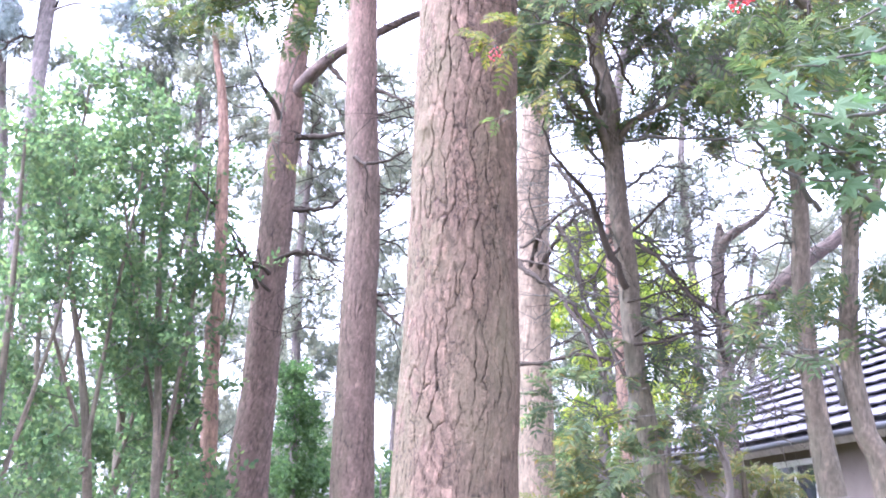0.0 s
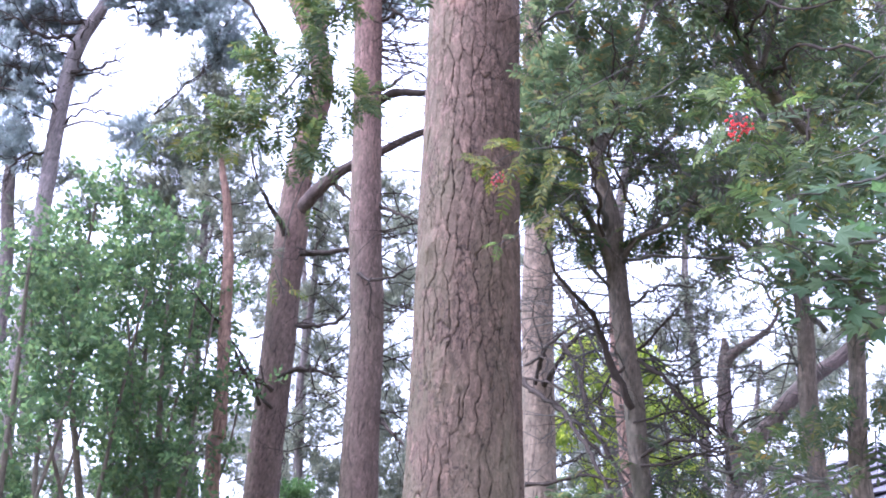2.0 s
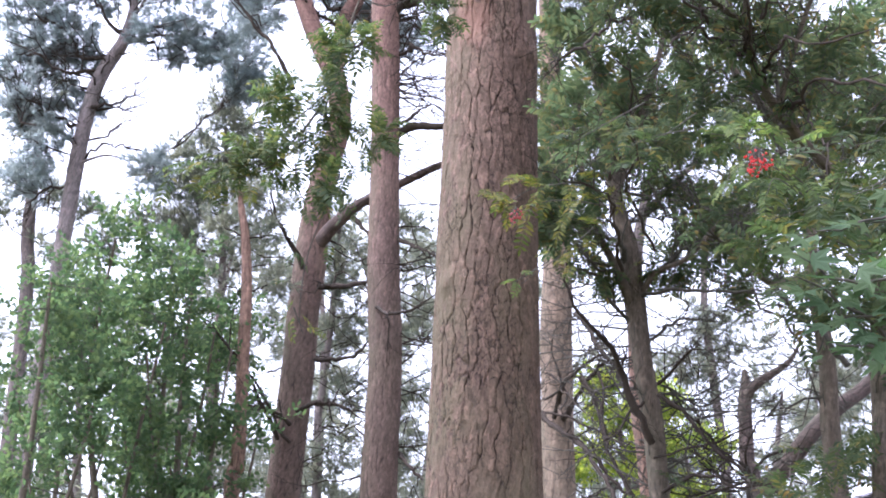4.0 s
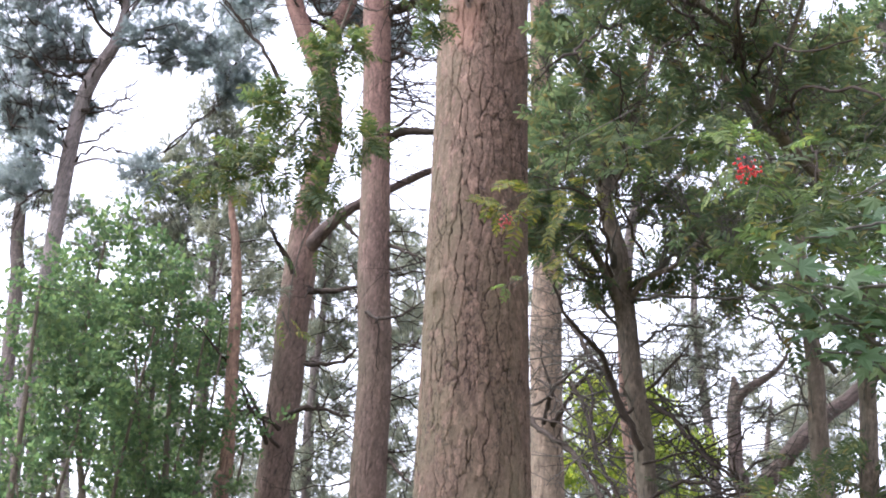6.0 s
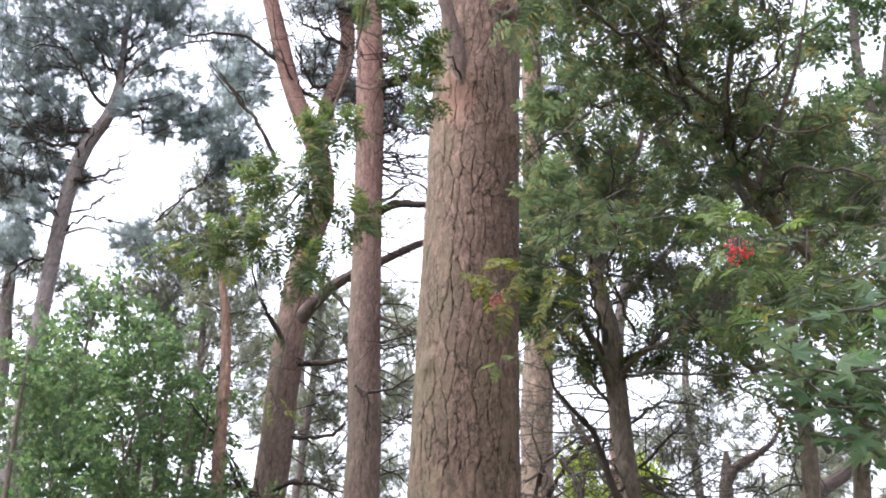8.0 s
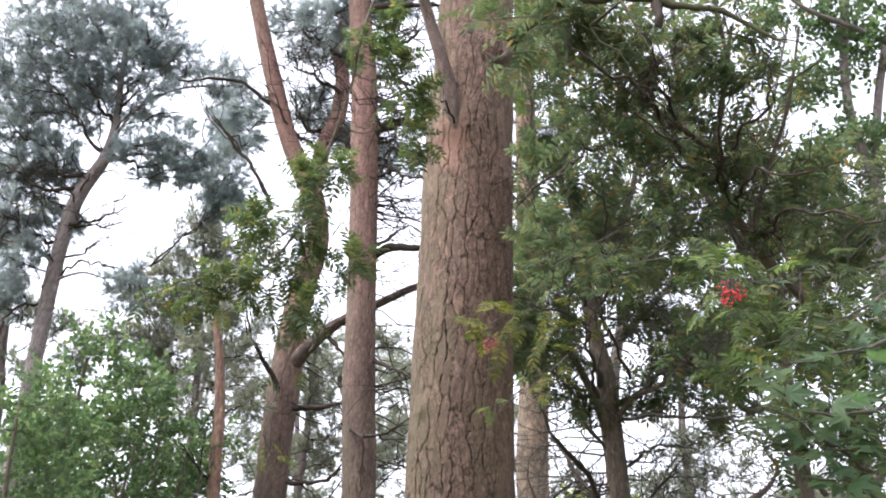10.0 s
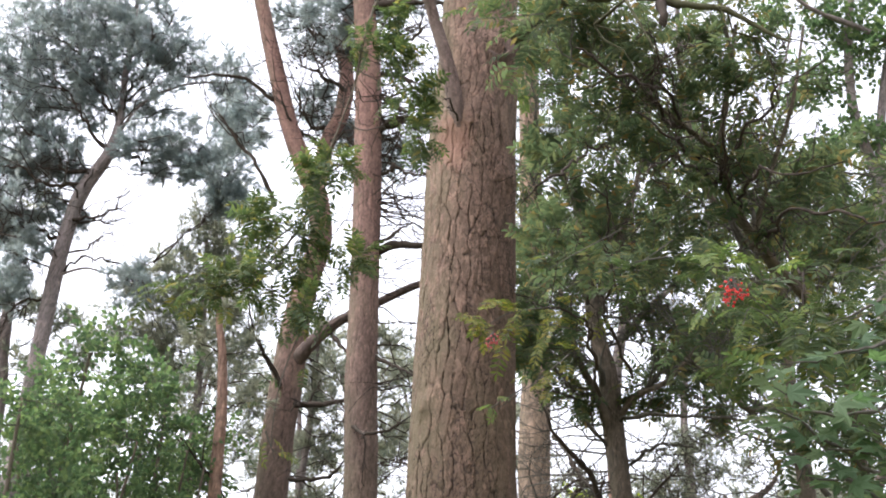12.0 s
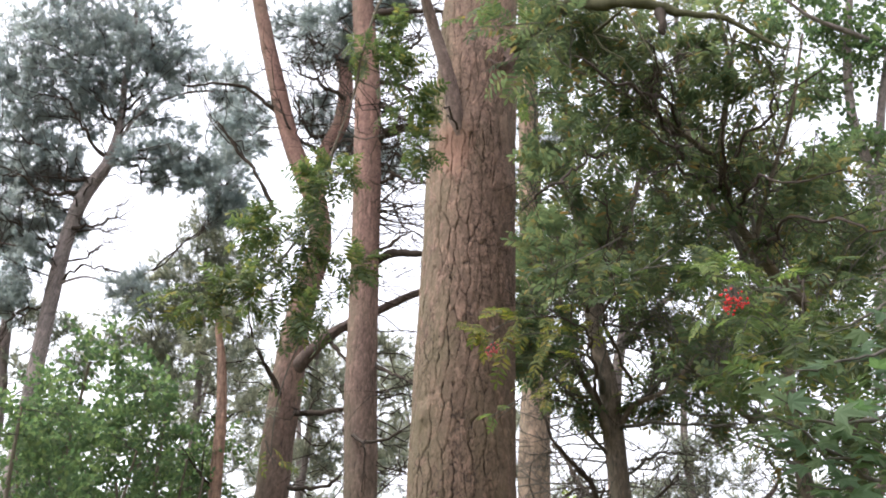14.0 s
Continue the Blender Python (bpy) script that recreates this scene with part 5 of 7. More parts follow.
pine_k = tree("pine_tree", "crooked grey pine with a leaning reddish limb", [[(3.210, 13.44, 2.805, 0.098), (3.209, 13.44, 3.866, 0.090), (3.166, 13.44, 4.036, 0.089), (3.184, 13.44, 4.506, 0.083), (3.200, 13.44, 4.779, 0.077), (3.229, 13.44, 4.972, 0.060), (3.228, 13.44, 5.126, 0.027)],
    [(3.217, 13.44, 4.744, 0.060), (3.263, 13.36, 4.868, 0.060), (3.385, 13.27, 4.970, 0.057), (3.517, 13.19, 5.030, 0.046), (3.693, 13.10, 5.157, 0.029), (3.833, 13.10, 5.378, 0.017)],
    [(3.196, 13.02, 3.607, 0.102), (3.465, 12.85, 3.893, 0.101), (3.677, 12.60, 4.178, 0.093), (3.986, 12.60, 4.457, 0.088), (4.396, 12.60, 4.753, 0.076), (4.842, 12.60, 5.292, 0.058), (4.486, 12.60, 6.514, 0.039)]],
    [(4.367, 13.44, 8.496, 0.443), (4.507, 13.10, 7.535, 0.386), (3.814, 13.44, 7.527, 0.359), (5.100, 12.94, 8.082, 0.424), (3.182, 13.44, 6.911, 0.338)], BARK_DARK, TWIG_DARK, NEEDLE_FAR, SHOOTS_FAR, 131, "pines", stem_args=dict(cols=40, step=0.05), forks=16, shoots=8)

# ------------------------------------------------------------ the near rowan
rowan = tree("rowan_tree", "many-stemmed rowan with pinnate leaves and red berries", [[(2.387, 6.5, 1.658, 0.068), (2.297, 6.5, 2.034, 0.063), (2.25, 6.5, 2.479, 0.058), (2.311, 6.5, 3.107, 0.049), (2.329, 6.5, 3.392, 0.049), (2.326, 6.4, 3.512, 0.048), (2.262, 6.2, 3.913, 0.039), (2.06, 6, 4.245, 0.032), (1.809, 5.8, 4.431, 0.028), (1.596, 5.6, 4.609, 0.026), (1.497, 5.5, 4.91, 0.022), (1.547, 5.4, 5.294, 0.016), (1.616, 5.3, 5.69, 0.011)]]
        + [[(2.254, 7, 1.674, 0.084), (2.204, 7, 2.079, 0.071), (2.175, 7, 2.489, 0.062), (2.165, 7, 3.033, 0.059), (2.193, 7, 3.464, 0.053), (2.14, 6.9, 4.023, 0.046), (2.132, 6.8, 4.441, 0.04), (2.053, 6.6, 4.782, 0.032), (1.868, 6.5, 4.931, 0.025), (1.629, 6.4, 5.243, 0.02), (1.529, 6.3, 5.733, 0.015), (1.467, 6.2, 6.291, 0.009)],
        [(1.667, 5.7, 4.486, 0.019), (1.75, 5.5, 4.803, 0.014), (1.867, 5.3, 5.152, 0.011), (1.964, 5.2, 5.613, 0.006)],
        [(1.501, 5.5, 4.947, 0.016), (1.238, 5.3, 5.04, 0.011), (0.94, 5.1, 5.123, 0.008), (0.635, 5, 5.233, 0.004)]]
        + [[(2.14, 6.9, 4.023, 0.025), (1.802, 6.6, 3.846, 0.019), (1.599, 6.4, 3.915, 0.015), (1.402, 6.2, 3.978, 0.008)],
        [(1.589, 5.35, 5.49, 0.014), (1.415, 5.1, 6.012, 0.014), (0.947, 4.9, 6.121, 0.014), (0.464, 4.8, 5.947, 0.012), (0.006, 4.7, 5.739, 0.01), (-0.312, 4.65, 5.47, 0.008), (-0.424, 4.6, 5.075, 0.007), (-0.467, 4.6, 4.773, 0.005), (-0.57, 4.6, 4.392, 0.005), (-0.648, 4.55, 4.037, 0.004), (-0.842, 4.5, 3.718, 0.003), (-1.101, 4.5, 3.624, 0.002)]],
    [(0.65, 5, 5.57, 0.153), (0.89, 5, 5.494, 0.152), (1.165, 5.1, 5.307, 0.152), (1.522, 5.2, 5.612, 0.158), (1.657, 5.4, 4.744, 0.153), (0.493, 5, 5.455, 0.167), (0.785, 5, 5.233, 0.194), (1.073, 5.2, 5.082, 0.198), (1.029, 5.1, 5.534, 0.186), (1.369, 5.3, 5.453, 0.206), (1.663, 5.3, 5.263, 0.156), (1.349, 5.4, 5.031, 0.187), (1.709, 5.4, 4.923, 0.185), (1.017, 5.4, 4.742, 0.168), (0.728, 5.2, 4.867, 0.15), (1.873, 5.4, 4.537, 0.165), (1.226, 5.5, 4.485, 0.146), (1.525, 5.5, 4.731, 0.155), (1.994, 5, 3.863, 0.121), (1.621, 5.8, 3.89, 0.152), (1.829, 5.6, 3.812, 0.132), (1.384, 5.9, 4.062, 0.131)]
        + [(1.078, 5.6, 4.33, 0.137), (0.601, 5.4, 4.264, 0.118), (1.959, 6.4, 3.643, 0.13), (2.191, 6.2, 3.452, 0.137), (2.056, 6, 3.772, 0.124), (2.332, 6, 3.581, 0.134), (1.91, 6.6, 2.62, 0.142), (2.254, 6.2, 2.859, 0.135), (1.602, 6.60, 5.374, 0.150), (1.880, 6.60, 5.547, 0.150), (2.116, 6.60, 5.333, 0.160), (2.398, 6.60, 5.505, 0.150), (2.577, 6.60, 5.208, 0.160), (2.832, 6.60, 5.420, 0.150), (1.680, 6.60, 5.039, 0.140), (1.930, 6.60, 4.999, 0.140), (2.256, 6.60, 5.000, 0.150), (2.528, 6.60, 4.879, 0.140), (1.441, 6.60, 5.678, 0.140), (2.756, 6.60, 4.961, 0.140)],
    BARK_ROWAN, TWIG_ROWAN, LEAF_ROWAN, ROWAN_LEAVES, 141, "rowans", stem_args=ROWAN_ARGS, forks=7, shoots=4, limb_radius=0.009, lift=-0.1, roll=0.5, grow=2.0, bare=7, size=1.0)


dead_twigs(rowan, [(2.326, 6.4, 3.512, 0.048), (2.262, 6.2, 3.913, 0.039), (2.06, 6, 4.245, 0.032), (1.809, 5.8, 4.431, 0.028), (1.596, 5.6, 4.609, 0.026), (1.497, 5.5, 4.91, 0.022), (1.547, 5.4, 5.294, 0.016)], 34, 2.5, 7, 0.55, 142, TWIG_ROWAN, 0.007, (-0.2, 0, 0.3))
dead_twigs(rowan, [(2.204, 7, 2.079, 0.071), (2.175, 7, 2.489, 0.062), (2.193, 7, 3.464, 0.053), (2.14, 6.9, 4.023, 0.046), (2.132, 6.8, 4.441, 0.04)], 40, 2.0, 6, 0.7, 143, TWIG_ROWAN, 0.008, (-0.4, 0, 0.1))

# the fan of thin crooked branches in the near rowan
for k, way in enumerate((([(1.48, 5.6, 4.836, 0.014), (1.5, 5.2, 4.782, 0.01), (1.573, 4.8, 4.752, 0.008), (1.566, 4.6, 4.746, 0.007), (1.639, 4.55, 4.785, 0.005), (1.774, 4.45, 4.85, 0.004)],
        [(1.354, 5.5, 5.099, 0.013), (1.097, 5.1, 5.017, 0.01), (0.877, 4.7, 4.858, 0.008), (0.696, 4.45, 4.767, 0.007), (0.553, 4.35, 4.833, 0.004)],
        [(1.019, 5.3, 5.323, 0.008), (1.052, 4.9, 5.113, 0.006), (1.082, 4.55, 4.947, 0.005), (1.149, 4.35, 4.819, 0.003)],
        [(1.378, 5.5, 4.918, 0.011), (1.174, 5.1, 4.769, 0.009), (0.997, 4.7, 4.571, 0.007), (0.821, 4.45, 4.553, 0.004)])
        + ([(1.452, 5.6, 4.861, 0.011), (1.244, 5.2, 4.737, 0.007), (1.022, 4.8, 4.477, 0.005), (0.809, 4.55, 4.279, 0.003)],
        [(1.686, 5.7, 4.539, 0.013), (1.686, 5.2, 4.408, 0.01), (1.751, 4.8, 4.231, 0.008), (1.838, 4.55, 4.077, 0.006), (1.93, 4.45, 3.986, 0.005)],
        [(1.601, 5.6, 4.674, 0.011), (1.593, 5.2, 4.621, 0.009), (1.55, 4.8, 4.413, 0.007), (1.639, 4.55, 4.288, 0.005), (1.774, 4.45, 4.284, 0.004)],
        [(1.56, 5.6, 4.695, 0.011), (1.455, 5.2, 4.693, 0.009), (1.323, 4.8, 4.624, 0.007), (1.284, 4.55, 4.648, 0.004)])
        + ([(0.943, 5.6, 5.103, 0.005), (0.823, 5.2, 4.807, 0.006), (0.625, 4.9, 4.514, 0.007), (0.468, 4.65, 4.268, 0.007), (0.401, 4.9, 4.373, 0.004)],
        [(0.769, 5.9, 4.234, 0.011), (0.745, 5.5, 4.195, 0.009), (0.769, 5.1, 4.251, 0.007), (0.733, 4.85, 4.28, 0.005), (0.653, 4.75, 4.344, 0.004)],
        [(1.772, 5.6, 4.603, 0.008), (1.693, 5.2, 4.179, 0.007), (1.614, 4.9, 3.904, 0.005), (1.567, 4.65, 3.622, 0.004)],
        [(1.817, 5.35, 5.236, 0.006), (1.698, 5, 5.205, 0.005), (1.607, 4.6, 5.113, 0.003)],
        [(1.29, 5.4, 5.073, 0.011), (1.125, 5, 5.02, 0.009), (1.025, 4.6, 4.944, 0.005), (0.904, 4.35, 4.923, 0.004)])
        + ([(0.804, 5.9, 3.657, 0.011), (0.702, 5.5, 3.76, 0.009), (0.576, 5.1, 3.746, 0.005), (0.421, 4.85, 3.723, 0.004)],
        [(0.994, 5.9, 3.789, 0.009), (0.869, 5.5, 3.919, 0.007), (0.858, 5.1, 3.958, 0.006), (0.721, 4.85, 4.046, 0.004)]))):
    branch(rowan, way, TWIG_DARK, 1450 + k, 9, "", 6, 0.24, crook=0.013)

for k, way in enumerate((([(1.775, 6.00, 4.434, 0.0162), (1.658, 5.92, 4.705, 0.0131), (1.548, 5.85, 4.963, 0.0100), (1.476, 5.78, 5.265, 0.0071), (1.432, 5.70, 5.554, 0.0042)],
        [(1.791, 6.00, 4.434, 0.0147), (1.748, 5.92, 4.780, 0.0120), (1.819, 5.85, 5.117, 0.0093), (1.971, 5.78, 5.425, 0.0067), (2.096, 5.70, 5.637, 0.0042)],
        [(1.660, 5.90, 4.619, 0.0130), (1.462, 5.78, 5.014, 0.0106), (1.221, 5.65, 5.235, 0.0083), (1.016, 5.53, 5.361, 0.0061), (0.680, 5.40, 5.519, 0.0040)],
        [(1.620, 5.90, 4.859, 0.0101), (1.757, 5.78, 4.883, 0.0085), (1.965, 5.65, 4.897, 0.0069), (2.191, 5.53, 4.832, 0.0054), (2.350, 5.40, 4.770, 0.0040)])
        + ([(1.210, 5.60, 5.203, 0.0069), (1.294, 5.50, 5.337, 0.0054), (1.339, 5.40, 5.500, 0.0040), (1.430, 5.30, 5.486, 0.0026)],
        [(1.011, 5.50, 5.344, 0.0067), (1.128, 5.43, 5.407, 0.0053), (1.244, 5.37, 5.507, 0.0039), (1.370, 5.30, 5.525, 0.0026)]))):
    branch(rowan, way, TWIG_ROWAN, 1470 + k, 9, "", 7, 0.3, crook=0.01)

branch(rowan, [(2.198, 6.5, 2.183, 0.022), (2.172, 6.5, 2.302, 0.017), (2.189, 6.7, 2.438, 0.015), (2.145, 6.9, 2.514, 0.013), (2.061, 7.1, 2.568, 0.013), (1.951, 7.3, 2.635, 0.013), (1.759, 7.5, 2.66, 0.01), (1.571, 7.6, 2.676, 0.006)], TWIG_ROWAN, 1480, 10, "long arching side branch", 8, 0.4)
branch(rowan, [(2.442, 6.4, 2.466, 0.019), (2.351, 6.4, 2.514, 0.016), (2.244, 6.6, 2.641, 0.013), (2.204, 6.8, 2.724, 0.008), (2.148, 7, 2.785, 0.005)], TWIG_ROWAN, 1481, 4, "", 7, 0.3)

branch(rowan, [(2.319, 6.6, 3.579, 0.02), (2.172, 6.7, 3.748, 0.017), (2.017, 6.8, 3.924, 0.016), (1.856, 6.8, 4.034, 0.014), (1.71, 6.7, 4.182, 0.01), (1.631, 6.6, 4.292, 0.007)], TWIG_ROWAN, 1482, 12, "crooked side branch", 8, 0.4, crook=0.016)
branch(rowan, [(2.247, 6.8, 3.363, 0.018), (2.117, 6.8, 3.638, 0.015), (1.906, 6.8, 3.87, 0.014), (1.772, 6.7, 4.108, 0.009), (1.739, 6.6, 4.329, 0.005)], TWIG_ROWAN, 1483, 12, "", 7, 0.4, crook=0.016)

# a dead sapling in front of the roof
sapling = thing("dead_sapling", "leafless pale dead sapling tangled with twigs", "tree", "dead saplings")
branch(sapling, [(1.95, 8.5, -0.05, 0.03), (2.023, 8.5, 1.998, 0.026), (2.052, 8.5, 2.518, 0.023), (2.142, 8.5, 2.675, 0.021), (2.249, 8.4, 2.837, 0.016), (2.3, 8.4, 2.962, 0.01), (2.338, 8.3, 3.194, 0.006)], TWIG_PALE, 1490, 8, "pale bare stem", 9, 0.5, "trunk")
branch(sapling, [(2.051, 8.5, 2.502, 0.019), (2.028, 8.5, 2.75, 0.017), (2.004, 8.4, 2.963, 0.014), (2.087, 8.3, 3.078, 0.01), (2.22, 8.2, 3.12, 0.008), (2.361, 8.2, 3.156, 0.005)], TWIG_DARK, 1491, 6, "", 7, 0.35)
for k, way in enumerate((([(2.004, 8.4, 2.963, 0.014), (1.851, 8.3, 3.099, 0.011), (1.72, 8.2, 3.159, 0.009), (1.545, 8.1, 3.18, 0.006)],
        [(2.002, 8.4, 2.946, 0.012), (1.825, 8.3, 2.95, 0.011), (1.689, 8.2, 2.982, 0.01), (1.533, 8.1, 2.964, 0.008), (1.325, 8, 2.878, 0.006)],
        [(1.981, 8.4, 2.938, 0.012), (1.761, 8.3, 2.901, 0.01), (1.564, 8.2, 2.847, 0.009), (1.319, 8.1, 2.84, 0.006)],
        [(1.956, 8.4, 2.984, 0.011), (1.687, 8.3, 3.301, 0.01), (1.501, 8.2, 3.461, 0.008), (1.327, 8.1, 3.741, 0.005)],
        [(2.004, 8.4, 2.971, 0.01), (1.985, 8.3, 3.195, 0.008), (2.109, 8.2, 3.416, 0.006), (2.21, 8.1, 3.526, 0.004)])
        + ([(2.093, 8.4, 2.838, 0.012), (2.222, 8.3, 2.821, 0.01), (2.334, 8.2, 2.744, 0.008), (2.412, 8.1, 2.59, 0.005)],
        [(2.328, 8.3, 2.821, 0.008), (2.272, 8.2, 2.564, 0.007), (2.162, 8.1, 2.356, 0.006), (2.034, 8.1, 2.164, 0.004)],
        [(2.266, 8.2, 2.684, 0.007), (2.258, 8.1, 2.395, 0.006), (2.277, 8.1, 2.202, 0.004)],
        [(2.086, 8.4, 2.632, 0.008), (2.038, 8.3, 2.299, 0.007), (1.996, 8.2, 2.057, 0.005)],
        [(2.219, 8.3, 2.78, 0.008), (2.078, 8.2, 2.525, 0.007), (1.879, 8.1, 2.28, 0.006), (1.726, 8, 2.043, 0.004)],
        [(2.045, 8.5, 2.646, 0.01), (1.734, 8.3, 2.419, 0.008), (1.62, 8.2, 2.173, 0.006), (1.531, 8.1, 1.975, 0.004)]))):
    branch(sapling, way, TWIG_DARK if k < 5 else TWIG_PALE, 1492 + k, 9, "", 6, 0.35)


def berries(parent, at, radius, count, mat, label, seed):
    rng = np.random.default_rng(seed)
    g, s = Geo(), Geo()
    at = np.array(at)
    a = np.linspace(0, 2 * math.pi, 8, endpoint=False)
    ball = [np.array([0, 0, 1.0])] + [np.array([math.cos(t) * math.sin(p), math.sin(t) * math.sin(p), math.cos(p)]) for p in (0.75, 1.57, 2.4) for t in a] + [np.array([0, 0, -1.0])]
    tri = [(0, 1 + k, 1 + (k + 1) % 8) for k in range(8)] + [(25, 17 + (k + 1) % 8, 17 + k) for k in range(8)]
    for row in (0, 8):
        for k in range(8):
            b, c = 1 + row + k, 1 + row + (k + 1) % 8
            tri += [(b, b + 8, c + 8), (b, c + 8, c)]
    g.add(np.array(ball) * 0.0048, np.array(tri))
    me = g.mesh('berry', mat)
    spots = []
    for _ in range(count):
        d = rng.normal(0, 1, 3) * np.array([1, 0.6, 0.7])
        d *= radius * rng.uniform(0.3, 1.0) / np.linalg.norm(d)
        spots.append((at + d, rng.uniform(0.85, 1.2)))
        tube(s, bend(at + [0, 0, radius * 1.2], at + d, rng, 0, 0.05, 4), [0.0012, 0.001, 0.001, 0.0008], 4)
    cluster = part("berry_cluster", s, TWIG_ROWAN, parent, label)
    for o, k in spots:
        part("berry", me, None, cluster).matrix_world = Matrix.Translation(o) @ Matrix.Scale(k, 4)


berries(rowan, (1.068, 3.95, 3.403), 0.056, 66, BERRY, "cluster of ripe red rowan berries", 1)
berries(rowan, (0.187, 4.6, 3.467), 0.034, 22, BERRY_DARK, "small cluster of dark red berries", 2)

# leafy sprays of the near rowan in better light
ft, fl = Geo(), Geo()
crown(spline([(-0.312, 4.65, 5.47), (-0.424, 4.6, 5.075), (-0.57, 4.6, 4.392), (-0.648, 4.55, 4.037), (-0.842, 4.5, 3.718), (-1.101, 4.5, 3.624)], 0.1), [(-1.079, 4.45, 3.627, 0.082), (-0.902, 4.45, 3.655, 0.087), (-0.721, 4.5, 3.732, 0.098), (-0.61, 4.5, 3.925, 0.075), (-0.633, 4.55, 4.212, 0.082), (-0.816, 4.5, 4.009, 0.075), (-0.595, 4.45, 3.551, 0.071), (-0.508, 4.55, 4.302, 0.067), (-0.435, 4.6, 5.007, 0.072), (-0.267, 4.6, 4.906, 0.071), (-0.418, 4.5, 3.788, 0.049), (-0.186, 4.7, 4.549, 0.07), (-0.158, 4.7, 4.81, 0.05), (-0.301, 4.6, 5.145, 0.056)], ROWAN_LEAVES, np.random.default_rng(17), ft, fl, 0.006, 5, 5, 0.62, lift=-0.1, roll=0.6, bare=1, reach=0.0)
crown(spline([(2.157, 5.2, 3.484), (1.77, 4.8, 3.496), (1.47, 4.6, 3.52), (1.29, 4.5, 3.634)], 0.1), [(1.348, 4.6, 3.519, 0.087), (1.578, 4.6, 3.6, 0.098), (1.742, 4.5, 3.454, 0.095), (1.752, 4.6, 3.166, 0.085), (1.257, 4.8, 3.387, 0.085), (1.134, 4.6, 3.815, 0.075)], ROWAN_LEAVES, np.random.default_rng(18), ft, fl, 0.006, 5, 4, 0.7, lift=-0.1, roll=0.6, bare=2, reach=0.0)
part("branchwork", ft, TWIG_ROWAN, rowan, kind="stuff")
part("foliage", fl, LEAF_FRESH, rowan, "brighter green pinnate leaves", kind="stuff", smooth=False)

# single leaves of the near rowan that stand out
def leaf_meshes(mat):
    made = []
    for tpl in FINE_LEAVES:
        lg = Geo()
        lg.add(*tpl)
        made.append(lg.mesh("leaf", mat, False))
    return made


LEAF_MESHES, TURNING_MESHES, PAINTED_LIT_MESHES = leaf_meshes(LEAF_FRESH), leaf_meshes(LEAF_TURNING), leaf_meshes(LEAF_PAINTED_LIT)


def leaf_spray(parent, pts, count, seed, spread=0.12, size=1.0, twig=0.004, meshes=LEAF_MESHES):
    """A leafy twig through rows of x, y, z with single pinnate leaves along it."""
    rng = np.random.default_rng(seed)
    s = spline(pts, 0.03)
    g = Geo()
    tube(g, s, np.linspace(twig, 0.0015, len(s)), 5)
    part("twig", g, TWIG_ROWAN, parent)
    for k in range(count):
        i = int(rng.uniform(0.05, 0.999) * (len(s) - 1))
        t = s[min(i + 1, len(s) - 1)] - s[max(i - 1, 0)]
        t /= np.linalg.norm(t)
        w = Vector(t * 0.8 + rng.normal(0, 0.65, 3) + [0, -0.25, -0.15]).normalized()
        x = w.cross(Vector((rng.normal(0, 0.3), rng.normal(0, 0.3) - 0.5, 1))).normalized()
        m = Matrix((x, w, x.cross(w))).transposed().to_4x4()
        ob = part("leaf", meshes[rng.integers(0, 4)], None, parent)
        o = s[i] + rng.normal(0, spread * 0.45, 3)
        ob.matrix_world = Matrix.Translation(o) @ m @ Matrix.Scale(size * rng.uniform(0.7, 1.15), 4)


leaf_spray(rowan, [(1.634, 5, 3.575), (1.424, 4.6, 3.546), (1.285, 4.4, 3.589), (1.175, 4.3, 3.645), (1.077, 4.25, 3.698)], 12, 1)
leaf_spray(rowan, [(1.973, 4.6, 3.628), (1.656, 4.3, 3.457), (1.431, 4.2, 3.353), (1.24, 4.1, 3.264), (1.085, 4.1, 3.217)], 9, 2)
leaf_spray(rowan, [(1.881, 4.4, 3.241), (1.58, 4.1, 3.106), (1.374, 4, 3.046), (1.227, 4, 3.024), (1.142, 4, 3.002)], 8, 3)
leaf_spray(rowan, [(1.798, 4.4, 3.028), (1.568, 4.2, 2.962), (1.43, 4.1, 2.951)], 5, 4)
leaf_spray(rowan, [(2.046, 4.8, 3.944), (1.703, 4.6, 3.79), (1.517, 4.5, 3.715)], 10, 5)
leaf_spray(rowan, [(0.669, 5.4, 3.85), (0.445, 5.1, 3.753), (0.274, 4.95, 3.661), (0.115, 4.9, 3.556)], 24, 6, 0.14, size=0.72, meshes=TURNING_MESHES)
leaf_spray(rowan, [(0.448, 5.1, 3.842), (0.276, 4.95, 3.746), (0.14, 4.85, 3.618)], 12, 61, 0.11, size=0.62, meshes=TURNING_MESHES)
leaf_spray(rowan, [(0.607, 5.4, 3.728), (0.417, 5.2, 3.504), (0.222, 5.1, 3.328)], 7, 7, size=0.7, meshes=TURNING_MESHES)
leaf_spray(rowan, [(-0.669, 4.55, 3.979), (-0.752, 4.5, 3.814), (-0.88, 4.45, 3.681), (-1.032, 4.4, 3.605), (-1.17, 4.4, 3.565)], 24, 8, size=0.7)
leaf_spray(rowan, [(-0.558, 4.6, 4.423), (-0.605, 4.55, 4.182), (-0.664, 4.5, 3.981), (-0.866, 4.5, 4.009)], 18, 9, size=0.68)
leaf_spray(rowan, [(-0.669, 4.55, 3.979), (-0.602, 4.5, 3.787), (-0.562, 4.45, 3.603)], 9, 10, size=0.64)
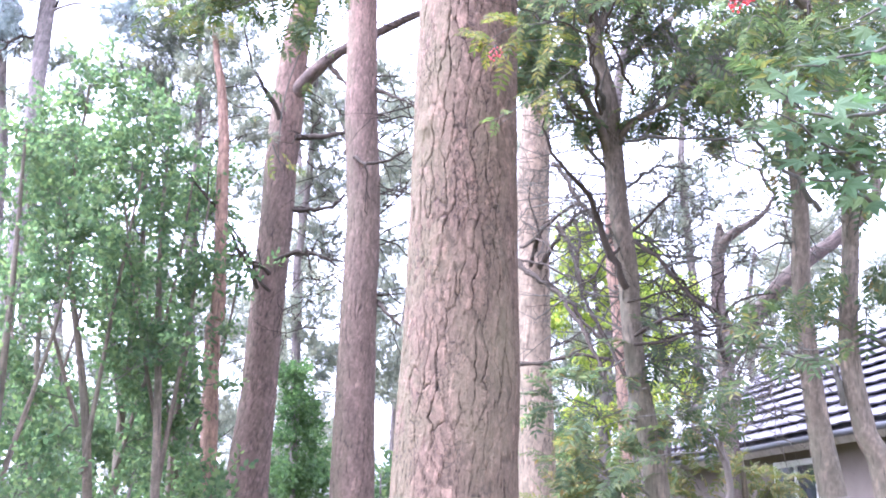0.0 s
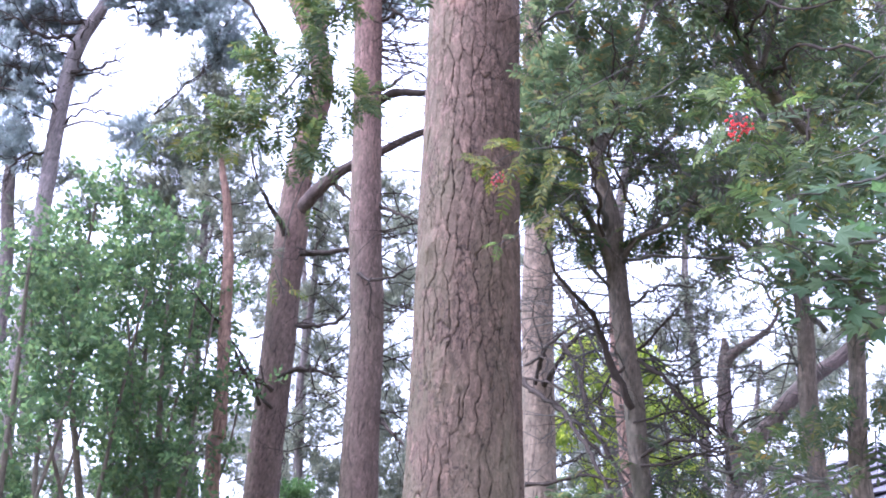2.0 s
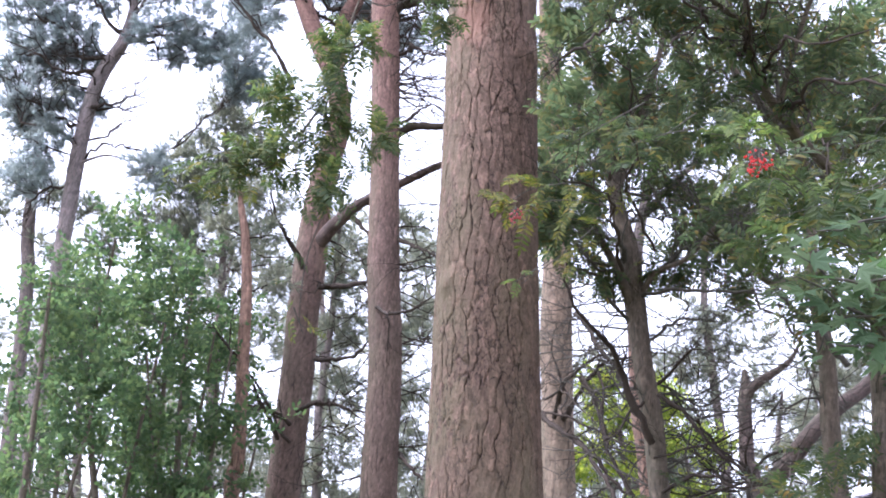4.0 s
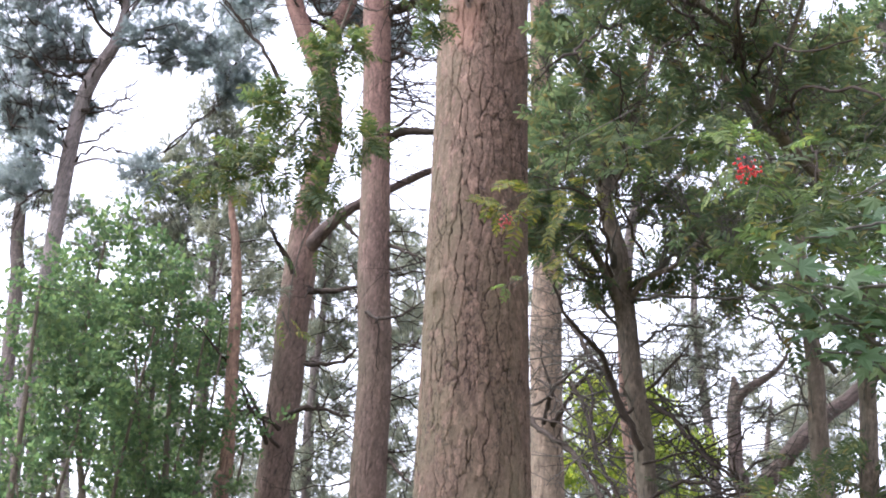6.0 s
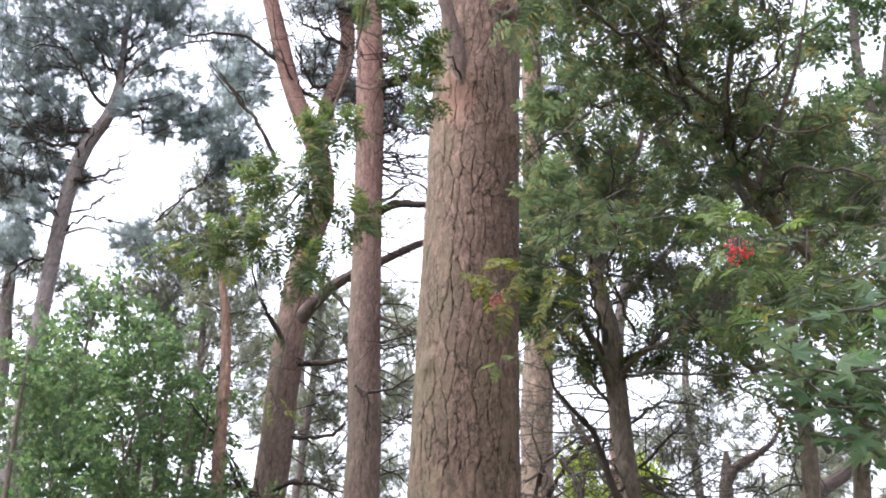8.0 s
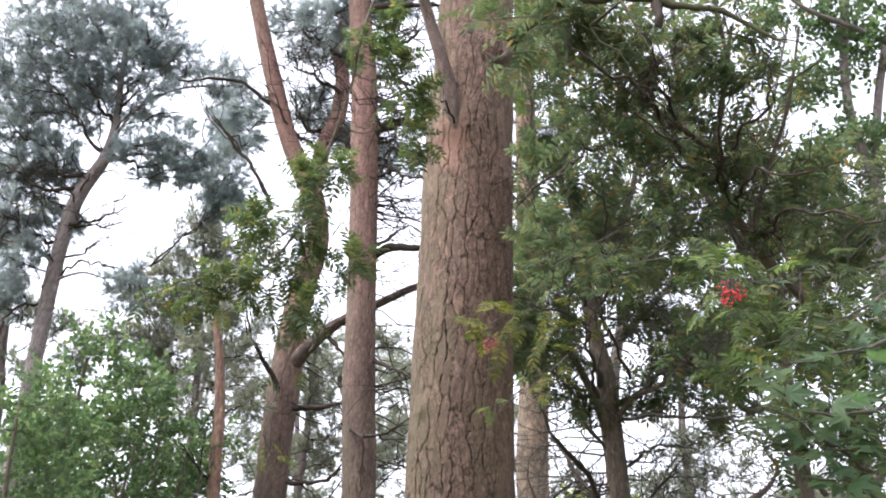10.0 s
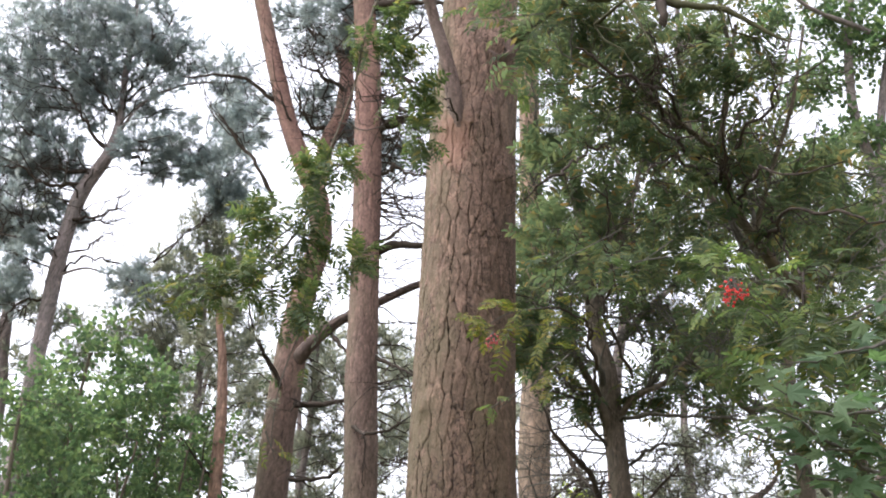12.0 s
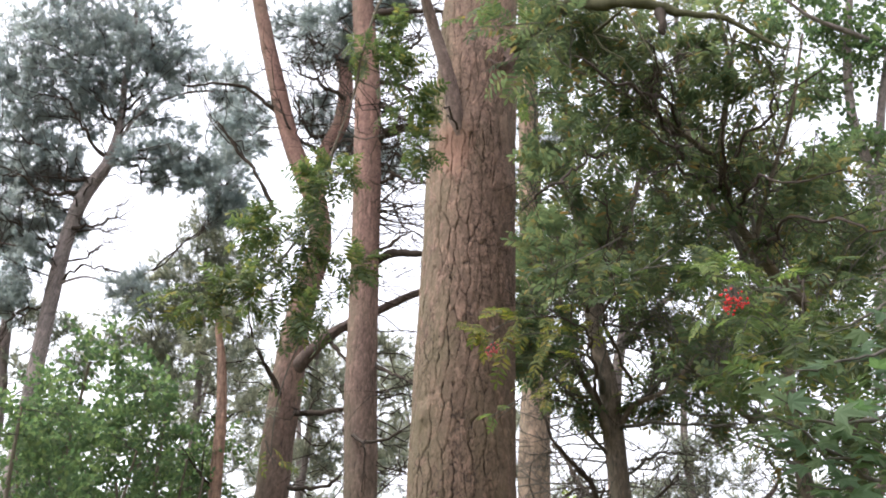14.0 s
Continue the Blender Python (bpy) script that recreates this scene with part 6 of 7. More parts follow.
leaf_spray(rowan, [(-0.279, 4.65, 5.325), (-0.354, 4.6, 5.075), (-0.29, 4.55, 4.837), (-0.2, 4.5, 4.485)], 16, 11, size=0.72)
leaf_spray(rowan, [(0.615, 4.85, 5.794), (0.417, 4.75, 5.481), (0.237, 4.7, 5.33), (0.092, 4.65, 5.219)], 13, 12, size=0.72)
leaf_spray(rowan, [(-0.562, 4.45, 3.603), (-0.689, 4.5, 3.267), (-0.716, 4.5, 3.001), (-0.697, 4.5, 2.908)], 6, 13, size=0.6)
leaf_spray(rowan, [(1.795, 5.2, 2.326), (1.51, 4.8, 2.212), (1.314, 4.6, 2.227), (1.247, 4.5, 2.3)], 12, 14, size=0.8)
leaf_spray(rowan, [(1.403, 5.2, 2.224), (1.046, 4.9, 1.988), (0.742, 4.8, 1.931), (0.507, 4.8, 1.862)], 16, 15, size=0.75)
leaf_spray(rowan, [(1.639, 6.6, 2.322), (1.558, 6.5, 2.184), (1.538, 6.4, 2.022)], 9, 18, size=0.8)
leaf_spray(rowan, [(2.035, 6.2, 2.76), (1.841, 6.1, 2.618), (1.746, 6.1, 2.557), (1.633, 6, 2.6)], 26, 19, 0.2, size=0.8)
leaf_spray(rowan, [(1.081, 5, 1.807), (0.822, 4.9, 1.777), (0.583, 4.9, 1.707)], 10, 16, size=0.75)
leaf_spray(rowan, [(1.082, 5, 4.16), (0.873, 4.8, 3.939), (0.726, 4.7, 3.862)], 8, 17, size=0.75)
# sprays by the berries: their light is painted in with the paler leaf colour
leaf_spray(rowan, [(1.518, 4.60, 3.520), (1.277, 4.30, 3.531), (1.100, 4.10, 3.562), (0.914, 4.00, 3.550)], 11, 21, 0.05, size=0.75, meshes=PAINTED_LIT_MESHES)
leaf_spray(rowan, [(1.518, 4.60, 3.520), (1.273, 4.30, 3.493), (1.156, 4.05, 3.478), (1.260, 3.95, 3.467)], 7, 22, 0.04, size=0.72, meshes=PAINTED_LIT_MESHES)
leaf_spray(rowan, [(1.363, 4.40, 3.461), (1.199, 4.20, 3.449), (1.129, 4.10, 3.334)], 5, 23, 0.04, size=0.7, meshes=PAINTED_LIT_MESHES)
leaf_spray(rowan, [(1.895, 4.60, 3.628), (1.610, 4.30, 3.457), (1.409, 4.20, 3.353)], 8, 24, 0.08, size=0.85)
leaf_spray(rowan, [(1.819, 4.50, 3.378), (1.564, 4.30, 3.298), (1.327, 4.20, 3.234)], 8, 25, 0.08, size=0.9)
leaf_spray(rowan, [(1.559, 4.40, 3.216), (1.355, 4.30, 3.249), (1.168, 4.20, 3.187)], 6, 26, 0.06, size=0.8, meshes=TURNING_MESHES)
leaf_spray(rowan, [(0.985, 4.70, 3.920), (0.812, 4.60, 3.842), (0.669, 4.50, 3.738)], 5, 27, 0.06, size=0.75)
leaf_spray(rowan, [(0.457, 4.60, 5.217), (0.282, 4.50, 5.120), (0.087, 4.40, 5.025)], 6, 28, 0.04, size=0.8)
leaf_spray(rowan, [(0.839, 5.00, 4.221), (0.518, 4.90, 3.987), (0.348, 4.80, 3.822)], 6, 29, 0.08, size=0.85)
leaf_spray(rowan, [(-0.601, 4.55, 4.095), (-0.735, 4.50, 3.925), (-0.887, 4.45, 3.762), (-1.064, 4.40, 3.684), (-1.179, 4.40, 3.644)], 13, 31, 0.09, size=0.68)
leaf_spray(rowan, [(-0.725, 4.50, 3.787), (-0.876, 4.45, 3.629), (-1.050, 4.40, 3.553), (-1.189, 4.40, 3.527)], 9, 32, 0.08, size=0.66, meshes=TURNING_MESHES)
leaf_spray(rowan, [(-0.507, 4.55, 4.272), (-0.619, 4.50, 4.067), (-0.632, 4.50, 3.870), (-0.548, 4.50, 3.680)], 14, 33, 0.1, size=0.68)
leaf_spray(rowan, [(-0.766, 4.50, 3.679), (-0.731, 4.50, 3.521), (-0.632, 4.50, 3.469)], 6, 34, 0.06, size=0.6)
leaf_spray(rowan, [(-0.741, 4.50, 3.025), (-0.712, 4.50, 2.954), (-0.688, 4.50, 2.931)], 3, 35, 0.03, size=0.6, meshes=TURNING_MESHES)
# a few pale leaves share that lit-painted colour
leaf_spray(rowan, [(0.348, 5.00, 3.403), (0.235, 4.80, 3.265), (0.169, 4.70, 3.192)], 3, 41, 0.03, size=0.55, meshes=PAINTED_LIT_MESHES)
leaf_spray(rowan, [(0.445, 5.20, 5.455), (0.402, 5.10, 5.231), (0.404, 5.10, 5.085)], 3, 42, 0.03, size=0.6, meshes=PAINTED_LIT_MESHES)
leaf_spray(rowan, [(1.181, 4.10, 3.501), (0.997, 4.00, 3.407), (0.946, 4.00, 3.313)], 4, 43, 0.03, size=0.55, meshes=PAINTED_LIT_MESHES)

# ------------------------------------------------------------ a young maple reaching in
def maple_leaf():
    """A five-lobed leaf on a stalk along +y, slightly folded and drooping."""
    tips = [(-62, 0.52), (-33, 0.84), (0, 1.0), (33, 0.84), (62, 0.52)]
    rim = []
    for k, (deg, far) in enumerate(tips):
        for d, f in ((-11, 0.66), (0, 1.0), (11, 0.66)):
            rim.append((deg * 1.45 + d, far * f))
        if k < 4:
            rim.append((0.5 * (deg + tips[k + 1][0]) * 1.45, 0.42))
    pts = [(0.0, 0.0, 0.0)] + [(f * math.sin(radians(d)), 0.12 + f * math.cos(radians(d)), -0.14 * f * f + 0.05 * abs(math.sin(radians(2 * d)))) for d, f in rim] + [(0.0, 0.12, 0.02)]
    hub = len(pts) - 1
    tri = [(hub, k + 1, k) for k in range(1, hub - 1)] + [(hub, 1, 0), (hub, 0, hub - 1)]
    stalk = [(-0.012, -0.55, 0.03), (0.012, -0.55, 0.03), (0.012, 0.1, 0.012), (-0.012, 0.1, 0.012)]
    g = Geo()
    g.add(np.array(pts) * 0.105, np.array(tri))
    g.add(np.array(stalk) * 0.105, np.array([(0, 1, 2, 3)]))
    return g.mesh("leaf", LEAF_MAPLE, False)


MAPLE_LEAF = maple_leaf()
maple = thing("maple_sapling", "young maple with broad lobed green leaves", "tree", "broad-leaved trees")
branch(maple, [(2.2, 4.7, -0.05, 0.02), (2.15, 4.65, 1.6, 0.016), (2.048, 4.6, 2.93, 0.025), (2.017, 4.5, 3.333, 0.019), (2.086, 4.5, 3.83, 0.011), (2.139, 4.5, 4.256, 0.006)], TWIG_ROWAN, 1500, 0, "slim grey stem", 8, 0.3, "trunk")


def maple_spray(pts, count, seed):
    rng = np.random.default_rng(seed)
    branch(maple, pts, TWIG_ROWAN, seed, 0, "", 6, 0.2, "twig")
    s = spline(pts, 0.03)[:, :3]
    for _ in range(count):
        i = int(rng.uniform(0.15, 0.999) * (len(s) - 1))
        w = Vector((rng.normal(-0.3, 0.7), rng.normal(-0.4, 0.5), rng.normal(-0.25, 0.25))).normalized()
        n = Vector((rng.normal(0, 0.3), rng.normal(-0.95, 0.35), 0.75))
        x = w.cross(n).normalized()
        k = rng.uniform(0.6, 1.1)
        ob = part("leaf", MAPLE_LEAF, None, maple)
        ob.matrix_world = Matrix.Translation(Vector(s[i]) + w * 0.04 * k + Vector(rng.normal(0, 0.035, 3))) @ Matrix((x, w, x.cross(w))).transposed().to_4x4() @ Matrix.Scale(k, 4)


maple_spray([(2.013, 4.5, 3.308, 0.012), (1.63, 4, 3.029, 0.008), (1.364, 3.75, 2.868, 0.006), (1.183, 3.7, 2.901, 0.004), (1.079, 3.65, 2.922, 0.002)], 24, 1510)
maple_spray([(2.053, 4.5, 3.589, 0.011), (1.644, 4, 3.229, 0.007), (1.415, 3.85, 3.124, 0.005), (1.177, 3.75, 3.042, 0.003)], 20, 1511)
maple_spray([(2.048, 4.6, 2.93, 0.01), (1.814, 4.5, 2.97, 0.008), (1.474, 4, 2.817, 0.005), (1.29, 4, 2.795, 0.003)], 16, 1512)
maple_spray([(2.086, 4.5, 3.83, 0.01), (1.632, 4, 3.413, 0.006), (1.49, 4, 3.32, 0.003)], 12, 1513)
maple_spray([(1.634, 4.30, 2.797, 0.008), (1.371, 4.00, 2.796, 0.006), (1.196, 3.85, 2.854, 0.004), (1.076, 3.75, 2.872, 0.002)], 13, 1514)
maple_spray([(1.660, 4.30, 2.979, 0.008), (1.450, 4.10, 3.003, 0.006), (1.282, 4.00, 3.058, 0.004), (1.147, 3.95, 3.063, 0.002)], 11, 1515)
maple_spray([(1.583, 4.20, 2.681, 0.008), (1.397, 4.00, 2.690, 0.005), (1.248, 3.90, 2.683, 0.002)], 9, 1516)

# ------------------------------------------------------------ a dull broad-leaved tree behind the rowans
tree("broadleaf_tree", "dull olive broad-leaved tree behind the rowans", [[(1.866, 11.5, 1.936, 0.083), (1.799, 11.5, 3.552, 0.073), (1.716, 11.5, 5.388, 0.064), (1.918, 11.5, 6.665, 0.055), (2.663, 11.5, 8.912, 0.04), (2.808, 11.5, 11.008, 0.025)], [(1.9, 11.5, 6.4, 0.036), (3.087, 11.6, 7.693, 0.029), (3.797, 11.7, 9.123, 0.02), (4.301, 11.8, 10.714, 0.014)], [(2.048, 11.5, 7.212, 0.034), (1.944, 11.4, 8.238, 0.026), (1.614, 11.3, 9.572, 0.017)]],
    [(1.106, 11.4, 8.235, 0.387), (1.594, 11.3, 9.172, 0.43), (1.524, 11.4, 7.582, 0.378), (2.134, 11.4, 10.144, 0.446), (2.098, 11.4, 8.616, 0.424), (2.637, 11.5, 9.39, 0.438), (2.578, 11.5, 7.928, 0.417), (3.297, 11.6, 10.383, 0.455), (3.188, 11.6, 8.665, 0.43), (2.98, 11.6, 7.265, 0.379), (3.856, 11.7, 9.611, 0.447), (3.648, 11.7, 7.894, 0.422), (3.361, 11.7, 6.557, 0.31), (4.091, 11.8, 7.154, 0.318), (4.219, 11.8, 8.556, 0.367), (3.109, 11.6, 6.714, 0.297), (4.376, 11.8, 7.802, 0.326), (2.822, 11.6, 6.314, 0.274), (2.875, 11.5, 11.371, 0.646), (4.142, 11.5, 11.191, 0.642), (1.61, 11.4, 10.658, 0.489), (4.006, 11.70, 8.651, 0.340)]
        + [(4.404, 11.70, 8.195, 0.360), (4.936, 11.70, 8.654, 0.300), (3.600, 11.70, 8.042, 0.340), (4.061, 11.70, 7.604, 0.340), (4.650, 11.70, 7.678, 0.360), (5.098, 11.70, 8.047, 0.360), (3.275, 11.70, 7.457, 0.300), (3.732, 11.70, 7.036, 0.280), (4.308, 11.70, 7.108, 0.300)],
    BARK_DIM, TWIG_DARK, LEAF_OLIVE, SPRIGS, 147, "broad-leaved trees", stem_args=dict(cols=20, step=0.08, depth=0.004), forks=7, shoots=6, limb_radius=0.01, grow=1.5, bare=6)

# ------------------------------------------------------------ birches at the far right
tree("birch_tree", "slim pale-stemmed birch with small light leaves", [[(4.010, 9.90, 5.500, 0.062), (4.114, 9.90, 6.301, 0.060), (4.182, 9.90, 7.034, 0.057), (4.195, 9.90, 7.482, 0.054), (4.139, 9.90, 7.798, 0.052), (4.097, 9.90, 8.185, 0.050), (4.121, 9.90, 8.640, 0.048), (4.199, 9.90, 9.223, 0.045), (4.293, 9.90, 9.678, 0.042), (4.465, 9.90, 10.634, 0.030), (4.691, 9.90, 11.837, 0.014)],
    [(4.165, 9.95, 6.505, 0.050), (4.236, 9.95, 7.061, 0.050), (4.289, 9.95, 7.577, 0.048), (4.384, 9.95, 8.115, 0.046), (4.542, 9.95, 8.748, 0.042), (4.795, 9.95, 9.565, 0.036), (5.146, 9.95, 10.680, 0.020)],
    [(4.566, 9.72, 8.891, 0.035), (4.153, 9.63, 9.038, 0.029), (3.684, 9.54, 9.200, 0.021), (3.346, 9.45, 9.479, 0.012)]],
    [(4.089, 9.90, 9.246, 0.361), (4.436, 9.90, 8.807, 0.355), (3.757, 9.90, 8.590, 0.322), (4.163, 9.90, 7.832, 0.341), (3.727, 9.90, 7.566, 0.310), (3.649, 9.90, 9.547, 0.365), (4.183, 9.90, 6.929, 0.329), (4.351, 9.90, 10.172, 0.559), (4.800, 9.90, 9.550, 0.425)], BARK_PALE, TWIG_DARK, LEAF_BROAD, SPRIGS, 151, "broad-leaved trees", stem_args=dict(cols=24, step=0.06, depth=0.003), forks=12, shoots=8, limb_radius=0.01)

# ------------------------------------------------------------ understorey and the further wood
tree("yellow_bush", "tall bush with bright yellow-green leaves", [[(2.205, 17, 2.007, 0.081), (2.238, 17, 4.141, 0.059), (2.152, 17, 5.346, 0.034)], [(3.099, 17, 2.006, 0.073), (3.194, 17, 3.97, 0.042), (3.074, 17, 4.995, 0.025)]],
    [(1.928, 17, 5.897, 0.291), (2.076, 17, 5.374, 0.39), (2.852, 17, 5.631, 0.357), (2.984, 17, 5.029, 0.42), (3.475, 17, 4.858, 0.385), (2.296, 17, 4.692, 0.418), (1.712, 17, 4.694, 0.334), (3.18, 17, 4.191, 0.455), (2.26, 17, 3.947, 0.412), (3.17, 17, 3.468, 0.498), (2.08, 17, 3.14, 0.496)], BARK_DIM, TWIG_DARK, LEAF_YELLOW, SPRIGS_FAR, 161, "bushes", "bush", stem_args=dict(cols=12, step=0.15, depth=0.002), forks=18, shoots=8, limb_radius=0.008, size=0.62, bare=4)
tree("green_shrub", "bright green shrub between the pine stems", [[(-2.004, 15, 1.809, 0.05), (-2.033, 15, 2.805, 0.036), (-2.07, 15, 3.538, 0.018)]],
    [(-2.053, 15, 3.464, 0.177), (-2.005, 15, 3.096, 0.264), (-1.956, 15, 2.661, 0.349), (-1.833, 15, 2.161, 0.318), (-2.122, 15, 2.161, 0.289)], BARK_DIM, TWIG_DARK, LEAF_SHRUB, SPRIGS_FAR, 171, "bushes", "bush", stem_args=dict(cols=12, step=0.15, depth=0.002), forks=18, shoots=8, limb_radius=0.006, size=0.55, bare=3)


tree("pine_tree", "grey-green pine standing between the nearer stems", [[(-2.269, 17, 1.856, 0.073), (-2.307, 17, 3.983, 0.067), (-2.331, 17, 5.359, 0.06), (-2.288, 17, 5.734, 0.056), (-2.175, 17, 6.999, 0.052), (-2.119, 17, 8.292, 0.04), (-2.072, 17, 9.07, 0.027)]],
    [(-2.14, 17, 8.677, 0.378), (-2.374, 17, 8.101, 0.355), (-1.832, 17, 7.915, 0.371), (-2.066, 17, 7.36, 0.366), (-1.712, 17.2, 6.886, 0.365), (-2.191, 17, 6.558, 0.358), (-0.877, 17.4, 7.878, 0.396), (-0.988, 17.4, 8.651, 0.33), (-0.855, 17.4, 7.042, 0.387), (-2.138, 17, 4.703, 0.335), (-1.92, 17, 5.733, 0.376), (-0.915, 17.4, 5.829, 0.385), (-0.99, 17.4, 4.948, 0.378), (-1.997, 17, 3.983, 0.369), (-0.928, 17.4, 4.039, 0.377), (-1.807, 17, 2.984, 0.413)], BARK_DIM, TWIG_DARK, NEEDLE_FAR, SHOOTS_FAR, 181, "pines", stem_args=dict(cols=16, step=0.15), forks=16, shoots=8, limb_radius=0.009, grow=1.3, bare=4, size=0.8)
tree("pine_tree", "grey-green pine with drooping sprays among thin stems", [[(-4.04, 18, 1.882, 0.086), (-4.132, 18, 4.495, 0.08), (-4.145, 18, 6.362, 0.068), (-4.166, 18, 8.079, 0.061), (-4.217, 18, 9.501, 0.048), (-4.298, 18, 10.798, 0.03)]],
    [(-4.348, 18, 10.798, 0.397), (-3.972, 18, 11.023, 0.399), (-4.552, 18, 9.923, 0.428), (-3.792, 18, 10.142, 0.41), (-4.855, 18, 9.185, 0.401), (-4.27, 18, 9.084, 0.419), (-3.42, 18, 9.191, 0.42), (-4.561, 18, 8.275, 0.449), (-3.718, 18, 8.279, 0.449), (-3.271, 18, 7.407, 0.439), (-4.086, 18, 7.309, 0.439), (-3.389, 18, 6.66, 0.432), (-4.328, 18, 6.362, 0.456), (-3.451, 18, 5.434, 0.448), (-4.131, 18, 4.895, 0.444), (-3.551, 18, 4.494, 0.491), (-4.13, 18, 3.604, 0.485), (-3.401, 18, 3.077, 0.482), (-3.321, 18, 10.361, 0.353), (-5.371, 18, 9.878, 0.387), (-4.66, 18, 9.347, 0.383), (-5.607, 18, 9.15, 0.344)]
        + [(-4.901, 18, 8.631, 0.379), (-3.769, 18, 8.823, 0.342), (-4.974, 18, 10.111, 0.294), (-4.389, 18, 10.208, 0.333), (-4.738, 18, 9.572, 0.33), (-4.061, 18, 9.666, 0.33), (-4.233, 18, 10.863, 0.337), (-3.716, 18, 10.522, 0.335), (-3.871, 18, 11.528, 0.301), (-5.184, 18, 9.055, 0.327), (-4.581, 18, 8.735, 0.344), (-4.215, 18, 11.477, 0.362), (-4.931, 18, 10.685, 0.396), (-3.473, 18, 11.025, 0.379), (-4.379, 18, 10.139, 0.43), (-5.233, 18, 9.92, 0.35), (-3.56, 18, 9.714, 0.426)], BARK_DIM, TWIG_DARK, NEEDLE_FAR, SHOOTS_FAR, 182, "pines", stem_args=dict(cols=16, step=0.15), forks=13, shoots=8, limb_radius=0.013, grow=1.55, bare=9, size=0.75)
tree("pine_tree", "thin grey-green pine beyond the rowans", [[(4.341, 21.00, 2.309, 0.100), (4.537, 21.00, 4.956, 0.093), (4.453, 21.00, 7.126, 0.079), (4.410, 21.00, 8.528, 0.070), (4.607, 21.00, 10.137, 0.055)]],
    [(3.471, 21.00, 7.331, 0.479), (4.053, 21.00, 8.086, 0.423), (4.794, 21.00, 8.090, 0.466), (5.264, 21.00, 7.553, 0.377), (4.304, 21.00, 7.335, 0.479), (2.221, 21.00, 7.324, 0.416), (4.205, 21.00, 7.346, 0.468), (4.789, 21.00, 6.691, 0.463), (4.661, 21.00, 7.788, 0.385), (3.977, 21.00, 7.128, 0.382), (7.620, 21.00, 7.555, 0.384), (4.403, 21.00, 5.377, 0.522), (5.700, 21.00, 4.535, 0.455)], BARK_DIM, TWIG_DARK, NEEDLE_FAR, SHOOTS_FAR, 183, "pines", stem_args=dict(cols=16, step=0.15), forks=14, shoots=8, limb_radius=0.009, grow=1.3, bare=5, size=0.8)


tree("rowan_bush", "low rowan bush with yellowing leaves beside the house", [[(2.247, 9, 1.248, 0.042), (2.237, 9, 1.746, 0.026), (2.216, 9, 2.086, 0.013)], [(1.611, 9, 1.249, 0.03), (1.508, 9, 1.79, 0.019), (1.442, 9, 2.26, 0.011)]],
    [(1.857, 9, 1.874, 0.199), (2.156, 9, 1.831, 0.19), (2.461, 9, 1.873, 0.173), (1.393, 9, 2.131, 0.2), (1.125, 9, 1.917, 0.216), (1.553, 9, 1.832, 0.199), (0.959, 9, 2.175, 0.192), (0.862, 9, 1.791, 0.19), (1.747, 9, 2.26, 0.148)], BARK_ROWAN, TWIG_ROWAN, LEAF_OLIVE, ROWAN_LEAVES, 185, "rowans", "bush", stem_args=dict(cols=14, step=0.08, depth=0.002), forks=8, shoots=5, limb_radius=0.008, lift=-0.1, roll=0.6, grow=1.3, bare=5, size=0.85)


def far_wood():
    """Pines further in, thin between the nearer stems, thicker low down."""
    rng = np.random.default_rng(5)
    spots = [(-9.5, 26, 10.2), (-7.4, 22, 8.6), (-5.6, 25, 11.4), (-3.9, 28, 12.6), (-2.4, 24, 10.6), (-0.7, 27, 12.2), (-4.8, 31, 13.5), (1.3, 25, 10.5), (3.0, 22, 7.0), (4.6, 27, 8.0), (6.4, 23, 7.2), (8.3, 26, 8.6), (10.2, 24, 8.6), (-12.5, 27, 10.5), (12.5, 27, 9.5), (9.2, 21.5, 7.2), (2.2, 31, 9.0), (-8.6, 32, 12.0), (-1.6, 33, 14.0)]
    for k, (x, y, h) in enumerate(spots):
        stem = [(x, y, -0.05, 0.16), (x + rng.normal(0, 0.15), y, h * 0.4, 0.12), (x + rng.normal(0, 0.3), y, h * 0.75, 0.08), (x + rng.normal(0, 0.3), y, h, 0.03)]
        lobes = []
        for _ in range(19):
            z = h * rng.uniform(0.12, 1.02)
            a = rng.uniform(0, 2 * math.pi)
            w = (1.2 - 0.75 * z / h) * 2.1
            lobes.append((x + w * math.cos(a) * rng.uniform(0.3, 1), y + 0.6 * w * math.sin(a), z, rng.uniform(0.5, 0.85)))
        tree("pine_tree", "far grey-green pine seen between nearer stems", [stem], lobes, BARK_DIM, TWIG_DARK, NEEDLE_FAR, SHOOTS_FAR, 200 + k, "far pines", stem_args=dict(cols=12, step=0.2), forks=9, shoots=8, size=1.2, limb_radius=0.012, sides=4, reach=0.2, bare=1)


far_wood()


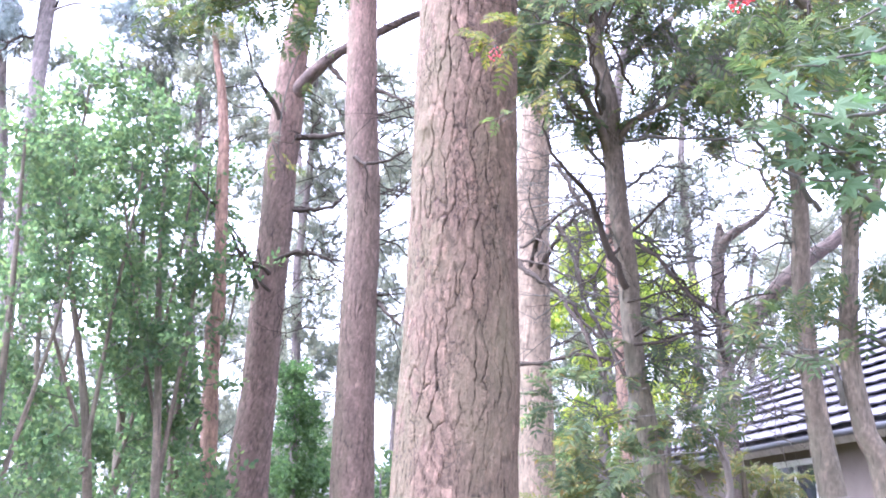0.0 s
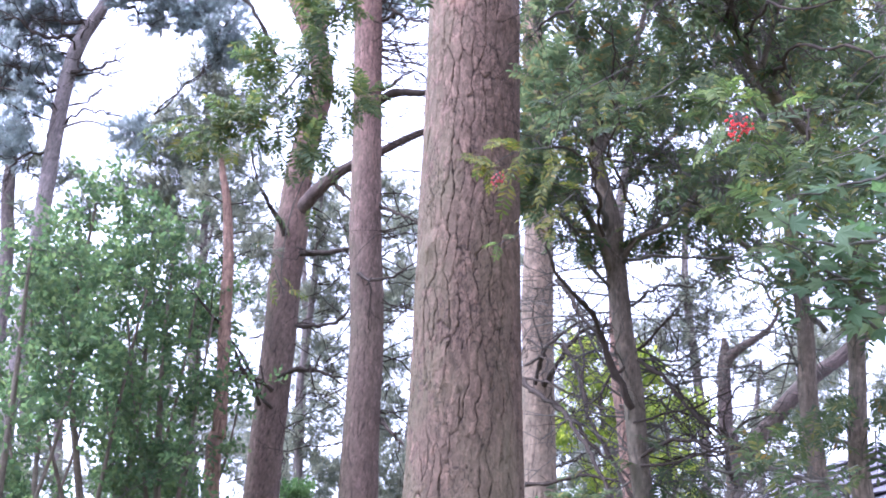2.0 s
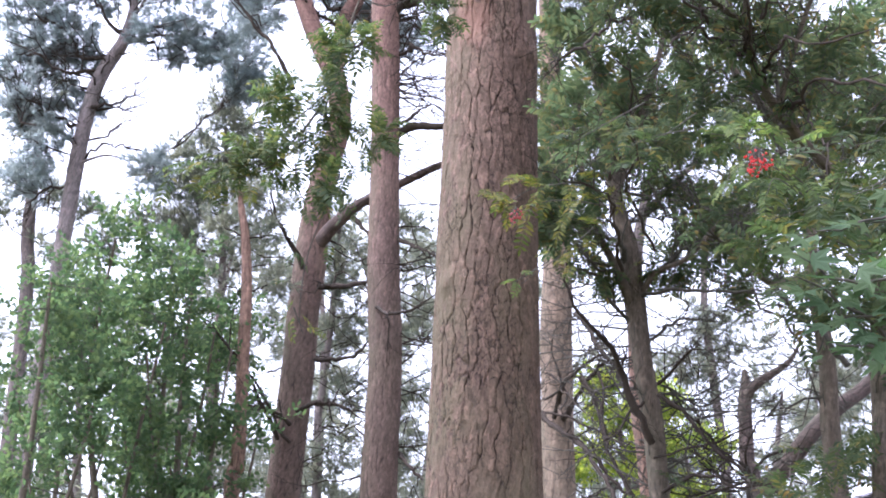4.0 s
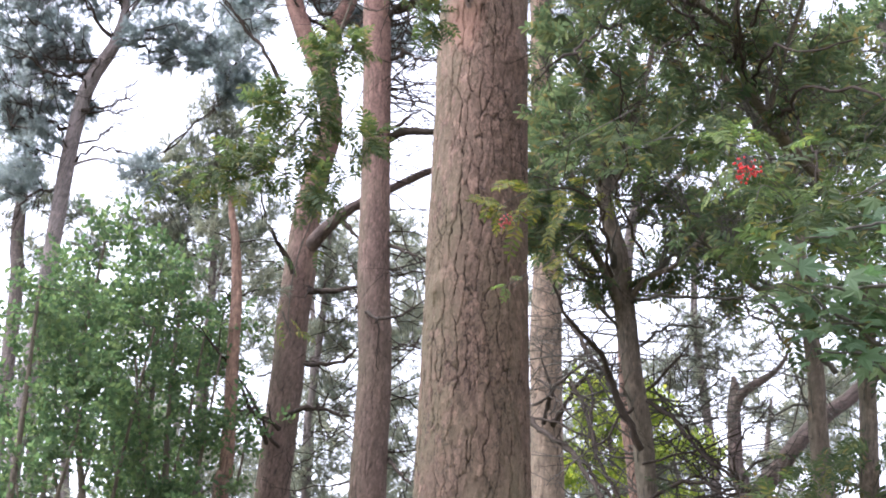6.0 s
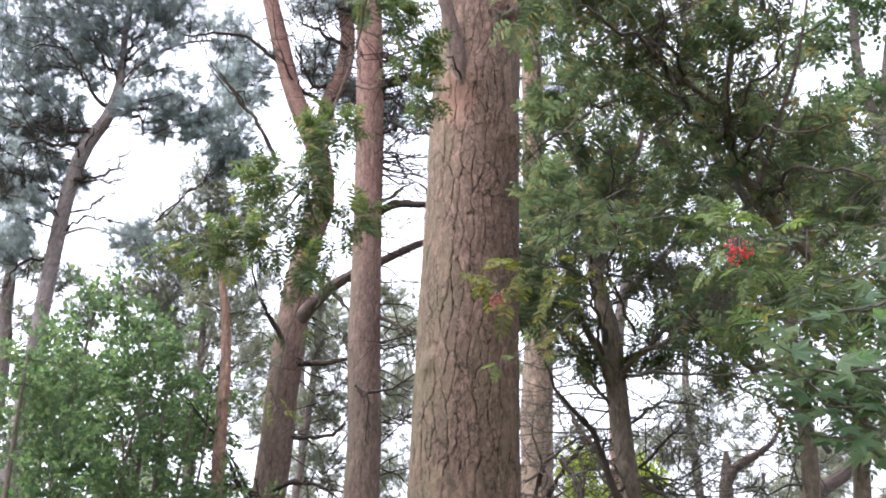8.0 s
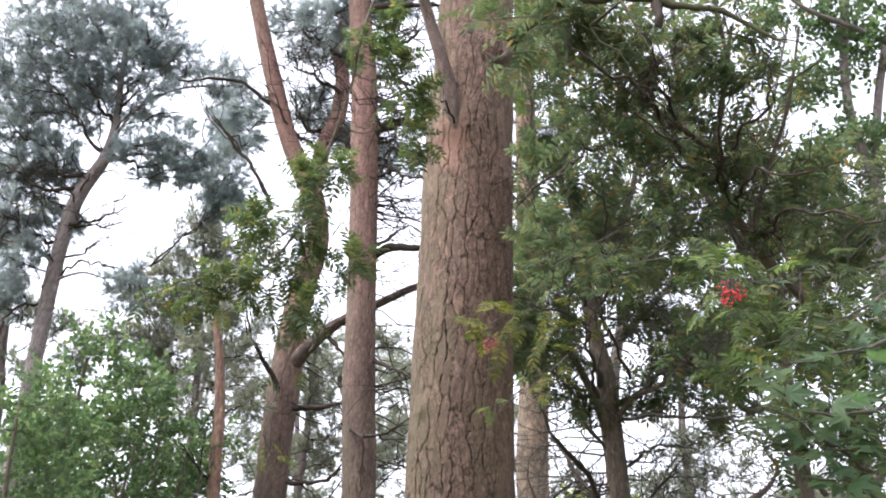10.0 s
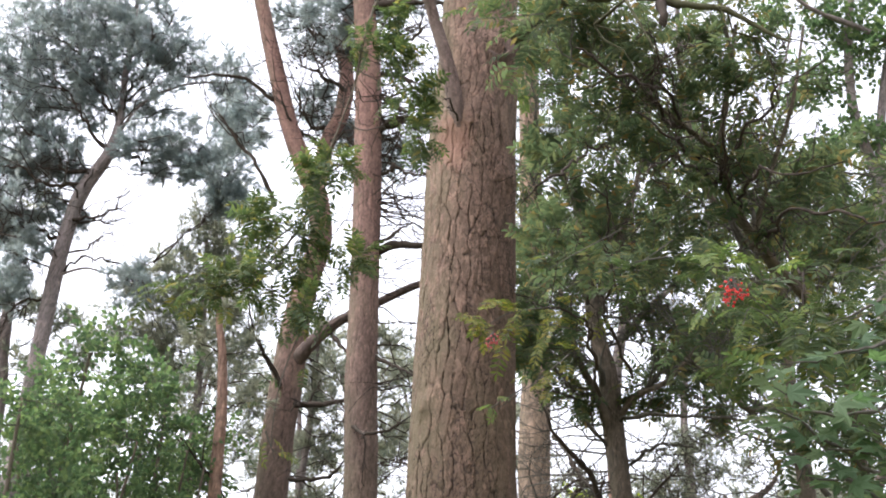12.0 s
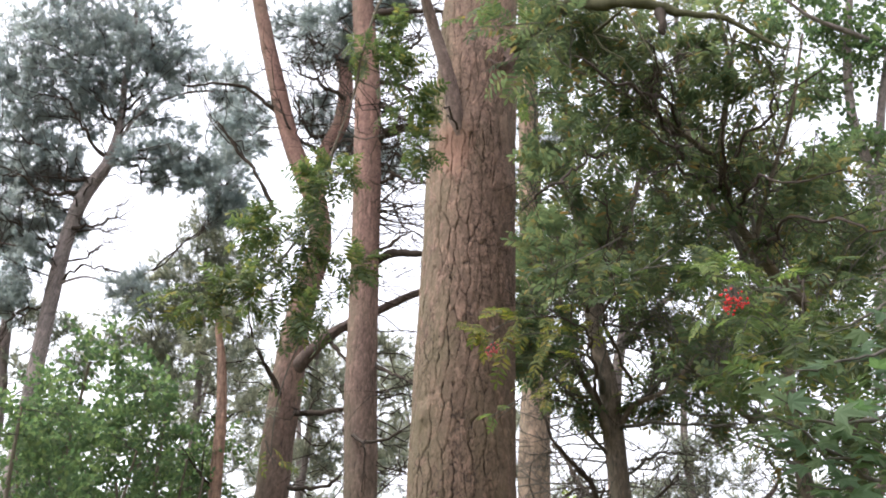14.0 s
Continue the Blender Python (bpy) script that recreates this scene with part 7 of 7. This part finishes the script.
def undergrowth():
    rng = np.random.default_rng(6)
    spots = [(-9, 16, 3.0), (-6.8, 14, 2.6), (-4.6, 17, 2.8), (-2.8, 19, 2.6), (-1.0, 18, 2.4), (0.9, 19, 2.6), (-11, 19, 3.6), (2.4, 21.5, 3.2), (-7.8, 20, 3.6), (-5.4, 21, 3.2)]
    for k, (x, y, h) in enumerate(spots):
        stem = [(x, y, -0.05, 0.05), (x + rng.normal(0, 0.1), y, h * 0.5, 0.03), (x + rng.normal(0, 0.2), y, h, 0.012)]
        lobes = [(x + rng.normal(0, 0.7), y + rng.normal(0, 0.5), h * rng.uniform(0.25, 1.05), rng.uniform(0.4, 0.65)) for _ in range(10)]
        tree("broadleaf_bush", "dull green bush in the wood", [stem], lobes, BARK_DIM, TWIG_DARK, LEAF_BROAD, SPRIGS_FAR, 300 + k, "bushes", "bush", stem_args=dict(cols=10, step=0.2, depth=0.002), forks=10, shoots=8, limb_radius=0.006, sides=4)


undergrowth()


# ------------------------------------------------------------ the house
def box(geo, m, size):
    """A box with its small edges cut, centred at m."""
    x, y, z = [s / 2 for s in size]
    c = min(x, y, z) * 0.12
    v, q = [], []
    for s in (-1, 1):
        base = len(v)
        for zz, k in ((s * (z - c), 0), (s * z, c)):
            v += [(-x + k, -y + k, zz), (x - k, -y + k, zz), (x - k, y - k, zz), (-x + k, y - k, zz)]
        for k in range(4):
            f = (base + k, base + (k + 1) % 4, base + 4 + (k + 1) % 4, base + 4 + k)
            q.append(f if s > 0 else f[::-1])
        q.append((base + 4, base + 5, base + 6, base + 7) if s > 0 else (base + 7, base + 6, base + 5, base + 4))
    for k in range(4):
        q.append((k, (k + 1) % 4, 8 + (k + 1) % 4, 8 + k))
    v = np.array([m @ Vector(p) for p in v])
    geo.add(v, np.array(q))


def house():
    """A low house: the roof slope faces the wood, its far verge shows."""
    far = Vector((3.05, 18.96, 2.57))
    along = Vector((0.14, -0.99, 0)).normalized()
    across = Vector((-along.y, along.x, 0))
    if across.x < 0:
        across = -across
    run = 9.5
    pitch = radians(35)
    rise = (across * math.cos(pitch) + Vector((0, 0, math.sin(pitch))))
    normal = along.cross(rise)
    if normal.z < 0:
        normal = -normal
    slope = 3.05
    h = thing("house", "low house with weathered grey tiled roof behind trees", "house")
    basis = Matrix((along, rise, along.cross(rise))).transposed().to_4x4()
    up = 1 if basis.to_3x3().col[2].z > 0 else -1

    def place(u, v, w):
        return Matrix.Translation(far + along * u + rise * v + normal * w) @ basis

    g = Geo()
    box(g, place(run / 2, slope / 2, -0.06), (run, slope, 0.06))
    roof = part("roof", g, UNDERLAY, h, "grey concrete tiles in straight courses", smooth=False)
    # far slope, hidden, closes the roof
    ridge = far + rise * slope
    down = (across * math.cos(pitch) - Vector((0, 0, math.sin(pitch))))
    b2 = Matrix((along, down, along.cross(down))).transposed().to_4x4()
    g = Geo()
    box(g, Matrix.Translation(ridge + along * run / 2 + down * slope / 2 - Vector((0, 0, 0.06))) @ b2, (run, slope, 0.06))
    part("roof_back", g, TILE, h, smooth=False)
    # walls
    half = across * slope * math.cos(pitch)
    top = far.z + 0.0
    flat = Matrix((along, across, Vector((0, 0, 1)))).transposed().to_4x4()
    g = Geo()
    box(g, Matrix.Translation(Vector((far.x, far.y, top / 2 - 0.03)) + along * run / 2 + across * 0.55) @ flat, (run - 0.5, 0.24, top + 0.1))
    part("wall", g, RENDERED, h, smooth=False)
    for at in (0.4, run - 0.4):
        g = Geo()
        box(g, Matrix.Translation(Vector((far.x, far.y, top / 2 - 0.03)) + along * at + half) @ flat, (0.24, 2 * half.length - 1.2, top + 0.1))
        e = far + along * at + across * 0.55
        gable = [e, e + across * (2 * half.length - 1.1), ridge + along * at - Vector((0, 0, 0.12))]
        vs = [tuple(p + along * q) for q in (-0.12, 0.12) for p in gable]
        g.add(np.array(vs), np.array([(0, 1, 2), (5, 4, 3)]))
        g.add(np.array(vs), np.array([(0, 3, 4, 1), (1, 4, 5, 2), (2, 5, 3, 0)]))
        part("gable_wall", g, RENDERED, h, smooth=False)
    g = Geo()
    box(g, Matrix.Translation(Vector((far.x, far.y, top / 2 - 0.03)) + along * run / 2 + across * (2 * half.length - 0.55)) @ flat, (run - 0.5, 0.24, top + 0.1))
    part("wall", g, RENDERED, h, smooth=False)
    g = Geo()
    box(g, place(run / 2, 0.0, -0.12), (run, 0.03, 0.16))
    part("fascia", g, EAVES_WOOD, h, "weathered brown eaves board", smooth=False)
    g = Geo()
    box(g, place(-0.02, slope / 2, -0.1), (0.035, slope, 0.17))
    part("bargeboard", g, EAVES_WOOD, h, "weathered brown verge board", smooth=False)
    g = Geo()
    p = [far + along * (run * k / 12) - across * 0.07 - Vector((0, 0, 0.09)) for k in range(13)]
    tube(g, p, [0.036] * 13, 10)
    part("gutter", g, DARK_GUTTER, h)
    # a window under the eaves
    mid = Vector((far.x, far.y, top - 0.75)) + along * (run * 0.52) + across * 0.42
    win = part("window", WINDOW_FRAME(mid, flat), WHITE_WOOD, h, smooth=False)
    g = Geo()
    box(g, Matrix.Translation(mid) @ flat, (1.1, 0.02, 0.9))
    part("pane", g, glass, win, smooth=False)
    # tiles, course by course
    tile_w, course = 0.32, 0.30
    tg = Geo()
    a = np.linspace(0, 1, 9)
    prof = 0.004 * np.sin(a * math.pi * 2) + 0.004
    tv, tf = [], []
    for yy, zz in ((0, 0.075), (0.004, 0.056), (course + 0.05, 0.012)):
        for x, q in zip(a, prof):
            tv.append((x * (tile_w - 0.006), yy, zz + q))
    for r0, r1 in ((0, 1), (0, 2)):
        for k in range(8):
            f = (r0 * 9 + k, r0 * 9 + k + 1, r1 * 9 + k + 1, r1 * 9 + k)
            tf.append(f)
    tg.add(np.array(tv) * (1, 1, up), np.array(tf))
    tile_mesh = tg.mesh("roof_tile", TILE, False)
    rng = np.random.default_rng(9)
    for j in range(int(slope / course)):
        for i in range(int(run / tile_w)):
            ob = part("roof_tile", tile_mesh, None, roof)
            ob.matrix_world = place(i * tile_w + (0.17 if j % 2 else 0), j * course - 0.04, -0.025) @ pose(0, 0, 0, rng.normal(0, 0.5), rng.normal(0, 0.5), rng.normal(0, 0.4))


def WINDOW_FRAME(mid, flat):
    g = Geo()
    for x, z, sx, sz in ((-0.58, 0, 0.07, 1.06), (0.58, 0, 0.07, 1.06), (0, 0.49, 1.09, 0.07), (0, -0.49, 1.09, 0.07), (0, 0, 0.05, 0.91)):
        box(g, Matrix.Translation(mid) @ flat @ pose(x, 0, z), (sx, 0.07, sz))
    return g


house()
